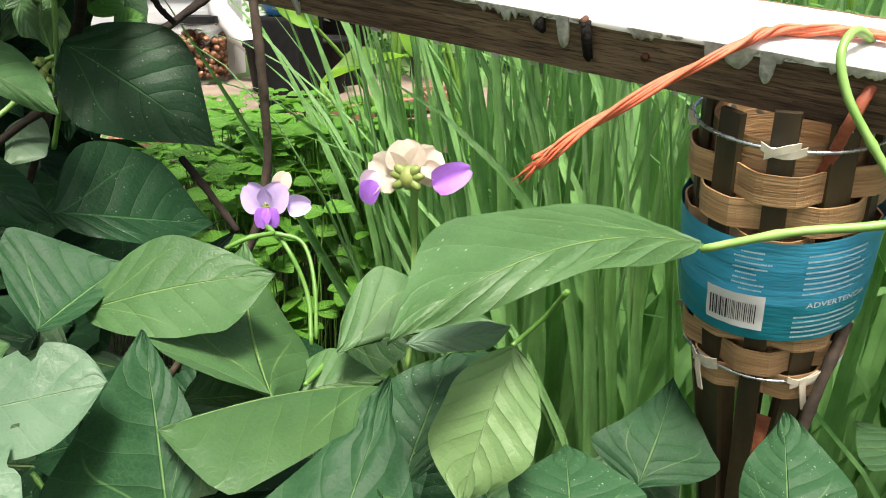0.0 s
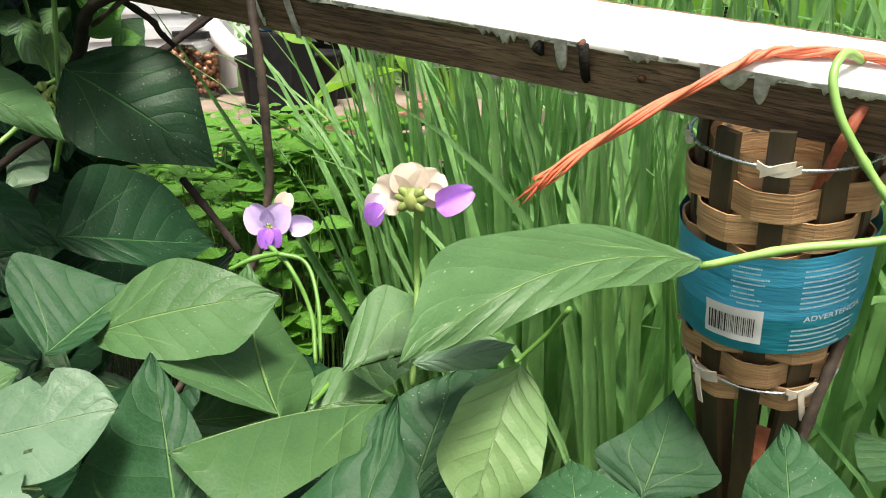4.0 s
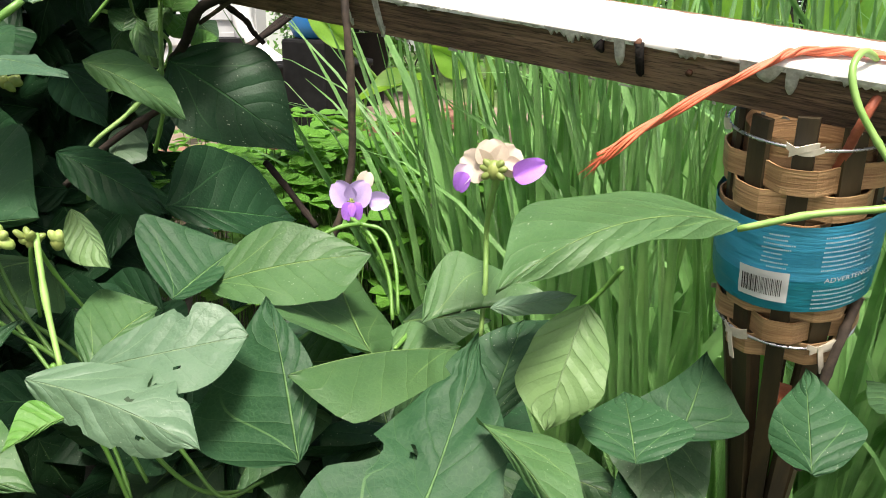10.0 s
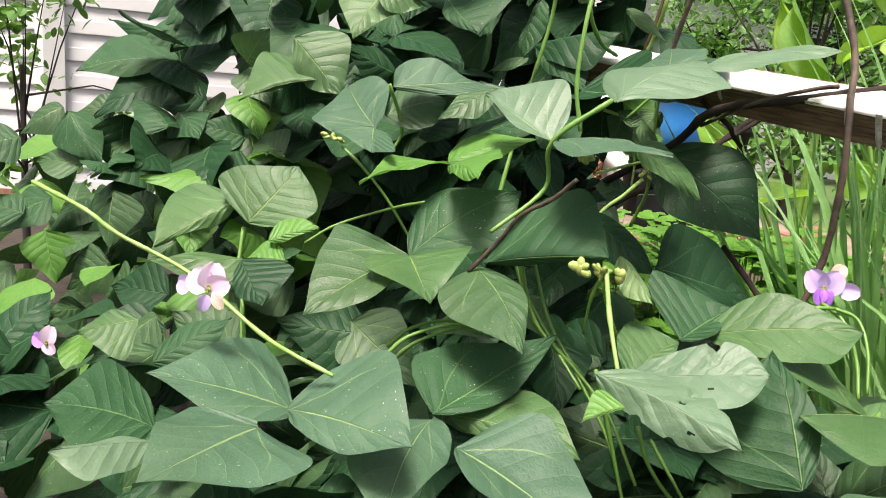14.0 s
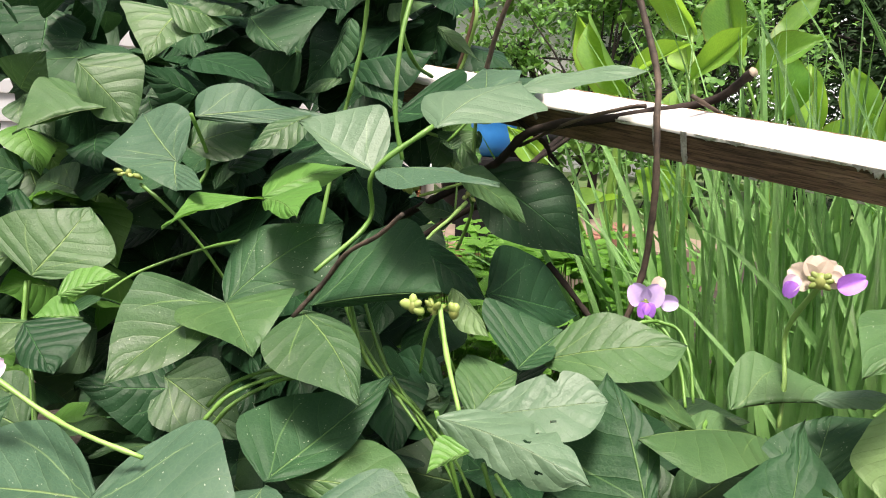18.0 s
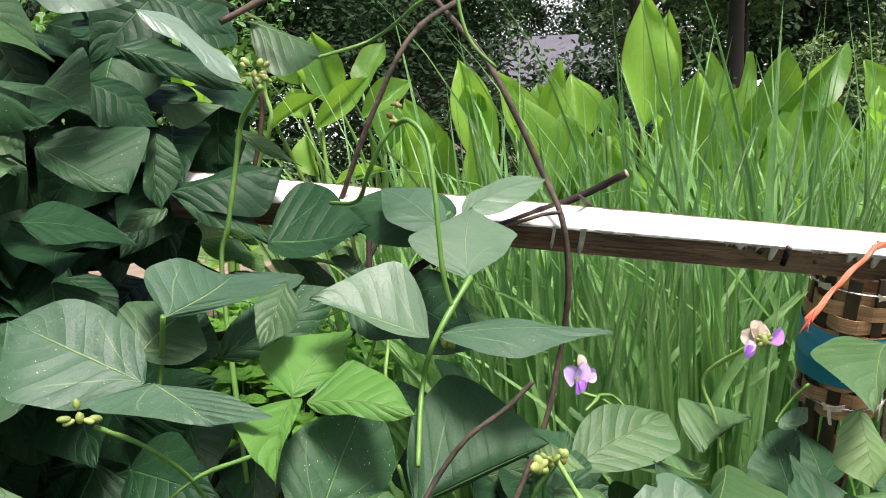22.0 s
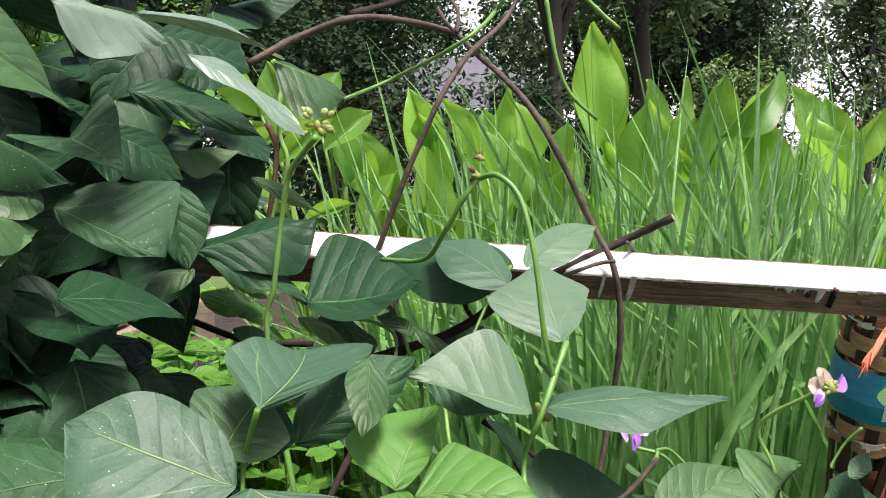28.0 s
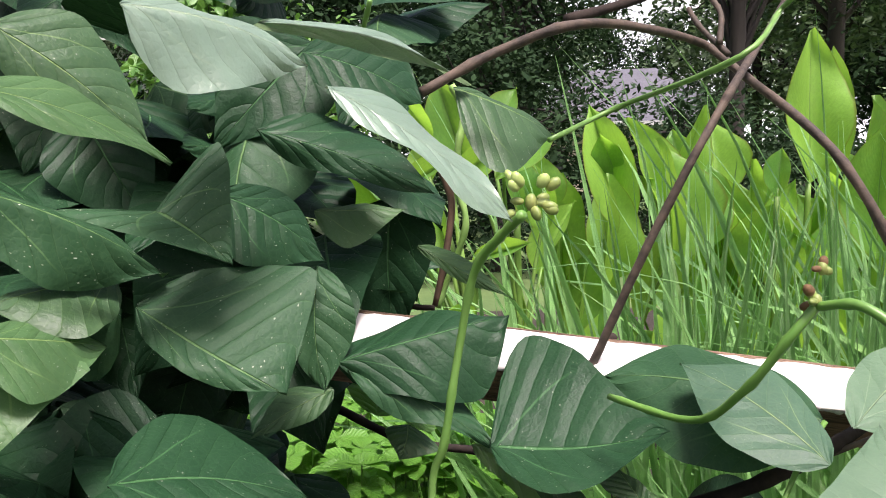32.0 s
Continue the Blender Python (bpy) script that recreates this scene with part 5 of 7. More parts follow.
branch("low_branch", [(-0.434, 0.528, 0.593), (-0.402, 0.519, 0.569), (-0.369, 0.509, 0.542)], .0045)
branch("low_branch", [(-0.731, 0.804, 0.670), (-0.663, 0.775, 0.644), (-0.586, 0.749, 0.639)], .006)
branch("torch_stick", [(0.078, 0.456, 0.565), (0.070, 0.442, 0.537), (0.063, 0.436, 0.498), (0.057, 0.424, 0.445)], .0045)


def fill_sheet(n, corner, side, down, depth, face, size, tones, seed, vine):
    """Leaves hung over a slanting sheet, open towards the bed under the rail: corner, the way along it, the way down it, and its thickness."""
    r = random.Random(seed)
    c, u, v = Vector(corner), Vector(side) - Vector(corner), Vector(down) - Vector(corner)
    w = u.cross(v).normalized()
    for _ in range(n):
        b = c + u * r.random() + v * r.random() + w * r.uniform(-depth, depth)
        ln = r.uniform(*size)
        if b.x > -0.77 and b.y > 0.5 and 0.5 < b.z < 0.79:
            continue
        d = Vector((r.uniform(-1, 1), r.uniform(-1, 0.2), r.uniform(-1.0, 0.3))).normalized()
        nrm = Vector(face) + Vector((r.uniform(-0.6, 0.6), r.uniform(-0.6, 0.6), r.uniform(-0.4, 0.5)))
        hung_leaf(b, b + d * ln, ln * r.uniform(0.75, 1.0), nrm, r.choice(tones), vine)


VINE_LOW = thing("hyacinth_bean_vine", "low bean vine leaves sprawling over the bed", "climbing plant", at=(-0.4, 0.3, 0))
VINE_WALL = thing("hyacinth_bean_vine", "bean vine spreading towards the house wall", "climbing plant", at=(-1.2, 0.3, 0))
fill_sheet(170, (-1.42, 0.04, 0.62), (-1.02, 0.36, 0.74), (-1.26, 0.0, 0.22), 0.10, (0.6, -0.5, 0.8), (0.06, 0.105), ("mid", "mid", "deep", "young"), 31, VINE_WALL)
fill_sheet(90, (-1.68, 0.3, 0.52), (-1.1, 0.75, 0.8), (-1.6, 0.15, 0.1), 0.12, (0.6, -0.5, 0.8), (0.06, 0.10), ("mid", "mid", "deep"), 32, VINE_WALL)
# inner vine: its shade is put into the dark leaf colours
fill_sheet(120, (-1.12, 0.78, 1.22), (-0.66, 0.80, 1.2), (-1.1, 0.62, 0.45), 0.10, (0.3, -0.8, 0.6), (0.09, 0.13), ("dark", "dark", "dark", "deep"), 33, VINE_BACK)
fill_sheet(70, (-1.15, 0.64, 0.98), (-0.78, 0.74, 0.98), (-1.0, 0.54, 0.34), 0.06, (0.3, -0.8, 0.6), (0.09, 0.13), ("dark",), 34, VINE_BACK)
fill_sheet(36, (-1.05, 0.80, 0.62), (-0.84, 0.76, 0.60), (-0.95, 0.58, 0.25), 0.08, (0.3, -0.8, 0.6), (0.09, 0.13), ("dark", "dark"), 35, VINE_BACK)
# low leaves; the dark ones carry the shade under the vine
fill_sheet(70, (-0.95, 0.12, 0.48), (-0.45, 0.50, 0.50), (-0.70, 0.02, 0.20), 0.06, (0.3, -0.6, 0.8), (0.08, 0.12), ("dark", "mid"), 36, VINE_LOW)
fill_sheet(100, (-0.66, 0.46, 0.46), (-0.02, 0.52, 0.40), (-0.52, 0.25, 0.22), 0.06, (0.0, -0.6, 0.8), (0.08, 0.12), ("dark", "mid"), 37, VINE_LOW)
# back of the vine, again with shade as dark leaf colour
fill_sheet(50, (-1.44, 0.83, 1.0), (-1.2, 0.90, 1.0), (-1.26, 0.61, 0.28), 0.08, (0.4, -0.8, 0.6), (0.09, 0.13), ("dark", "deep"), 40, VINE_BACK)
fill_sheet(64, (-1.24, 0.30, 0.88), (-0.95, 0.58, 0.96), (-1.1, 0.2, 0.54), 0.07, (0.6, -0.5, 0.8), (0.08, 0.115), ("deep", "dark", "dark"), 41, VINE_BACK)
fill_sheet(40, (-0.25, 0.30, 0.42), (0.16, 0.36, 0.40), (-0.2, 0.10, 0.25), 0.05, (0.0, -0.6, 0.8), (0.08, 0.12), ("mid", "dark"), 38, VINE_LOW)
fill_sheet(40, (-0.75, -0.02, 0.40), (-0.25, 0.12, 0.42), (-0.7, -0.2, 0.25), 0.05, (0.0, -0.6, 0.8), (0.08, 0.12), ("mid", "dark"), 39, VINE_LOW)

# more low leaves, mostly dark to colour in the shade between leaves
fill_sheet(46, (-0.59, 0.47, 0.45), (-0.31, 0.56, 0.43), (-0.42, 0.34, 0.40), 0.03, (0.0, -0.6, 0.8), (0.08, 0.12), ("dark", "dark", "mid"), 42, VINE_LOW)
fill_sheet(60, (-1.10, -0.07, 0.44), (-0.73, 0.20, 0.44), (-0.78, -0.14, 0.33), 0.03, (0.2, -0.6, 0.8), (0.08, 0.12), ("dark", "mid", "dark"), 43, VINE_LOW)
# back layers whose dark colour stands in for the vine's interior shade
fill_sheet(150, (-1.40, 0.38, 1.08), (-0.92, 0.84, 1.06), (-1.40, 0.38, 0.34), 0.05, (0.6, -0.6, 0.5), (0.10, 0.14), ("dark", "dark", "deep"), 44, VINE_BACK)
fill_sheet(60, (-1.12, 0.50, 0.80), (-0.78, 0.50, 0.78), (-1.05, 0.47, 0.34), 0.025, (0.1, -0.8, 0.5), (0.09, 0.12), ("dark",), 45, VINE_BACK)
# dark layers just above the soil, added to give black, shaded gaps
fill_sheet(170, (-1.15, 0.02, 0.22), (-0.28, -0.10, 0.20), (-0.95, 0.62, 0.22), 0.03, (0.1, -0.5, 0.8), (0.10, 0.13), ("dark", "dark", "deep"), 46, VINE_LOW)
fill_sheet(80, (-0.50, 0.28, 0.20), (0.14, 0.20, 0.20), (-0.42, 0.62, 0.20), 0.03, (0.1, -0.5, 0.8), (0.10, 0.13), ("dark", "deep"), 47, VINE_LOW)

# far back sheets, coloured dark as the shade behind the leaves
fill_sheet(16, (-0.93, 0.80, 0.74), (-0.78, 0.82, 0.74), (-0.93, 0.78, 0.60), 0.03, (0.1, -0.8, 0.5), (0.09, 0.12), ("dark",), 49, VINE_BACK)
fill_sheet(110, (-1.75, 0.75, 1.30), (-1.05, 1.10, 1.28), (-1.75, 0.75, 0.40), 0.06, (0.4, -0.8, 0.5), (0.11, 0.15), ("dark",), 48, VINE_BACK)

# ---- lemongrass ----
def blade_mesh(name, specs, mat):
    verts, faces, uvs = [], [], []
    for base, azim, lean, length, width, arch, twist in specs:
        n = 9
        p = np.array(base, float)
        ang = lean
        o = len(verts)
        for i in range(n + 1):
            t = i / n
            out = np.array((math.cos(azim), math.sin(azim), 0))
            d = out * math.sin(ang) + np.array((0, 0, 1)) * math.cos(ang)
            tw = twist * (0.6 + 0.8 * t)
            side = np.array((math.cos(tw), math.sin(tw), 0))
            side = side - d * side.dot(d)
            side = side / np.linalg.norm(side)
            nrm = np.cross(side, d)
            w = width * (0.55 + 0.45 * min(1, t * 3)) * (1 - t ** 2.2) + 0.0003
            verts += [p - side * w + nrm * w * 0.5, p, p + side * w + nrm * w * 0.5]
            uvs += [(t, 0), (t, 0.5), (t, 1)]
            p = p + d * length / n
            ang += arch / n * (0.3 + 1.7 * t)
        for i in range(n):
            for j in range(2):
                a = o + i * 3 + j
                faces.append((a, a + 1, a + 4, a + 3))
    return mesh_of(name, verts, faces, mat, uvs)


def lemongrass(cx, cy, n_part, n_stuff, height, seed, spread=0.13):
    r = random.Random(seed)
    clump = thing("lemongrass_clump", "dense clump of arching green lemongrass behind the rail", "grass clump", "lemongrass clumps", at=(cx, cy, 0))

    def spec():
        a = r.uniform(0, 2 * math.pi)
        q = spread * math.sqrt(r.random())
        az = a + r.uniform(-0.7, 0.7)
        if math.sin(az) < -0.1:
            return ((cx + q * math.cos(a), cy + abs(q * math.sin(a)), 0.0), az, r.uniform(0.0, 0.15), height * r.uniform(0.65, 0.95), r.uniform(0.004, 0.0118), r.uniform(0.05, 0.3), r.uniform(-1.0, 1.0))
        return ((cx + q * math.cos(a), cy + q * math.sin(a), 0.0), az, r.uniform(0.02, 0.55), height * r.uniform(0.7, 1.2), r.uniform(0.004, 0.0118), r.choice((0.15, 0.3, 0.5, 0.9, 1.7, 2.2)) * r.uniform(0.7, 1.2), r.uniform(-1.1, 1.1))

    for _ in range(n_part):
        put("blade", blade_mesh("blade", [spec()], GRASS), clump)
    ob = put("grass_tuft", blade_mesh("grass_tuft", [spec() for _ in range(n_stuff)], GRASS), clump)
    ob["kind"] = "stuff"


for i, (x, y, h) in enumerate(((-0.10, 0.80, 0.88), (0.14, 0.74, 0.92), (0.40, 0.72, 0.94), (-0.30, 0.98, 0.9), (0.10, 1.02, 1.0), (0.38, 1.0, 0.92), (0.68, 0.85, 0.88), (0.72, 1.2, 0.95), (1.05, 1.15, 0.92), (-0.2, 0.74, 0.82), (0.02, 0.68, 0.84), (0.25, 0.86, 1.0), (0.5, 1.3, 1.05), (-0.4, 1.08, 0.86), (-0.17, 1.06, 1.0), (-0.02, 0.94, 1.0), (-0.12, 1.28, 1.0), (0.22, 1.3, 1.05), (0.62, 1.05, 1.0), (0.95, 0.9, 0.9))):
    lemongrass(x, y, 42 if i < 4 else 24, 14, h, 50 + i)



# ---- cannas ----
def canna_shape(seed):
    r = random.Random(seed)
    nu, nv = 14, 8
    verts, uvs, faces = [], [], []
    fold, curl, ph = r.uniform(0.2, 0.75), r.uniform(-0.3, 0.2), r.uniform(0, 6)
    for i in range(nu + 1):
        u = i / nu
        s = float(np.interp(u, (0, 0.08, 0.2, 0.35, 0.5, 0.65, 0.78, 0.88, 0.95, 1), (0.1, 0.42, 0.78, 0.97, 1.0, 0.88, 0.62, 0.34, 0.12, 0.0)))
        for j in range(nv + 1):
            v = -1 + 2 * j / nv
            x = 0.5 * s * v
            z = fold * abs(x) - curl * u * u + 0.045 * math.sin(u * 10 + ph + v * 2) * abs(v)
            verts.append((x + 0.03 * math.sin(u * 3 + ph), u, z))
            uvs.append((u, 0.5 + 0.5 * v))
    for i in range(nu):
        for j in range(nv):
            a = i * (nv + 1) + j
            faces.append((a, a + 1, a + nv + 2, a + nv + 1))
    return mesh_of("leaf", verts, faces, CANNA, uvs)


CANNA_SHAPES = [canna_shape(k) for k in range(8)]
CANNA_STEM = plain("canna_stem", (0.09, 0.2, 0.03), (0.16, 0.28, 0.05), 20, 0.5, 0.2, 0.002)
CANNAS = []


def canna_leaf(base, tip, width):
    """A leaf joins the nearest canna, or starts a new one."""
    b = Vector(base)
    rng = random.Random(len(CANNAS) * 31 + int(b.x * 1000))
    near = [c for c in CANNAS if (c.location.xy - b.xy).length < 0.22]
    if near:
        plant = near[0]
    else:
        plant = thing("canna_plant", "tall canna with broad bright green upright leaves", "canna", "canna plants", at=(b.x, b.y, ground_height(b.x, b.y)))
        CANNAS.append(plant)
        rod("stem", [(b.x, b.y, 0), (b.x + rng.uniform(-0.02, 0.02), b.y, b.z * 0.6), (b.x, b.y, b.z)], 0.012, 0.008, CANNA_STEM, plant)
    # the leaf blade faces the viewer's side, half turned
    nrm = Vector((rng.uniform(-0.9, 0.5), -1, rng.uniform(0.0, 0.4)))
    m = leaf_pose(base, tip, width * (0.86 if b.x > 0.15 else 0.76), nrm)
    put("leaf", rng.choice(CANNA_SHAPES), plant, m)
    for k in range(1 if len(plant.children) < 12 and b.y > 1.9 and b.x > 0.2 else 0):
        a = rng.uniform(0, 6.28)
        q = Vector((b.x + 0.1 * math.cos(a), b.y + 0.08 * math.sin(a), max(0.15, b.z - rng.uniform(0.12, 0.4))))
        t2 = q + Vector((0.22 * math.cos(a), 0.2 * math.sin(a) - 0.05, rng.uniform(0.22, 0.36)))
        put("leaf", rng.choice(CANNA_SHAPES), plant, leaf_pose(q, t2, rng.uniform(0.14, 0.2), (rng.uniform(-0.7, 0.7), -1, rng.uniform(0.1, 0.6))))
    d = (Vector(tip) - b).normalized()
    foot = Vector((plant.location.x, plant.location.y, max(0.05, b.z - 0.35)))
    rod("leaf_stalk", [foot, (foot + b) / 2 + Vector((0, 0, 0.05)), b + d * 0.02], 0.006, 0.004, CANNA_STEM, plant, 6)


canna_leaf((0.504, 2.102, 0.829), (0.530, 2.159, 1.249), 0.205)
canna_leaf((0.619, 2.221, 0.784), (0.670, 2.274, 1.232), 0.138)
canna_leaf((0.014, 2.168, 0.683), (-0.082, 2.253, 1.067), 0.183)
canna_leaf((0.090, 2.032, 0.619), (0.107, 2.079, 0.966), 0.175)
canna_leaf((-0.376, 1.768, 0.778), (-0.392, 1.798, 0.945), 0.124)
canna_leaf((-0.293, 1.931, 0.621), (-0.202, 1.934, 0.809), 0.112)
canna_leaf((0.230, 2.331, 0.778), (0.278, 2.358, 1.050), 0.118)
canna_leaf((0.305, 1.893, 0.805), (0.322, 1.907, 0.929), 0.076)
canna_leaf((0.277, 2.193, 0.648), (0.277, 2.230, 0.893), 0.133)
canna_leaf((0.781, 2.370, 0.690), (0.911, 2.392, 1.084), 0.169)
canna_leaf((0.572, 1.897, 0.637), (0.605, 1.938, 0.975), 0.228)
canna_leaf((0.966, 2.212, 0.689), (1.053, 2.245, 1.071), 0.205)
canna_leaf((0.983, 2.425, 0.742), (1.072, 2.452, 1.087), 0.153)
canna_leaf((0.942, 2.036, 0.870), (1.178, 1.999, 1.072), 0.152)
canna_leaf((0.700, 1.745, 0.575), (0.793, 1.761, 0.855), 0.185)
canna_leaf((1.020, 1.968, 0.566), (1.076, 2.011, 0.959), 0.247)
canna_leaf((1.275, 1.997, 0.546), (1.323, 2.044, 0.946), 0.256)
canna_leaf((1.491, 2.050, 0.610), (1.451, 2.121, 1.006), 0.164)
canna_leaf((1.515, 2.284, 0.811), (1.491, 2.327, 1.051), 0.175)
canna_leaf((1.735, 2.311, 0.713), (1.872, 2.309, 0.955), 0.136)
canna_leaf((0.987, 1.765, 0.553), (1.184, 1.732, 0.703), 0.193)
canna_leaf((0.304, 2.067, 0.565), (0.390, 2.075, 0.779), 0.201)
canna_leaf((-0.511, 1.484, 0.725), (-0.401, 1.458, 0.761), 0.047)
canna_leaf((-0.578, 1.630, 0.874), (-0.610, 1.652, 0.953), 0.092)
canna_leaf((0.476, 2.012, 0.523), (0.562, 2.019, 0.737), 0.201)
canna_leaf((0.614, 1.866, 0.514), (0.728, 1.861, 0.701), 0.210)
canna_leaf((-0.554, 1.556, 0.851), (-0.417, 1.561, 0.968), 0.083)
canna_leaf((-0.555, 1.539, 0.742), (-0.582, 1.558, 0.844), 0.090)
canna_leaf((-0.658, 1.465, 0.851), (-0.540, 1.465, 0.930), 0.053)
canna_leaf((-0.300, 1.817, 0.740), (-0.353, 1.852, 0.922), 0.129)
canna_leaf((-0.776, 1.770, 0.773), (-0.894, 1.736, 1.032), 0.110)
canna_leaf((-0.496, 1.772, 0.907), (-0.550, 1.775, 1.099), 0.145)
canna_leaf((-0.911, 1.617, 0.616), (-1.008, 1.563, 0.721), 0.088)
canna_leaf((-0.843, 1.514, 0.508), (-0.707, 1.647, 0.585), 0.086)
canna_leaf((-0.523, 1.408, 0.605), (-0.604, 1.353, 0.656), 0.105)
canna_leaf((-0.578, 1.643, 0.958), (-0.668, 1.645, 1.118), 0.111)
canna_leaf((-0.663, 1.490, 0.813), (-0.794, 1.483, 0.988), 0.092)
canna_leaf((-0.430, 1.891, 0.942), (-0.340, 1.940, 1.084), 0.123)
canna_leaf((-0.436, 1.667, 0.870), (-0.301, 1.722, 0.975), 0.097)
canna_leaf((0.010, 2.196, 0.783), (-0.042, 2.215, 0.980), 0.151)
canna_leaf((0.160, 2.338, 0.757), (0.082, 2.363, 1.030), 0.158)
canna_leaf((0.289, 2.470, 0.708), (0.278, 2.516, 0.997), 0.201)
canna_leaf((0.408, 2.510, 0.751), (0.432, 2.566, 1.042), 0.183)
canna_leaf((-0.230, 2.124, 0.753), (-0.264, 2.146, 0.934), 0.134)

# lower leaves between the tall ones
low = random.Random(17)
for _ in range(85):
    x, y, z = low.uniform(-0.2, 1.9), low.uniform(1.85, 2.6), low.uniform(0.12, 0.62)
    canna_leaf((x, y, z), (x + low.uniform(-0.12, 0.14), y + low.uniform(-0.05, 0.05), z + low.uniform(0.24, 0.38)), low.uniform(0.10, 0.17))


# ---- house with white siding ----
SIDING = plain("white_vinyl_siding", (0.50, 0.51, 0.53), (0.60, 0.61, 0.62), 3, 0.5, 0.15, 0.002)
TRIM = plain("white_trim", (0.72, 0.72, 0.72), (0.78, 0.78, 0.78), 4, 0.45, 0.1, 0.001)
FOUNDATION = plain("brick_foundation", (0.16, 0.07, 0.05), (0.3, 0.15, 0.1), 30, 0.9, 0.6, 0.004)
BLACK = plain("black_plastic", (0.006, 0.006, 0.007), (0.016, 0.016, 0.017), 30, 0.6, 0.1, 0.001, spec=0.12)
DARK_GLASS = plain("dark_window", (0.02, 0.022, 0.03), (0.05, 0.05, 0.06), 3, 0.08, 0)


def wall_run(house, origin, direction, length, z0, z1, course=0.114, name="siding_course"):
    """Lapped siding: each course leans out at its foot over the one below."""
    d = Vector(direction).normalized()
    nrm = Vector((d.y, -d.x, 0))
    k = int((z1 - z0) / course)
    me = None
    for i in range(k):
        if me is None:
            v = []
            for s in (0, length):
                for out, z in ((0.0, 0.0), (0.017, 0.0), (0.017, 0.006), (0.0135, 0.052), (0.0115, 0.056), (0.004, course), (0.0, course)):
                    q = d * s + nrm * out
                    v.append((q.x, q.y, z))
            f = [tuple(range(7)), tuple(range(13, 6, -1))] + [(j, 7 + j, 7 + (j + 1) % 7, (j + 1) % 7) for j in range(7)]
            me = mesh_of(name, v, f, SIDING, smooth=False)
        put(name, me, house, Matrix.Translation((origin[0], origin[1], z0 + i * course)))


def build_house():
    house = thing("white_house", "single storey house clad in white lapped vinyl siding", "house", at=(-3.63, 0.94, 0))
    c, d = Vector((-3.63, 0.94, 0)), Vector((0.45, 0.89, 0)).normalized()
    nrm = Vector((d.y, -d.x, 0))
    length = 2.72
    e = c + d * length
    bm = bmesh.new()
    # solid body behind the cladding
    back = -nrm * 4.0
    q = [c, e, e + back, c + back]
    lo = [bm.verts.new((p.x, p.y, 0)) for p in q]
    hi = [bm.verts.new((p.x, p.y, 3.0)) for p in q]
    for i in range(4):
        bm.faces.new((lo[i], lo[(i + 1) % 4], hi[(i + 1) % 4], hi[i]))
    bm.faces.new(hi)
    part("wall", bm, TRIM, house)
    wall_run(house, c, d, length, 0.14, 3.0)
    wall_run(house, e, -nrm, 4.0, 0.14, 3.0)
    # wing that comes forward at the inner corner
    w = Vector((-0.70, -0.71, 0)).normalized()
    wall_run(house, c + w * 3.0, -w, 2.96, 0.14, 3.0)
    bm = bmesh.new()
    box(bm, c.x + nrm.x * 0.03, c.y + nrm.y * 0.03, 1.63, 0.09, 0.09, 2.8, 0.004)
    part("corner_post", bm, TRIM, house)
    bm = bmesh.new()
    box(bm, e.x + nrm.x * 0.02, e.y + nrm.y * 0.02, 1.63, 0.09, 0.09, 2.8, 0.004)
    part("corner_post", bm, TRIM, house)
    for a, b in ((c, e), (c + w * 3.0, c)):
        bm = bmesh.new()
        m = (a + b) / 2
        ln = (b - a).length
        box(bm, 0, 0, 0.06, ln, 0.05, 0.16)
        ob = part("foundation", bm, FOUNDATION, house, "brick foundation")
        ob.matrix_basis = Matrix.Translation((m.x, m.y, 0)) @ Matrix.Rotation(math.atan2((b - a).y, (b - a).x), 4, "Z")
    bm = bmesh.new()
    r = [bm.verts.new(p) for p in ((c + nrm * 0.5 + Vector((0, 0, 3.0))), (e + nrm * 0.5 + d * 0.4 + Vector((0, 0, 3.0))), (e + d * 0.4 - nrm * 2 + Vector((0, 0, 4.2))), (c - nrm * 2 + Vector((0, 0, 4.2))))]
    bm.faces.new(r)
    bmesh.ops.solidify(bm, geom=bm.faces[:], thickness=0.12)
    part("roof", bm, SHINGLE, house)
    # downspout with its elbow at the corner
    p0 = e - d * 0.10 + nrm * 0.09
    spout = thing("downspout", "white metal downspout with a kicked-out elbow", "downspout", at=(p0.x, p0.y, 0.2))
    v, f = tube([(p0.x, p0.y, 3.0), (p0.x, p0.y, 0.62), (p0.x + nrm.x * 0.02, p0.y + nrm.y * 0.02, 0.54), (p0.x + nrm.x * 0.09 + d.x * 0.05, p0.y + nrm.y * 0.09 + d.y * 0.05, 0.44), (p0.x + nrm.x * 0.2 + d.x * 0.1, p0.y + nrm.y * 0.2 + d.y * 0.1, 0.37)], [0.05, 0.05, 0.052, 0.053, 0.054], 12, cap=False)
    put("pipe", mesh_of("pipe", v, f, TRIM), spout)
    # jar of nuts under the wall
    j = Vector((-2.41, 3.14, 0.226)) + nrm * 0.02
    jar = thing("plastic_jar", "clear plastic jar full of brown nuts with a black lid", "jar", at=tuple(j))
    prof = [(0.11, 0.0), (0.118, 0.02), (0.118, 0.2), (0.10, 0.235), (0.08, 0.245), (0.08, 0.262)]
    v, f = [], []
    for rr, z in prof:
        for k in range(24):
            a = 2 * math.pi * k / 24
            v.append((j.x + rr * math.cos(a), j.y + rr * math.sin(a), j.z + z))
    for i in range(len(prof) - 1):
        for k in range(24):
            f.append((i * 24 + k, i * 24 + (k + 1) % 24, i * 24 + 24 + (k + 1) % 24, i * 24 + 24 + k))
    glass = put("jar_wall", mesh_of("jar_wall", v, f, CLEAR), jar)
    glass.visible_shadow = False
    bm = bmesh.new()
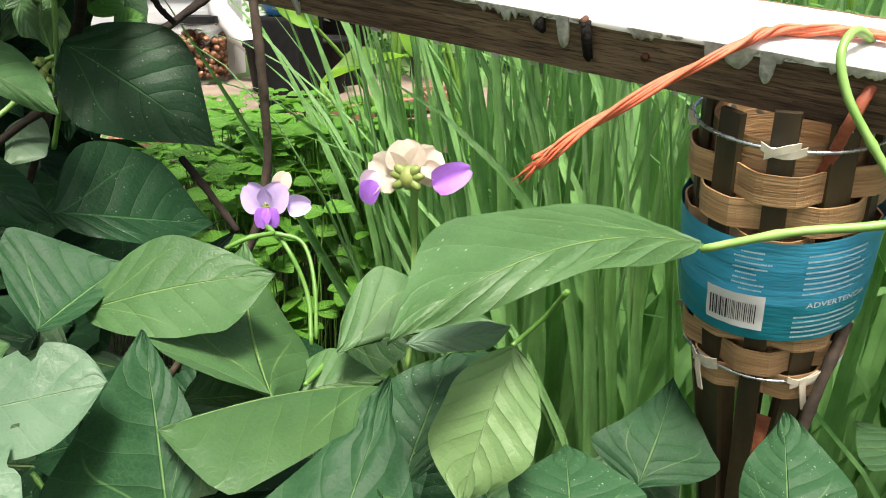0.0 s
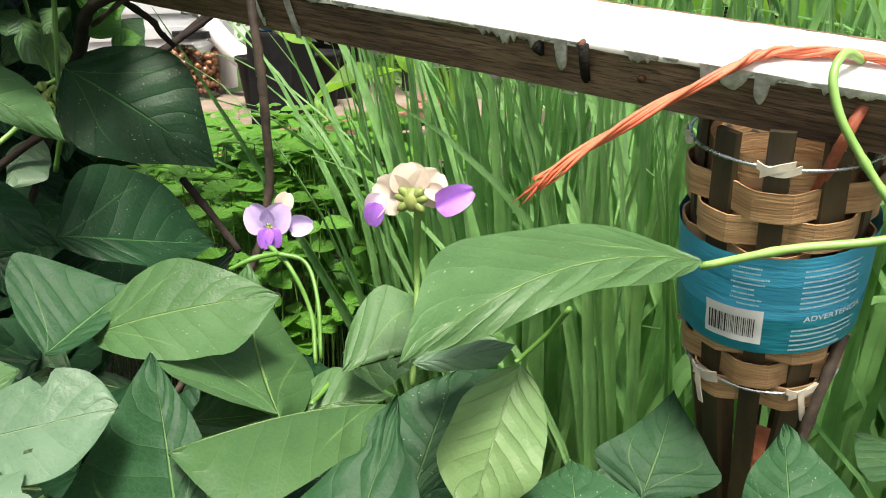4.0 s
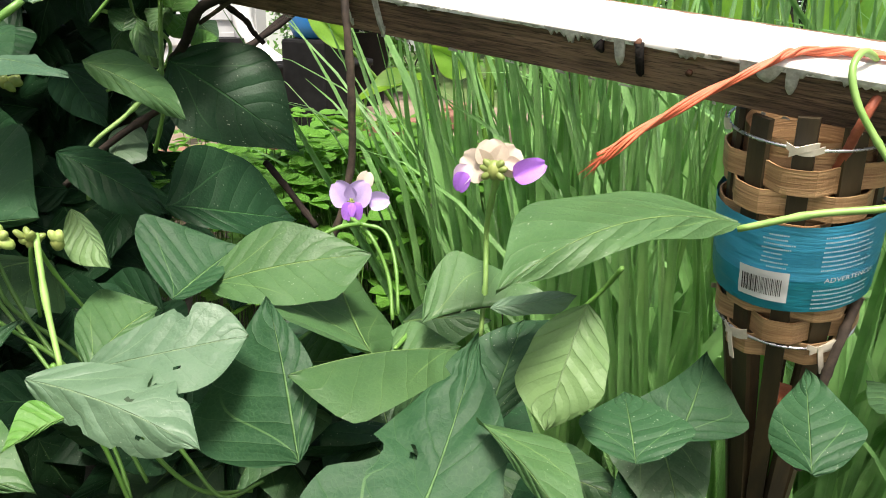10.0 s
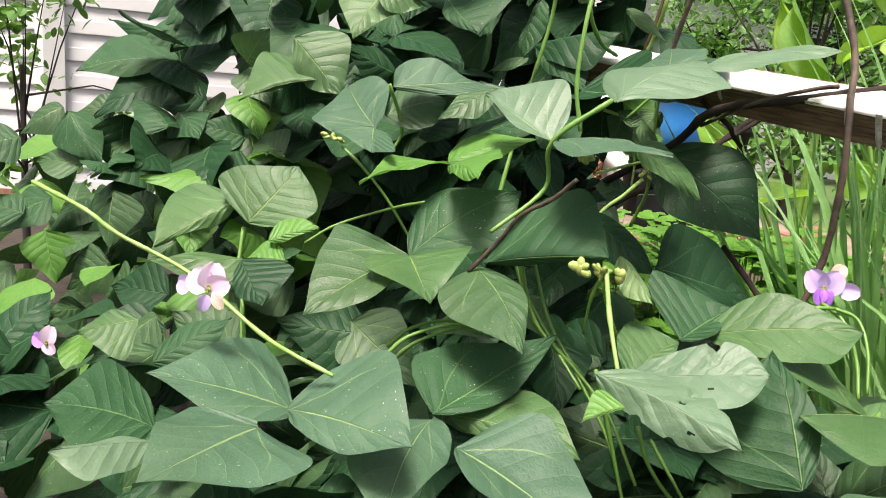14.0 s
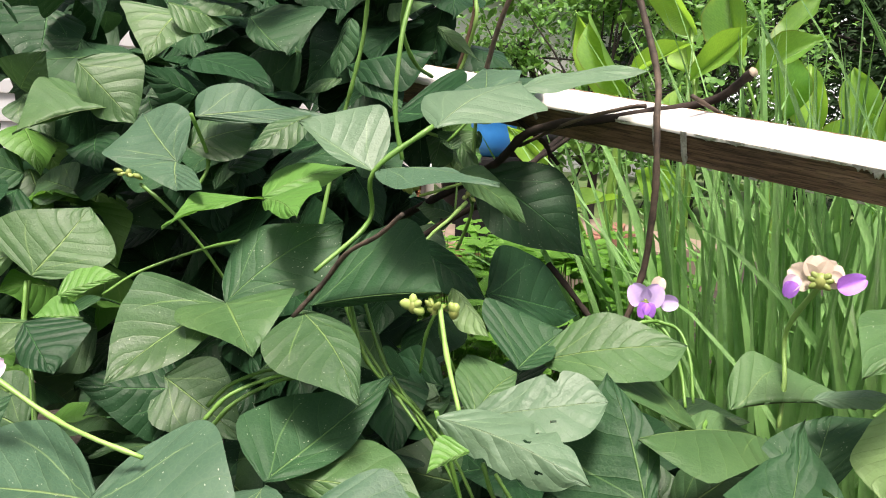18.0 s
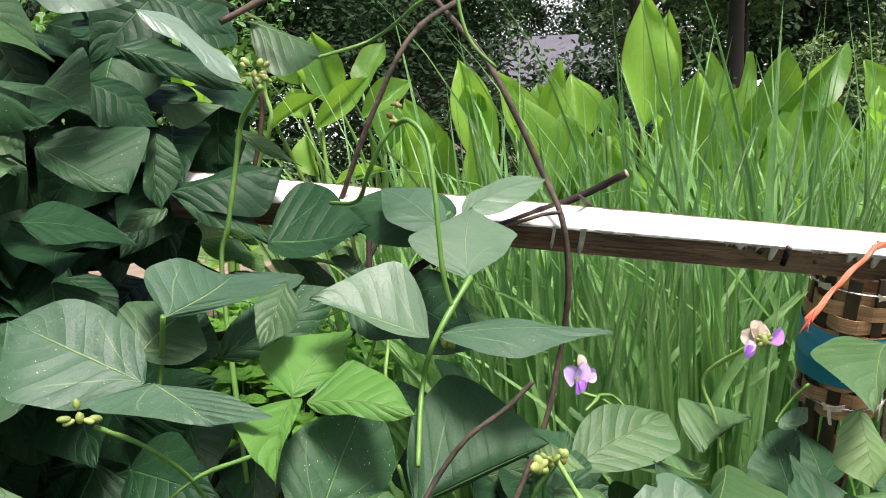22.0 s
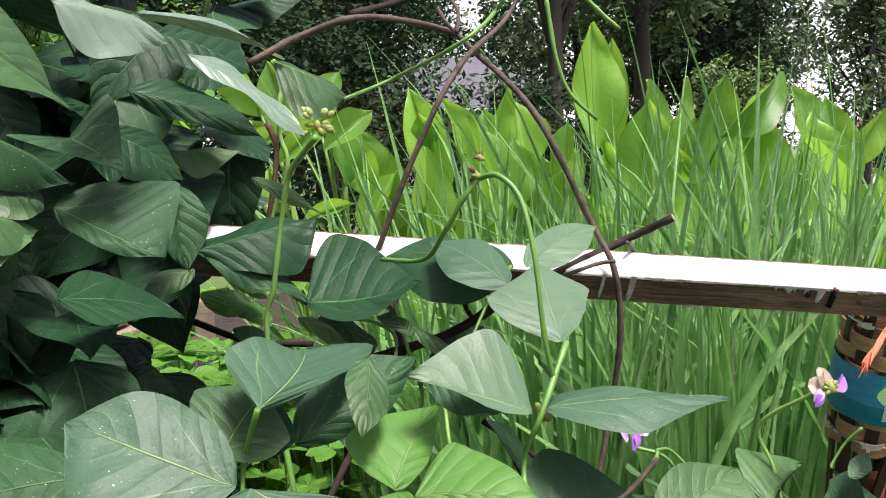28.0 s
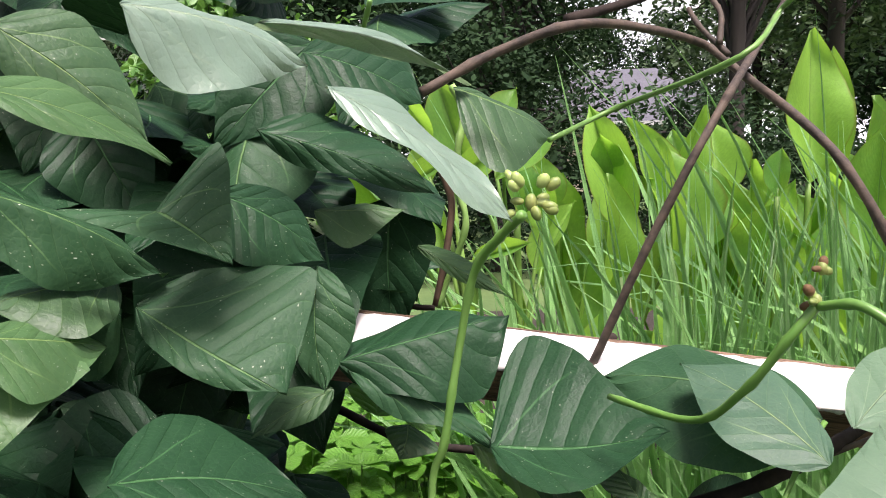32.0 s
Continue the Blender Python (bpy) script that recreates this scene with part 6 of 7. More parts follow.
    bmesh.ops.create_cone(bm, cap_ends=True, segments=24, radius1=0.088, radius2=0.084, depth=0.03, matrix=Matrix.Translation((j.x, j.y, j.z + 0.277)))
    part("lid", bm, BLACK, jar)
    rng = random.Random(9)
    bm = bmesh.new()
    for _ in range(170):
        a, q, z = rng.uniform(0, 6.28), 0.098 * math.sqrt(rng.random()), rng.uniform(0.02, 0.2)
        if rng.random() < 0.75:
            q = 0.098
        bmesh.ops.create_icosphere(bm, subdivisions=1, radius=rng.uniform(0.014, 0.019), matrix=Matrix.Translation((j.x + q * math.cos(a), j.y + q * math.sin(a), j.z + z)))
    part("nuts", bm, NUT, jar, "heap of round brown nuts", True)["kind"] = "stuff"
    # patio of worn bricks
    pm = Matrix.Translation((e + nrm * 0.75 - d * 0.5)) @ Matrix.Rotation(math.atan2(d.y, d.x), 4, "Z")
    bm = bmesh.new()
    box(bm, 0, 0, 0.1, 2.6, 1.4, 0.22, 0.01)
    slab = part("patio", bm, SANDY, None)
    slab.matrix_basis = pm
    tagged(slab, "sandy worn paving under the house wall", "patio", kind="structure")
    bm = bmesh.new()
    box(bm, 0, 0, 0, 0.2, 0.095, 0.06, 0.006)
    brick = part("brick", bm, FOUNDATION, slab)
    brick.matrix_basis = pm @ pose(-0.05, -0.62, 0.236, 0, 0, 4)
    for k in range(7):
        b2 = put("brick", brick.data, slab)
        b2.matrix_basis = pm @ pose(-0.05 + 0.23 * (k - 3) + rng.uniform(-0.01, 0.01), -0.62 + rng.uniform(-0.02, 0.02), 0.236 + 0.003 * k, 0, 0, rng.uniform(-6, 6)) if k != 3 else pm @ pose(0.9, -0.35, 0.236, 0, 0, 40)


SHINGLE = plain("grey_shingles", (0.085, 0.085, 0.105), (0.125, 0.125, 0.15), 8, 0.85, 0.5, 0.02)
CLEAR = plain("clear_plastic", (0.9, 0.9, 0.9), (0.95, 0.95, 0.95), 3, 0.15, 0)
CLEAR.node_tree.nodes["Principled BSDF"].inputs["Transmission Weight"].default_value = 1.0
CLEAR.node_tree.nodes["Principled BSDF"].inputs["IOR"].default_value = 1.1
NUT = plain("brown_nut", (0.07, 0.025, 0.012), (0.26, 0.11, 0.045), 30, 0.5, 0.3, 0.002)
SANDY = plain("sandy_paving", (0.15, 0.11, 0.08), (0.26, 0.205, 0.16), 9, 0.9, 0.5, 0.01)
build_house()


def build_tub():
    BLUE = plain("blue_plastic", (0.02, 0.17, 0.5), (0.035, 0.24, 0.62), 10, 0.35, 0.1, 0.002)
    x, y, z0 = -1.60, 2.62, 0.43
    tub = thing("blue_tub", "round blue plastic tub with a dark rim", "tub", at=(x, y, z0))
    prof = [(0.055, 0.0), (0.08, 0.006), (0.098, 0.045), (0.104, 0.1), (0.101, 0.17), (0.107, 0.18), (0.109, 0.195), (0.098, 0.195), (0.08, 0.02)]
    v, f = [], []
    for rr, z in prof:
        for k in range(28):
            a = 2 * math.pi * k / 28
            v.append((x + rr * math.cos(a), y + rr * math.sin(a), z0 + 0.14 + z))
    for i in range(len(prof) - 1):
        for k in range(28):
            f.append((i * 28 + k, i * 28 + (k + 1) % 28, i * 28 + 28 + (k + 1) % 28, i * 28 + 28 + k))
    put("tub_wall", mesh_of("tub_wall", v, f, BLUE), tub)
    bm = bmesh.new()
    box(bm, x, y, 0.39, 0.19, 0.19, 0.36, 0.012)
    part("crate", bm, BLACK, tub, "low dark crate under the tub")
    for k, (px, py, r0, h) in enumerate(((-1.93, 3.02, 0.12, 0.22), (-1.74, 3.12, 0.12, 0.24), (-1.86, 3.42, 0.2, 0.45))):
        pot = thing("nursery_pot", "black plastic nursery pot standing on the patio", "flower pot", "nursery pots", at=(px, py, 0.212))
        v, f = [], []
        prof = [(r0 * 0.78, 0), (r0, h * 0.9), (r0 * 1.08, h * 0.9), (r0 * 1.08, h), (r0 * 0.95, h), (r0 * 0.93, h * 0.85), (0.01, h * 0.85)]
        for rr, z in prof:
            for q in range(20):
                a = 2 * math.pi * q / 20
                v.append((px + rr * math.cos(a), py + rr * math.sin(a), 0.212 + z))
        for i in range(len(prof) - 1):
            for q in range(20):
                f.append((i * 20 + q, i * 20 + (q + 1) % 20, i * 20 + 20 + (q + 1) % 20, i * 20 + 20 + q))
        put("pot_wall", mesh_of("pot_wall", v, f, BLACK), pot)


build_tub()


# ---- low clover-like groundcover ----
def small_leaf_mesh(name, specs, mat):
    """Many small ovate leaves in one mesh: base, direction, normal, length, width."""
    verts, faces, uvs = [], [], []
    prof = ((0.0, 0.06), (0.25, 0.42), (0.55, 0.5), (0.85, 0.34), (1.0, 0.05))
    for b, d, nrm, ln, w in specs:
        d = np.array(d) / np.linalg.norm(d)
        s = np.cross(d, nrm)
        s = s / (np.linalg.norm(s) + 1e-9)
        up = np.cross(s, d)
        o = len(verts)
        for u, hw in prof:
            c = np.array(b) + d * ln * u - up * 0.12 * ln * u * u
            verts += [c - s * hw * w + up * hw * w * 0.25, c, c + s * hw * w + up * hw * w * 0.25]
            uvs += [(u, 0.0), (u, 0.5), (u, 1.0)]
        for i in range(4):
            for j in range(2):
                a = o + i * 3 + j
                faces.append((a, a + 1, a + 4, a + 3))
    return mesh_of(name, verts, faces, mat, uvs)


def groundcover(cx, cy, rx, ry, z0, z1, n, seed):
    r = random.Random(seed)
    plant = thing("groundcover_patch", "low bright green clover-like groundcover", "groundcover", "groundcover patches", at=(cx, cy, 0))
    specs, stalks = [], []
    for _ in range(n):
        a, q = r.uniform(0, 6.28), math.sqrt(r.random())
        x, y, z = cx + rx * q * math.cos(a), cy + ry * q * math.sin(a), r.uniform(z0, z1)
        a0 = r.uniform(0, 6.28)
        tilt = Vector((r.uniform(-0.35, 0.35), r.uniform(-0.45, 0.15), 1)).normalized()
        for k in range(4):
            aa = a0 + (0, 0.9, 3.14, 4.04)[k]
            d = Vector((math.cos(aa), math.sin(aa), r.uniform(-0.1, 0.25)))
            specs.append(((x, y, z), tuple(d), tuple(tilt), r.uniform(0.036, 0.052), r.uniform(0.026, 0.036)))
        stalks.append(((x + r.uniform(-0.05, 0.05), y + r.uniform(-0.05, 0.05), 0.0), (x, y, z)))
    put("foliage", small_leaf_mesh("foliage", specs, CLOVER), plant)["kind"] = "stuff"
    vv, ff = [], []
    for a, b in stalks:
        m = ((a[0] + b[0]) / 2 + 0.01, (a[1] + b[1]) / 2, b[2] * 0.6)
        v, f = tube([a, m, b], 0.0012, 4, cap=False)
        o = len(vv)
        vv += v
        ff += [tuple(i + o for i in q) for q in f]
    put("stalk_tangle", mesh_of("stalk_tangle", vv, ff, STEM["green"]), plant)["kind"] = "stuff"


groundcover(-0.78, 1.15, 0.35, 0.30, 0.22, 0.46, 200, 70)
groundcover(-0.68, 1.28, 0.24, 0.22, 0.36, 0.5, 150, 74)
groundcover(-1.05, 1.55, 0.45, 0.35, 0.2, 0.42, 220, 71)
groundcover(-0.45, 1.5, 0.3, 0.3, 0.12, 0.36, 120, 72)
groundcover(-1.5, 2.2, 0.4, 0.35, 0.1, 0.32, 130, 73)


# ---- shrubs, trees ----
def crown_specs(rng, c, rx, ry, rz, n, ln):
    """Leaves in uneven clumps on and inside an ellipsoid."""
    specs = []
    clumps = []
    for _ in range(max(8, n // 60)):
        a, b = rng.uniform(0, 6.28), rng.uniform(-1.2, 1.5)
        q = rng.uniform(0.45, 1.0)
        clumps.append((c[0] + rx * q * math.cos(a) * math.cos(b), c[1] + ry * q * math.sin(a) * math.cos(b), c[2] + rz * q * math.sin(b), rng.uniform(0.14, 0.30)))
    for _ in range(n):
        k = rng.choice(clumps)
        g = [rng.gauss(0, 0.5) for _ in range(3)]
        p = (k[0] + rx * k[3] * g[0], k[1] + ry * k[3] * g[1], k[2] + rz * k[3] * g[2] * 0.8)
        d = (rng.uniform(-1, 1), rng.uniform(-1, 1), rng.uniform(-0.9, 0.4))
        nr = (rng.uniform(-0.7, 0.7), rng.uniform(-0.9, 0.4), 1)
        s = rng.uniform(0.6, 1.3) * ln
        specs.append((p, d, nr, s, s * 0.55))
    return specs, clumps


def leaf_cloud(name, specs, mat):
    """Cheap leaves for far crowns: one bent diamond each."""
    verts, faces = [], []
    for b, d, nrm, ln, w in specs:
        d = np.array(d) / (np.linalg.norm(d) + 1e-9)
        s = np.cross(d, nrm)
        s = s / (np.linalg.norm(s) + 1e-9)
        b = np.array(b)
        o = len(verts)
        verts += [b, b + d * ln * 0.5 - s * w * 0.5, b + d * ln, b + d * ln * 0.5 + s * w * 0.5]
        faces += [(o, o + 1, o + 2), (o, o + 2, o + 3)]
    return mesh_of(name, verts, faces, mat, smooth=False)


def tree(name, label, x, y, trunk_h, trunk_r, c, rx, ry, rz, n, ln, mat, seed, fine=False):
    rng = random.Random(seed)
    z = ground_height(x, y)
    t = thing(name, label, "tree" if "tree" in name else "shrub", at=(x, y, z))
    lean = rng.uniform(-0.3, 0.3) * trunk_r
    rod("trunk", [(x, y, z - 0.05), (x + lean, y, z + trunk_h * 0.4), (x - lean, y, z + trunk_h * 0.8), (x, y, z + trunk_h)], trunk_r, trunk_r * 0.45, TRUNK, t, 12, 0.08, seed)
    specs, clumps = crown_specs(rng, c, rx, ry, rz, n, ln)
    vv, ff = [], []
    for k in clumps[:40]:
        zz = z + trunk_h * rng.uniform(0.45, 1.0)
        mid = ((x + k[0]) / 2, (y + k[1]) / 2, (zz + k[2]) / 2 + 0.1 * rz * rng.uniform(0, 1))
        v, f = tube([(x, y, zz), mid, k[:3]], [trunk_r * 0.3, trunk_r * 0.18, trunk_r * 0.06], 5, cap=False)
        o = len(vv)
        vv += v
        ff += [tuple(i + o for i in q) for q in f]
    put("limb_work", mesh_of("limb_work", vv, ff, TRUNK), t)["kind"] = "stuff"
    me = small_leaf_mesh("crown", specs, mat) if fine else leaf_cloud("crown", specs, mat)
    put("crown", me, t)


tree("shrub", "leafy green shrub behind the rail", -1.55, 3.75, 0.9, 0.03, (-1.55, 3.75, 0.95), 0.75, 0.6, 0.75, 1500, 0.075, SHRUB, 80, True)
tree("rose_shrub", "thin small-leaved shrub against the siding", -2.35, 0.42, 0.7, 0.012, (-2.3, 0.4, 0.62), 0.42, 0.4, 0.48, 900, 0.034, SHRUB, 81, True)
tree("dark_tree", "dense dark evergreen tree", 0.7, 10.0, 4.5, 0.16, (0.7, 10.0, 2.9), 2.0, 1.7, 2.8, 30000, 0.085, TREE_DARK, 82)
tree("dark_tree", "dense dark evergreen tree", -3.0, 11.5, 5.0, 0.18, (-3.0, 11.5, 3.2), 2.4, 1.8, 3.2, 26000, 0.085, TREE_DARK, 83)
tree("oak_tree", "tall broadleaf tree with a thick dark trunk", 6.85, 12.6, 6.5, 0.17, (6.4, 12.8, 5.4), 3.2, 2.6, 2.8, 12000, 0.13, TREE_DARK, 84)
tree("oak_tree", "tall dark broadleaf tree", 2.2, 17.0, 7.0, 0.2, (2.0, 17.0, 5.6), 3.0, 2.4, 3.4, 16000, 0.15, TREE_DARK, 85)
tree("oak_tree", "tall dark broadleaf tree", 12.5, 22.0, 8.0, 0.22, (12.5, 22.5, 6.8), 3.6, 3.0, 3.4, 8000, 0.28, TREE_MID, 86)
tree("maple_tree", "rounded light green tree across the lawn", 12.9, 18.2, 2.6, 0.1, (12.9, 18.2, 1.5), 1.6, 1.4, 1.25, 3500, 0.16, TREE_LIGHT, 87)
tree("maple_tree", "green tree at the lawn's far side", 13.2, 13.8, 3.6, 0.12, (13.2, 13.8, 2.2), 1.3, 1.2, 1.9, 4000, 0.15, TREE_MID, 88)
tree("oak_tree", "tall tree in the far woods", 22.0, 33.0, 9.0, 0.25, (22, 33, 7.0), 4.5, 3.5, 5.0, 6000, 0.36, TREE_MID, 89)
tree("oak_tree", "tall tree in the far woods", 30.0, 30.0, 9.0, 0.25, (30, 30, 6.0), 4.0, 3.5, 4.6, 5000, 0.36, TREE_MID, 90)
tree("oak_tree", "tall tree in the far woods", 4.0, 46.0, 12.0, 0.3, (4, 46, 8.0), 4.5, 4.0, 7.5, 6000, 0.5, TREE_MID, 91)
tree("oak_tree", "tall tree in the far woods", 27.0, 52.0, 12.0, 0.3, (27, 52, 8.0), 7.0, 4.0, 7.0, 6000, 0.5, TREE_MID, 92)
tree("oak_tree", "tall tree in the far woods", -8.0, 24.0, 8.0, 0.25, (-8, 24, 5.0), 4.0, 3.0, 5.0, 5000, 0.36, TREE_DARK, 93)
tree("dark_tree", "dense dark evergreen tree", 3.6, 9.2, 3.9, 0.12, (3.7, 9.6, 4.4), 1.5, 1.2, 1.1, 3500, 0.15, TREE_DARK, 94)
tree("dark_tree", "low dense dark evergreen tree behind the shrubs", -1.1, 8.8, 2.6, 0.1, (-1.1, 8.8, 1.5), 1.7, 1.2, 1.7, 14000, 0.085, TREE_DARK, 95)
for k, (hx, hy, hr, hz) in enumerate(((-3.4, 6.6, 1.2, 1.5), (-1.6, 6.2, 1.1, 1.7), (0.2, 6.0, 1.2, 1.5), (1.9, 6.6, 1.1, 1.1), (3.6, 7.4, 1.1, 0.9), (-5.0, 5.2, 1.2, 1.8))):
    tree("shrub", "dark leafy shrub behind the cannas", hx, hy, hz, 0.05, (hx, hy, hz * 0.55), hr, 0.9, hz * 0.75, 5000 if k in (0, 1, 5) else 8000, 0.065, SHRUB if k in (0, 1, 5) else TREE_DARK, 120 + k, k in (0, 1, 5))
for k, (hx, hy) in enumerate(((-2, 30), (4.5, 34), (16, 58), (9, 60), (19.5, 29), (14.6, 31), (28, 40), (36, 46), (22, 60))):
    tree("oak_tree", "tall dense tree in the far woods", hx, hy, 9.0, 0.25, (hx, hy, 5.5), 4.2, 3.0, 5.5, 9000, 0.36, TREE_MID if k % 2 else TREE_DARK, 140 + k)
for k in range(8):
    hx, hy = 2.6 + 1.9 * k, 18.9 - 0.56 * k
    hz = ground_height(hx, hy)
    tree("shrub", "dark rounded shrub along the far edge of the lawn", hx, hy, 1.4, 0.06, (hx, hy, hz + 0.8), 1.25, 0.8, 0.75, 3000, 0.11, TREE_DARK if k % 3 else TREE_MID, 170 + k)


# ---- far houses and drive ----
BEIGE = plain("beige_wall", (0.45, 0.38, 0.31), (0.55, 0.48, 0.4), 2, 0.8, 0.1, 0.01)
BROWN_ROOF = plain("brown_shingles", (0.13, 0.09, 0.075), (0.22, 0.16, 0.13), 6, 0.9, 0.4, 0.02)


def far_house(x, y, yaw, w, d, wall_h, roof_h, wall_mat, roof_mat, label, garage=False):
    z = ground_height(x, y) - 0.1
    m = pose(x, y, z, 0, 0, yaw)
    house = thing("far_house", label, "house", at=(x, y, z))

    def add(name, bm, mat, label=""):
        ob = part(name, bm, mat, house, label)
        ob.matrix_basis = m
        return ob

    bm = bmesh.new()
    box(bm, 0, 0, wall_h / 2, w, d, wall_h)
    add("wall", bm, wall_mat)
    bm = bmesh.new()
    o = 0.45
    a = [bm.verts.new(p) for p in ((-w / 2 - o, -d / 2 - o, wall_h), (w / 2 + o, -d / 2 - o, wall_h), (w / 2 + o, d / 2 + o, wall_h), (-w / 2 - o, d / 2 + o, wall_h), (-w / 2 + d * 0.42, 0, wall_h + roof_h), (w / 2 - d * 0.42, 0, wall_h + roof_h))]
    for q in ((0, 1, 5, 4), (2, 3, 4, 5), (1, 2, 5), (3, 0, 4), (3, 2, 1, 0)):
        bm.faces.new([a[i] for i in q])
    roof = add("roof", bm, roof_mat)
    for sx, sy, lx, ly in ((0, -d / 2 - o, w + 2 * o, 0.05), (0, d / 2 + o, w + 2 * o, 0.05)):
        bm = bmesh.new()
        box(bm, sx, sy, wall_h - 0.08, lx, ly, 0.22)
        add("fascia", bm, TRIM)
    for k in (-0.3, 0.05, 0.33):
        bm = bmesh.new()
        box(bm, w * k, -d / 2 - 0.02, wall_h * 0.55, 1.0, 0.06, 1.2)
        add("window", bm, DARK_GLASS)
        bm = bmesh.new()
        box(bm, w * k, -d / 2 - 0.03, wall_h * 0.55 - 0.64, 1.2, 0.08, 0.08)
        add("window_sill", bm, TRIM)
    if garage:
        for k in (-0.12,):
            bm = bmesh.new()
            for i in range(4):
                box(bm, w * k, -d / 2 - 0.04, 0.3 + 0.53 * i, 4.6, 0.05, 0.51, 0.01)
            add("garage_door", bm, TRIM)


far_house(12.5, 42.5, -16.6, 10.5, 8.0, 4.0, 3.0, BEIGE, SHINGLE, "distant house with a grey shingled hip roof")
far_house(40.0, 34.5, -45.0, 12.0, 8.0, 2.45, 2.0, BEIGE, BROWN_ROOF, "distant low house with a garage", True)
far_house(-8.6, 15.5, 28.0, 7.0, 6.0, 3.6, 2.2, SIDING, SHINGLE, "white neighbouring house beyond the shrubs")


def build_drive():
    v, f = [], []
    a, b = Vector((12.5, 11.0, 0)), Vector((37.0, 32.0, 0))
    s = Vector((0.65, -0.76, 0))
    for i in range(21):
        p = a.lerp(b, i / 20)
        for k in (-2.2, 2.2):
            q = p + s * k
            v.append((q.x, q.y, ground_height(q.x, q.y) + 0.03))
    for i in range(20):
        f.append((2 * i, 2 * i + 1, 2 * i + 3, 2 * i + 2))
    tagged(put("drive", mesh_of("drive", v, f, PAVE)), "pale concrete drive crossing the lawn", "drive", kind="structure")


build_drive()


def build_backdrop():
    """Bright overcast sky far behind the woods."""
    m, nt, bs = nodes_of("overcast_cloud")
    n = Net(nt)
    em = n.add("ShaderNodeEmission")
    n.put(em.inputs[0], n.mix(n.ramp(n.noise(0.02, 3, 0.5, n.coords()), 0.35, 0.65), (0.82, 0.86, 0.92, 1), (0.97, 0.98, 1.0, 1)))
    em.inputs[1].default_value = 1.0
    nt.links.new(em.outputs[0], nt.nodes["Material Output"].inputs[0])
    v, f = [], []
    for i in range(25):
        a = radians(20 + 140 * i / 24)
        for z in (-3.0, 55.0):
            v.append((130 * math.cos(a), 130 * math.sin(a), z))
    for i in range(24):
        f.append((2 * i, 2 * i + 2, 2 * i + 3, 2 * i + 1))
    tagged(put("cloud_backdrop", mesh_of("cloud_backdrop", v, f, m)), "bright overcast sky beyond the far trees", "sky", kind="structure")


build_backdrop()


# ---- flowers, buds and pods of the vine ----
LILAC = plain("lilac_petal", (0.50, 0.36, 0.72), (0.64, 0.50, 0.82), 30, 0.5, 0.2, 0.001, translucent=0.3)
PURPLE = plain("purple_petal", (0.34, 0.12, 0.62), (0.46, 0.2, 0.74), 40, 0.45, 0.2, 0.001, translucent=0.25)
CREAM = plain("cream_petal", (0.52, 0.43, 0.36), (0.66, 0.56, 0.46), 40, 0.5, 0.2, 0.001, translucent=0.3)
PINK = plain("pale_pink_petal", (0.70, 0.52, 0.70), (0.78, 0.62, 0.76), 30, 0.5, 0.2, 0.001, translucent=0.3)
CALYX = plain("calyx_green", (0.13, 0.20, 0.04), (0.28, 0.31, 0.09), 60, 0.5, 0.3, 0.001)
BUD = plain("bud_green", (0.24, 0.34, 0.08), (0.38, 0.46, 0.15), 60, 0.5, 0.3, 0.001)
DRY = plain("dry_petal", (0.07, 0.032, 0.015), (0.24, 0.14, 0.05), 80, 0.8, 0.4, 0.001)


def petal_mesh(seed, mat, cup=0.5):
    r = random.Random(seed)
    n = 8
    verts, faces = [], []
    for i in range(n + 1):
        u = i / n
        s = math.sin(math.pi * min(1.0, u ** 0.75 * 0.97 + 0.02)) ** 0.38
        for j in range(n + 1):
            v = -1 + 2 * j / n
            notch = 0.05 * (1 - abs(v)) * u ** 4
            verts.append((0.5 * s * v, u - notch, cup * ((0.5 * s * v) ** 2 * 1.6 - 0.35 * u * u) + 0.02 * math.sin(v * 6 + seed)))
    for i in range(n):
        for j in range(n):
            a = i * (n + 1) + j
            faces.append((a, a + 1, a + n + 2, a + n + 1))
    return mesh_of("petal", verts, faces, mat)


def blob_mesh(name, mat, seed, sx, sy, sz):
    bm = bmesh.new()
    bmesh.ops.create_icosphere(bm, subdivisions=2, radius=1.0)
    r = random.Random(seed)
    for v in bm.verts:
        v.co *= 1 + 0.12 * noise.noise(v.co * 2 + Vector((seed, 0, 0)))
        v.co = Vector((v.co.x * sx, v.co.y * sy, v.co.z * sz))
    me = bpy.data.meshes.new(name)
    bm.to_mesh(me)
    bm.free()
    me.materials.append(mat)
    me.polygons.foreach_set("use_smooth", [True] * len(me.polygons))
    return me


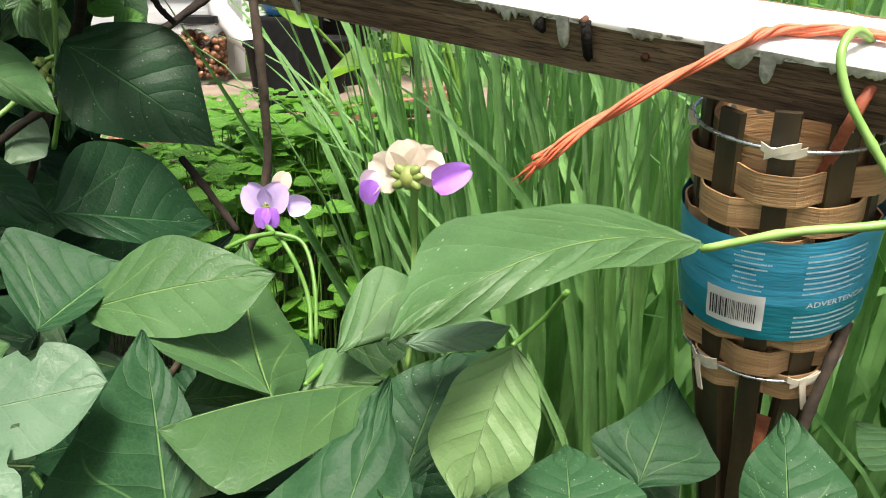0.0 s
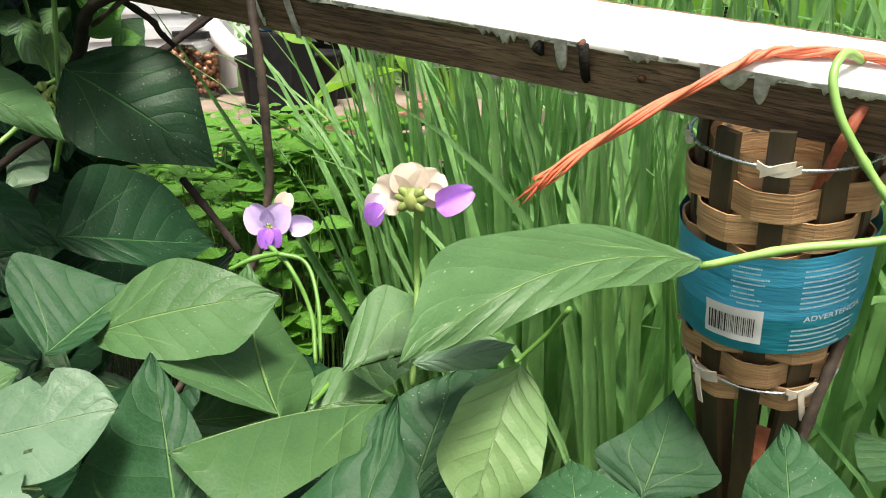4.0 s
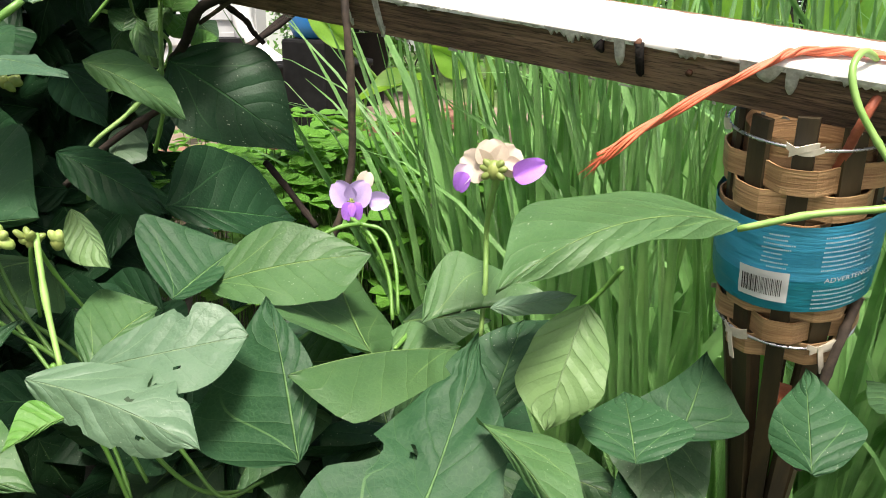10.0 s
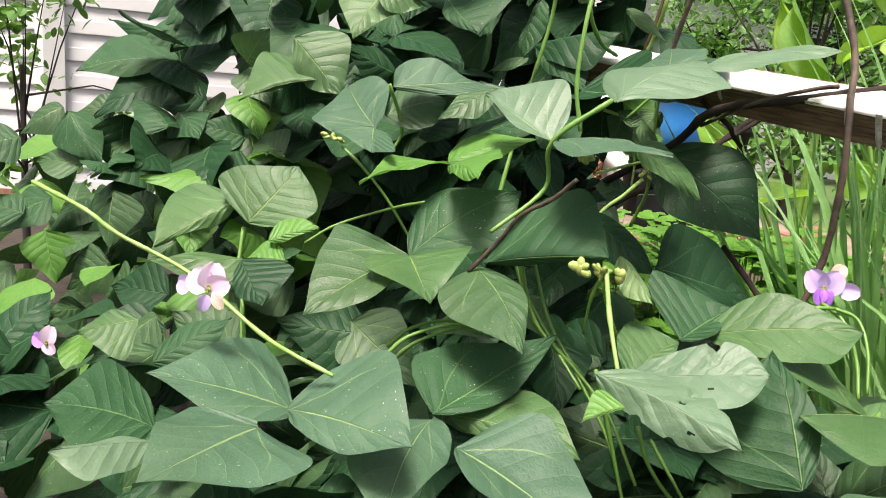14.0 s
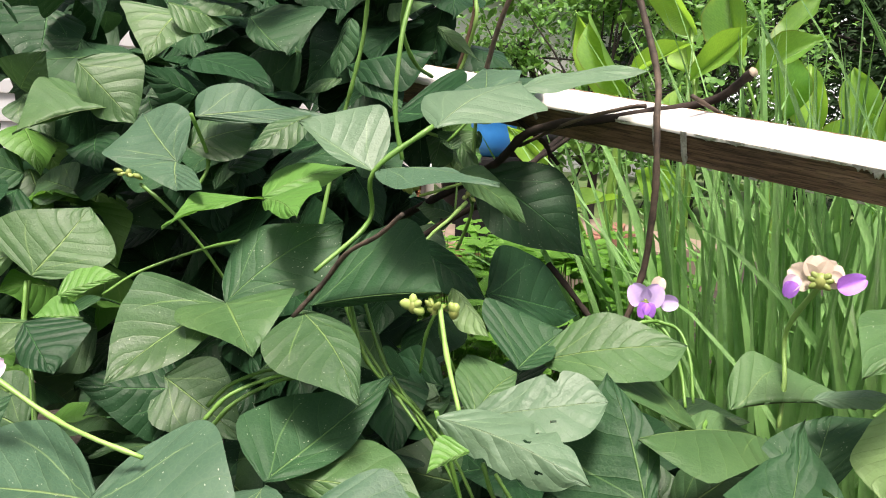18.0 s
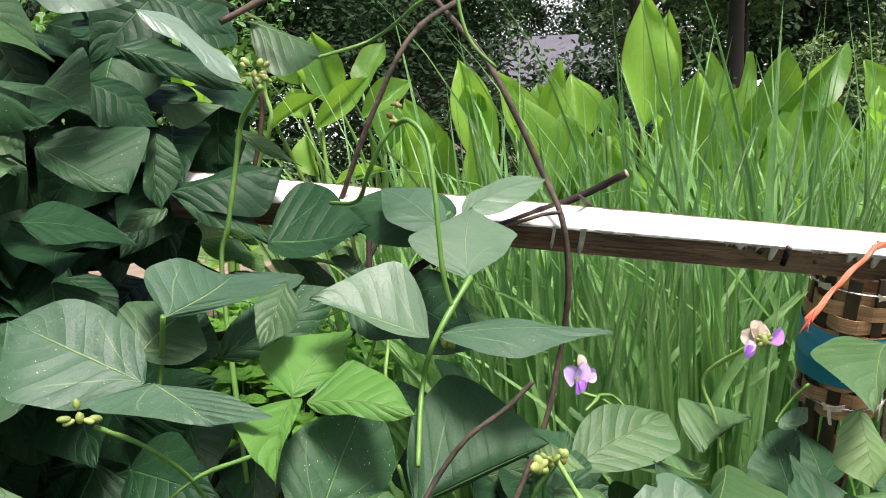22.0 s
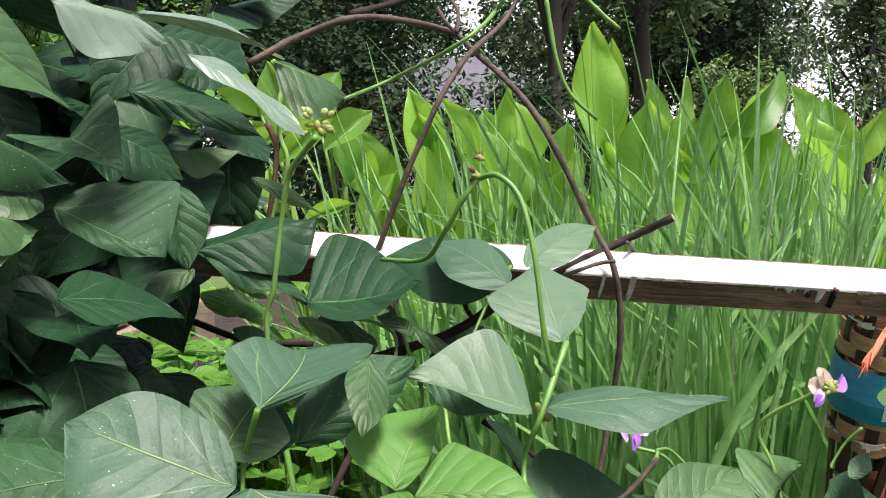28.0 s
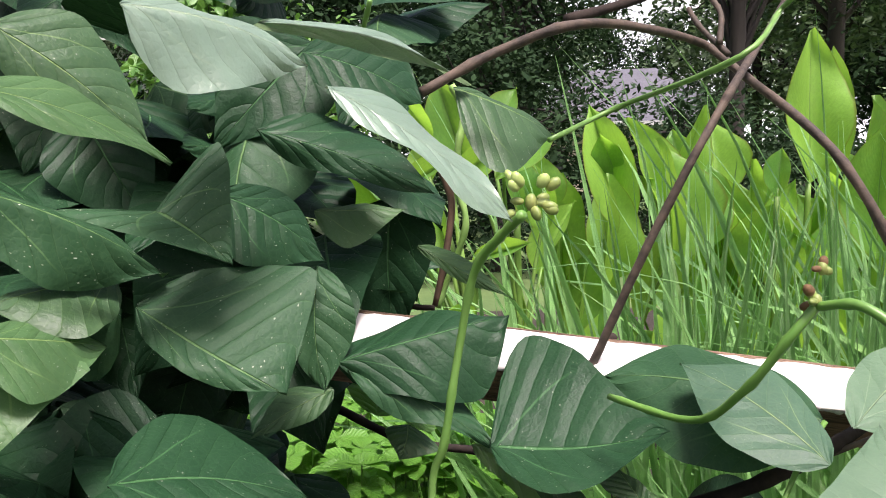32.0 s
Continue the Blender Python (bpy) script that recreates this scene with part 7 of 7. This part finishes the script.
def flower(at, petals, calyx=0.006, label="", yaw=0.0):
    """petals: (material, offset, direction, normal, length, width), in the flower's own axes; x to the right, y away, z up."""
    turn = Matrix.Rotation(radians(yaw), 3, "Z")
    at = Vector(at)
    fl = put("flower", blob_mesh("flower", CALYX, int(at.x * 1000), calyx * 0.6, calyx * 0.6, calyx * 0.7), VINE, Matrix.Translation(at), label)
    r = random.Random(int(at.x * 999))
    for k in range(6):
        a = k * 1.05 + r.uniform(-0.3, 0.3)
        d = Vector((math.cos(a), -0.3, math.sin(a) * 0.7 + 0.2)).normalized()
        m = d.to_track_quat("Z", "Y").to_matrix().to_4x4()
        m.translation = at + d * calyx * 0.45
        put("sepal", blob_mesh("sepal", CALYX, k, calyx * 0.3, calyx * 0.3, calyx * 0.62), fl, m)
    for i, (mat, off, d, nrm, ln, w) in enumerate(petals):
        b = at + turn @ Vector(off)
        t = b + (turn @ Vector(d)).normalized() * ln
        put("petal", petal_mesh(i + int(at.x * 100), mat), fl, leaf_pose(b, t, w, turn @ Vector(nrm)))


flower((-0.148, 0.350, 0.650), [
    (CREAM, (-0.003, 0.005, -0.003), (-0.85, 0.05, 0.5), (-0.3, -0.9, 0.3), 0.020, 0.021),
    (CREAM, (0.002, 0.006, -0.002), (0.6, 0.1, 0.75), (0.1, -1, 0.3), 0.019, 0.022),
    (CREAM, (-0.001, 0.006, 0.002), (-0.15, 0.1, 1.0), (0.0, -0.9, 0.4), 0.016, 0.021),
    (CREAM, (0.006, 0.004, 0.004), (0.85, 0, -0.3), (0.2, -0.8, 0.6), 0.013, 0.010),
    (PINK, (-0.016, 0.001, 0.002), (-0.5, -0.1, -0.8), (-0.3, -1, 0.2), 0.013, 0.012),
    (PURPLE, (-0.018, 0.0, -0.002), (-0.3, -0.1, -0.9), (-0.2, -1, 0.3), 0.013, 0.011),
    (PURPLE, (0.012, 0.0, -0.004), (0.85, -0.05, 0.42), (0.1, -1, 0.35), 0.021, 0.015),
], 0.0092, "cream and purple bean flower seen from below its calyx", 20)
flower((-0.300, 0.450, 0.588), [
    (LILAC, (-0.001, 0.001, -0.001), (-0.6, -0.1, 0.75), (-0.1, -1, 0.2), 0.021, 0.022),
    (LILAC, (0.001, 0, -0.001), (0.5, -0.1, 0.8), (0.1, -1, 0.2), 0.021, 0.022),
    (PURPLE, (0, -0.003, 0), (-0.25, -0.4, -0.9), (0, -1, 0.4), 0.015, 0.012),
    (PURPLE, (0.002, -0.002, 0), (0.25, -0.3, -0.9), (0.2, -1, 0.2), 0.015, 0.012),
    (CREAM, (0.009, 0.005, 0.012), (0.3, 0.2, 0.9), (0, -1, 0.1), 0.013, 0.014),
    (LILAC, (0.014, 0.002, 0), (1, 0, 0.1), (0.1, -1, 0.3), 0.017, 0.016),
], 0.0035, "lilac bean flower with a purple keel", 20)
flower((-0.572, -0.020, 0.583), [
    (PINK, (0, 0, 0), (0.25, 0, 1), (0.6, -1, 0.2), 0.020, 0.020),
    (PINK, (0, 0, 0), (-0.75, 0, 0.6), (0.3, -1, 0.2), 0.019, 0.020),
    (PINK, (0, 0, 0), (0.8, 0, 0.3), (0.6, -0.9, 0.3), 0.016, 0.018),
    (LILAC, (-0.014, 0, 0.0), (-0.8, 0.1, 0.1), (0.2, -1, 0.2), 0.013, 0.015),
    (LILAC, (0.0, -0.003, -0.004), (-0.2, -0.2, -0.9), (0.4, -1, 0.3), 0.013, 0.010),
    (CREAM, (0.006, -0.003, -0.003), (0.5, -0.2, -0.7), (0.4, -1, 0.3), 0.012, 0.009),
], 0.004, "pale pink bean flower", 35)
flower((-0.841, -0.042, 0.464), [
    (PINK, (0, 0, 0), (0.3, 0, 1), (0.4, -1, 0.2), 0.018, 0.017),
    (PURPLE, (0, 0, 0), (-0.8, 0, 0.3), (0.3, -1, 0.2), 0.017, 0.015),
    (PINK, (0, 0, 0), (0.5, -0.1, -0.6), (0.4, -1, 0.3), 0.013, 0.012),
], 0.004, "pale pink bean flower", 35)

flower((-0.109, -0.026, 0.567), [
    (PURPLE, (-0.004, 0, 0), (-0.9, 0, 0.5), (0.1, -0.7, 0.8), 0.013, 0.010),
    (PINK, (0.004, 0, 0), (0.6, 0, 0.8), (0.2, -0.8, 0.6), 0.010, 0.009),
    (PURPLE, (0.0, -0.003, 0), (0.5, -0.2, 0.2), (0.2, -1, 0.5), 0.012, 0.010),
    (DRY, (0.008, -0.002, 0), (0.9, -0.1, 0.1), (0.2, -1, 0.5), 0.012, 0.008),
], 0.004, "purple bean flower with a browning petal", 15)


def buds(at, spread, n, seed, mats, label, size=0.005):
    r = random.Random(seed)
    at = Vector(at)
    core = put("bud_head", blob_mesh("bud_head", CALYX, seed, size * 0.7, size * 0.7, size), VINE, Matrix.Translation(at), label)
    for k in range(n):
        q = at + Vector((r.uniform(-1, 1), r.uniform(-0.6, 0.6), r.uniform(-0.5, 1))) * spread
        d = (q - at).normalized()
        m = d.to_track_quat("Z", "Y").to_matrix().to_4x4()
        m.translation = q
        put("bud", blob_mesh("bud", r.choice(mats), seed * 9 + k, size * r.uniform(0.45, 0.7), size * r.uniform(0.45, 0.7), size * r.uniform(0.8, 1.15)), core, m)


buds((-0.399, 0.227, 0.605), 0.007, 7, 1, (BUD, CALYX, CALYX), "cluster of pale green bean buds", 0.0045)
buds((-0.412, 0.217, 0.608), 0.005, 4, 11, (BUD, BUD), "plump pale green bean bud", 0.0062)
buds((-0.387, 0.236, 0.604), 0.004, 3, 12, (BUD, BUD), "plump pale green bean bud", 0.0058)
buds((-0.727, 0.206, 0.680), 0.009, 6, 2, (BUD, CALYX), "cluster of pale green bean buds", 0.0042)
buds((-0.612, 0.374, 0.908), 0.012, 13, 3, (BUD, BUD, BUD, CALYX), "green bean buds opening beside yellowed petals", 0.0042)
buds((-0.499, 0.331, 0.866), 0.006, 4, 4, (CALYX, BUD, DRY), "small dried flower stubs on a stalk", 0.0036)
buds((-0.497, 0.331, 0.880), 0.004, 3, 5, (DRY, CALYX), "small dried flower stubs on a stalk", 0.003)
buds((-0.470, 0.285, 0.690), 0.008, 5, 6, (CALYX, CALYX), "cluster of green bean buds", 0.005)
buds((-0.26, -0.05, 0.55), 0.004, 4, 21, (DRY, CREAM, BUD), "spent bud at the tip of a stalk", 0.0028)
buds((-0.509, 0.468, 0.667), 0.010, 9, 22, (BUD, BUD), "cluster of green bean buds", 0.0042)
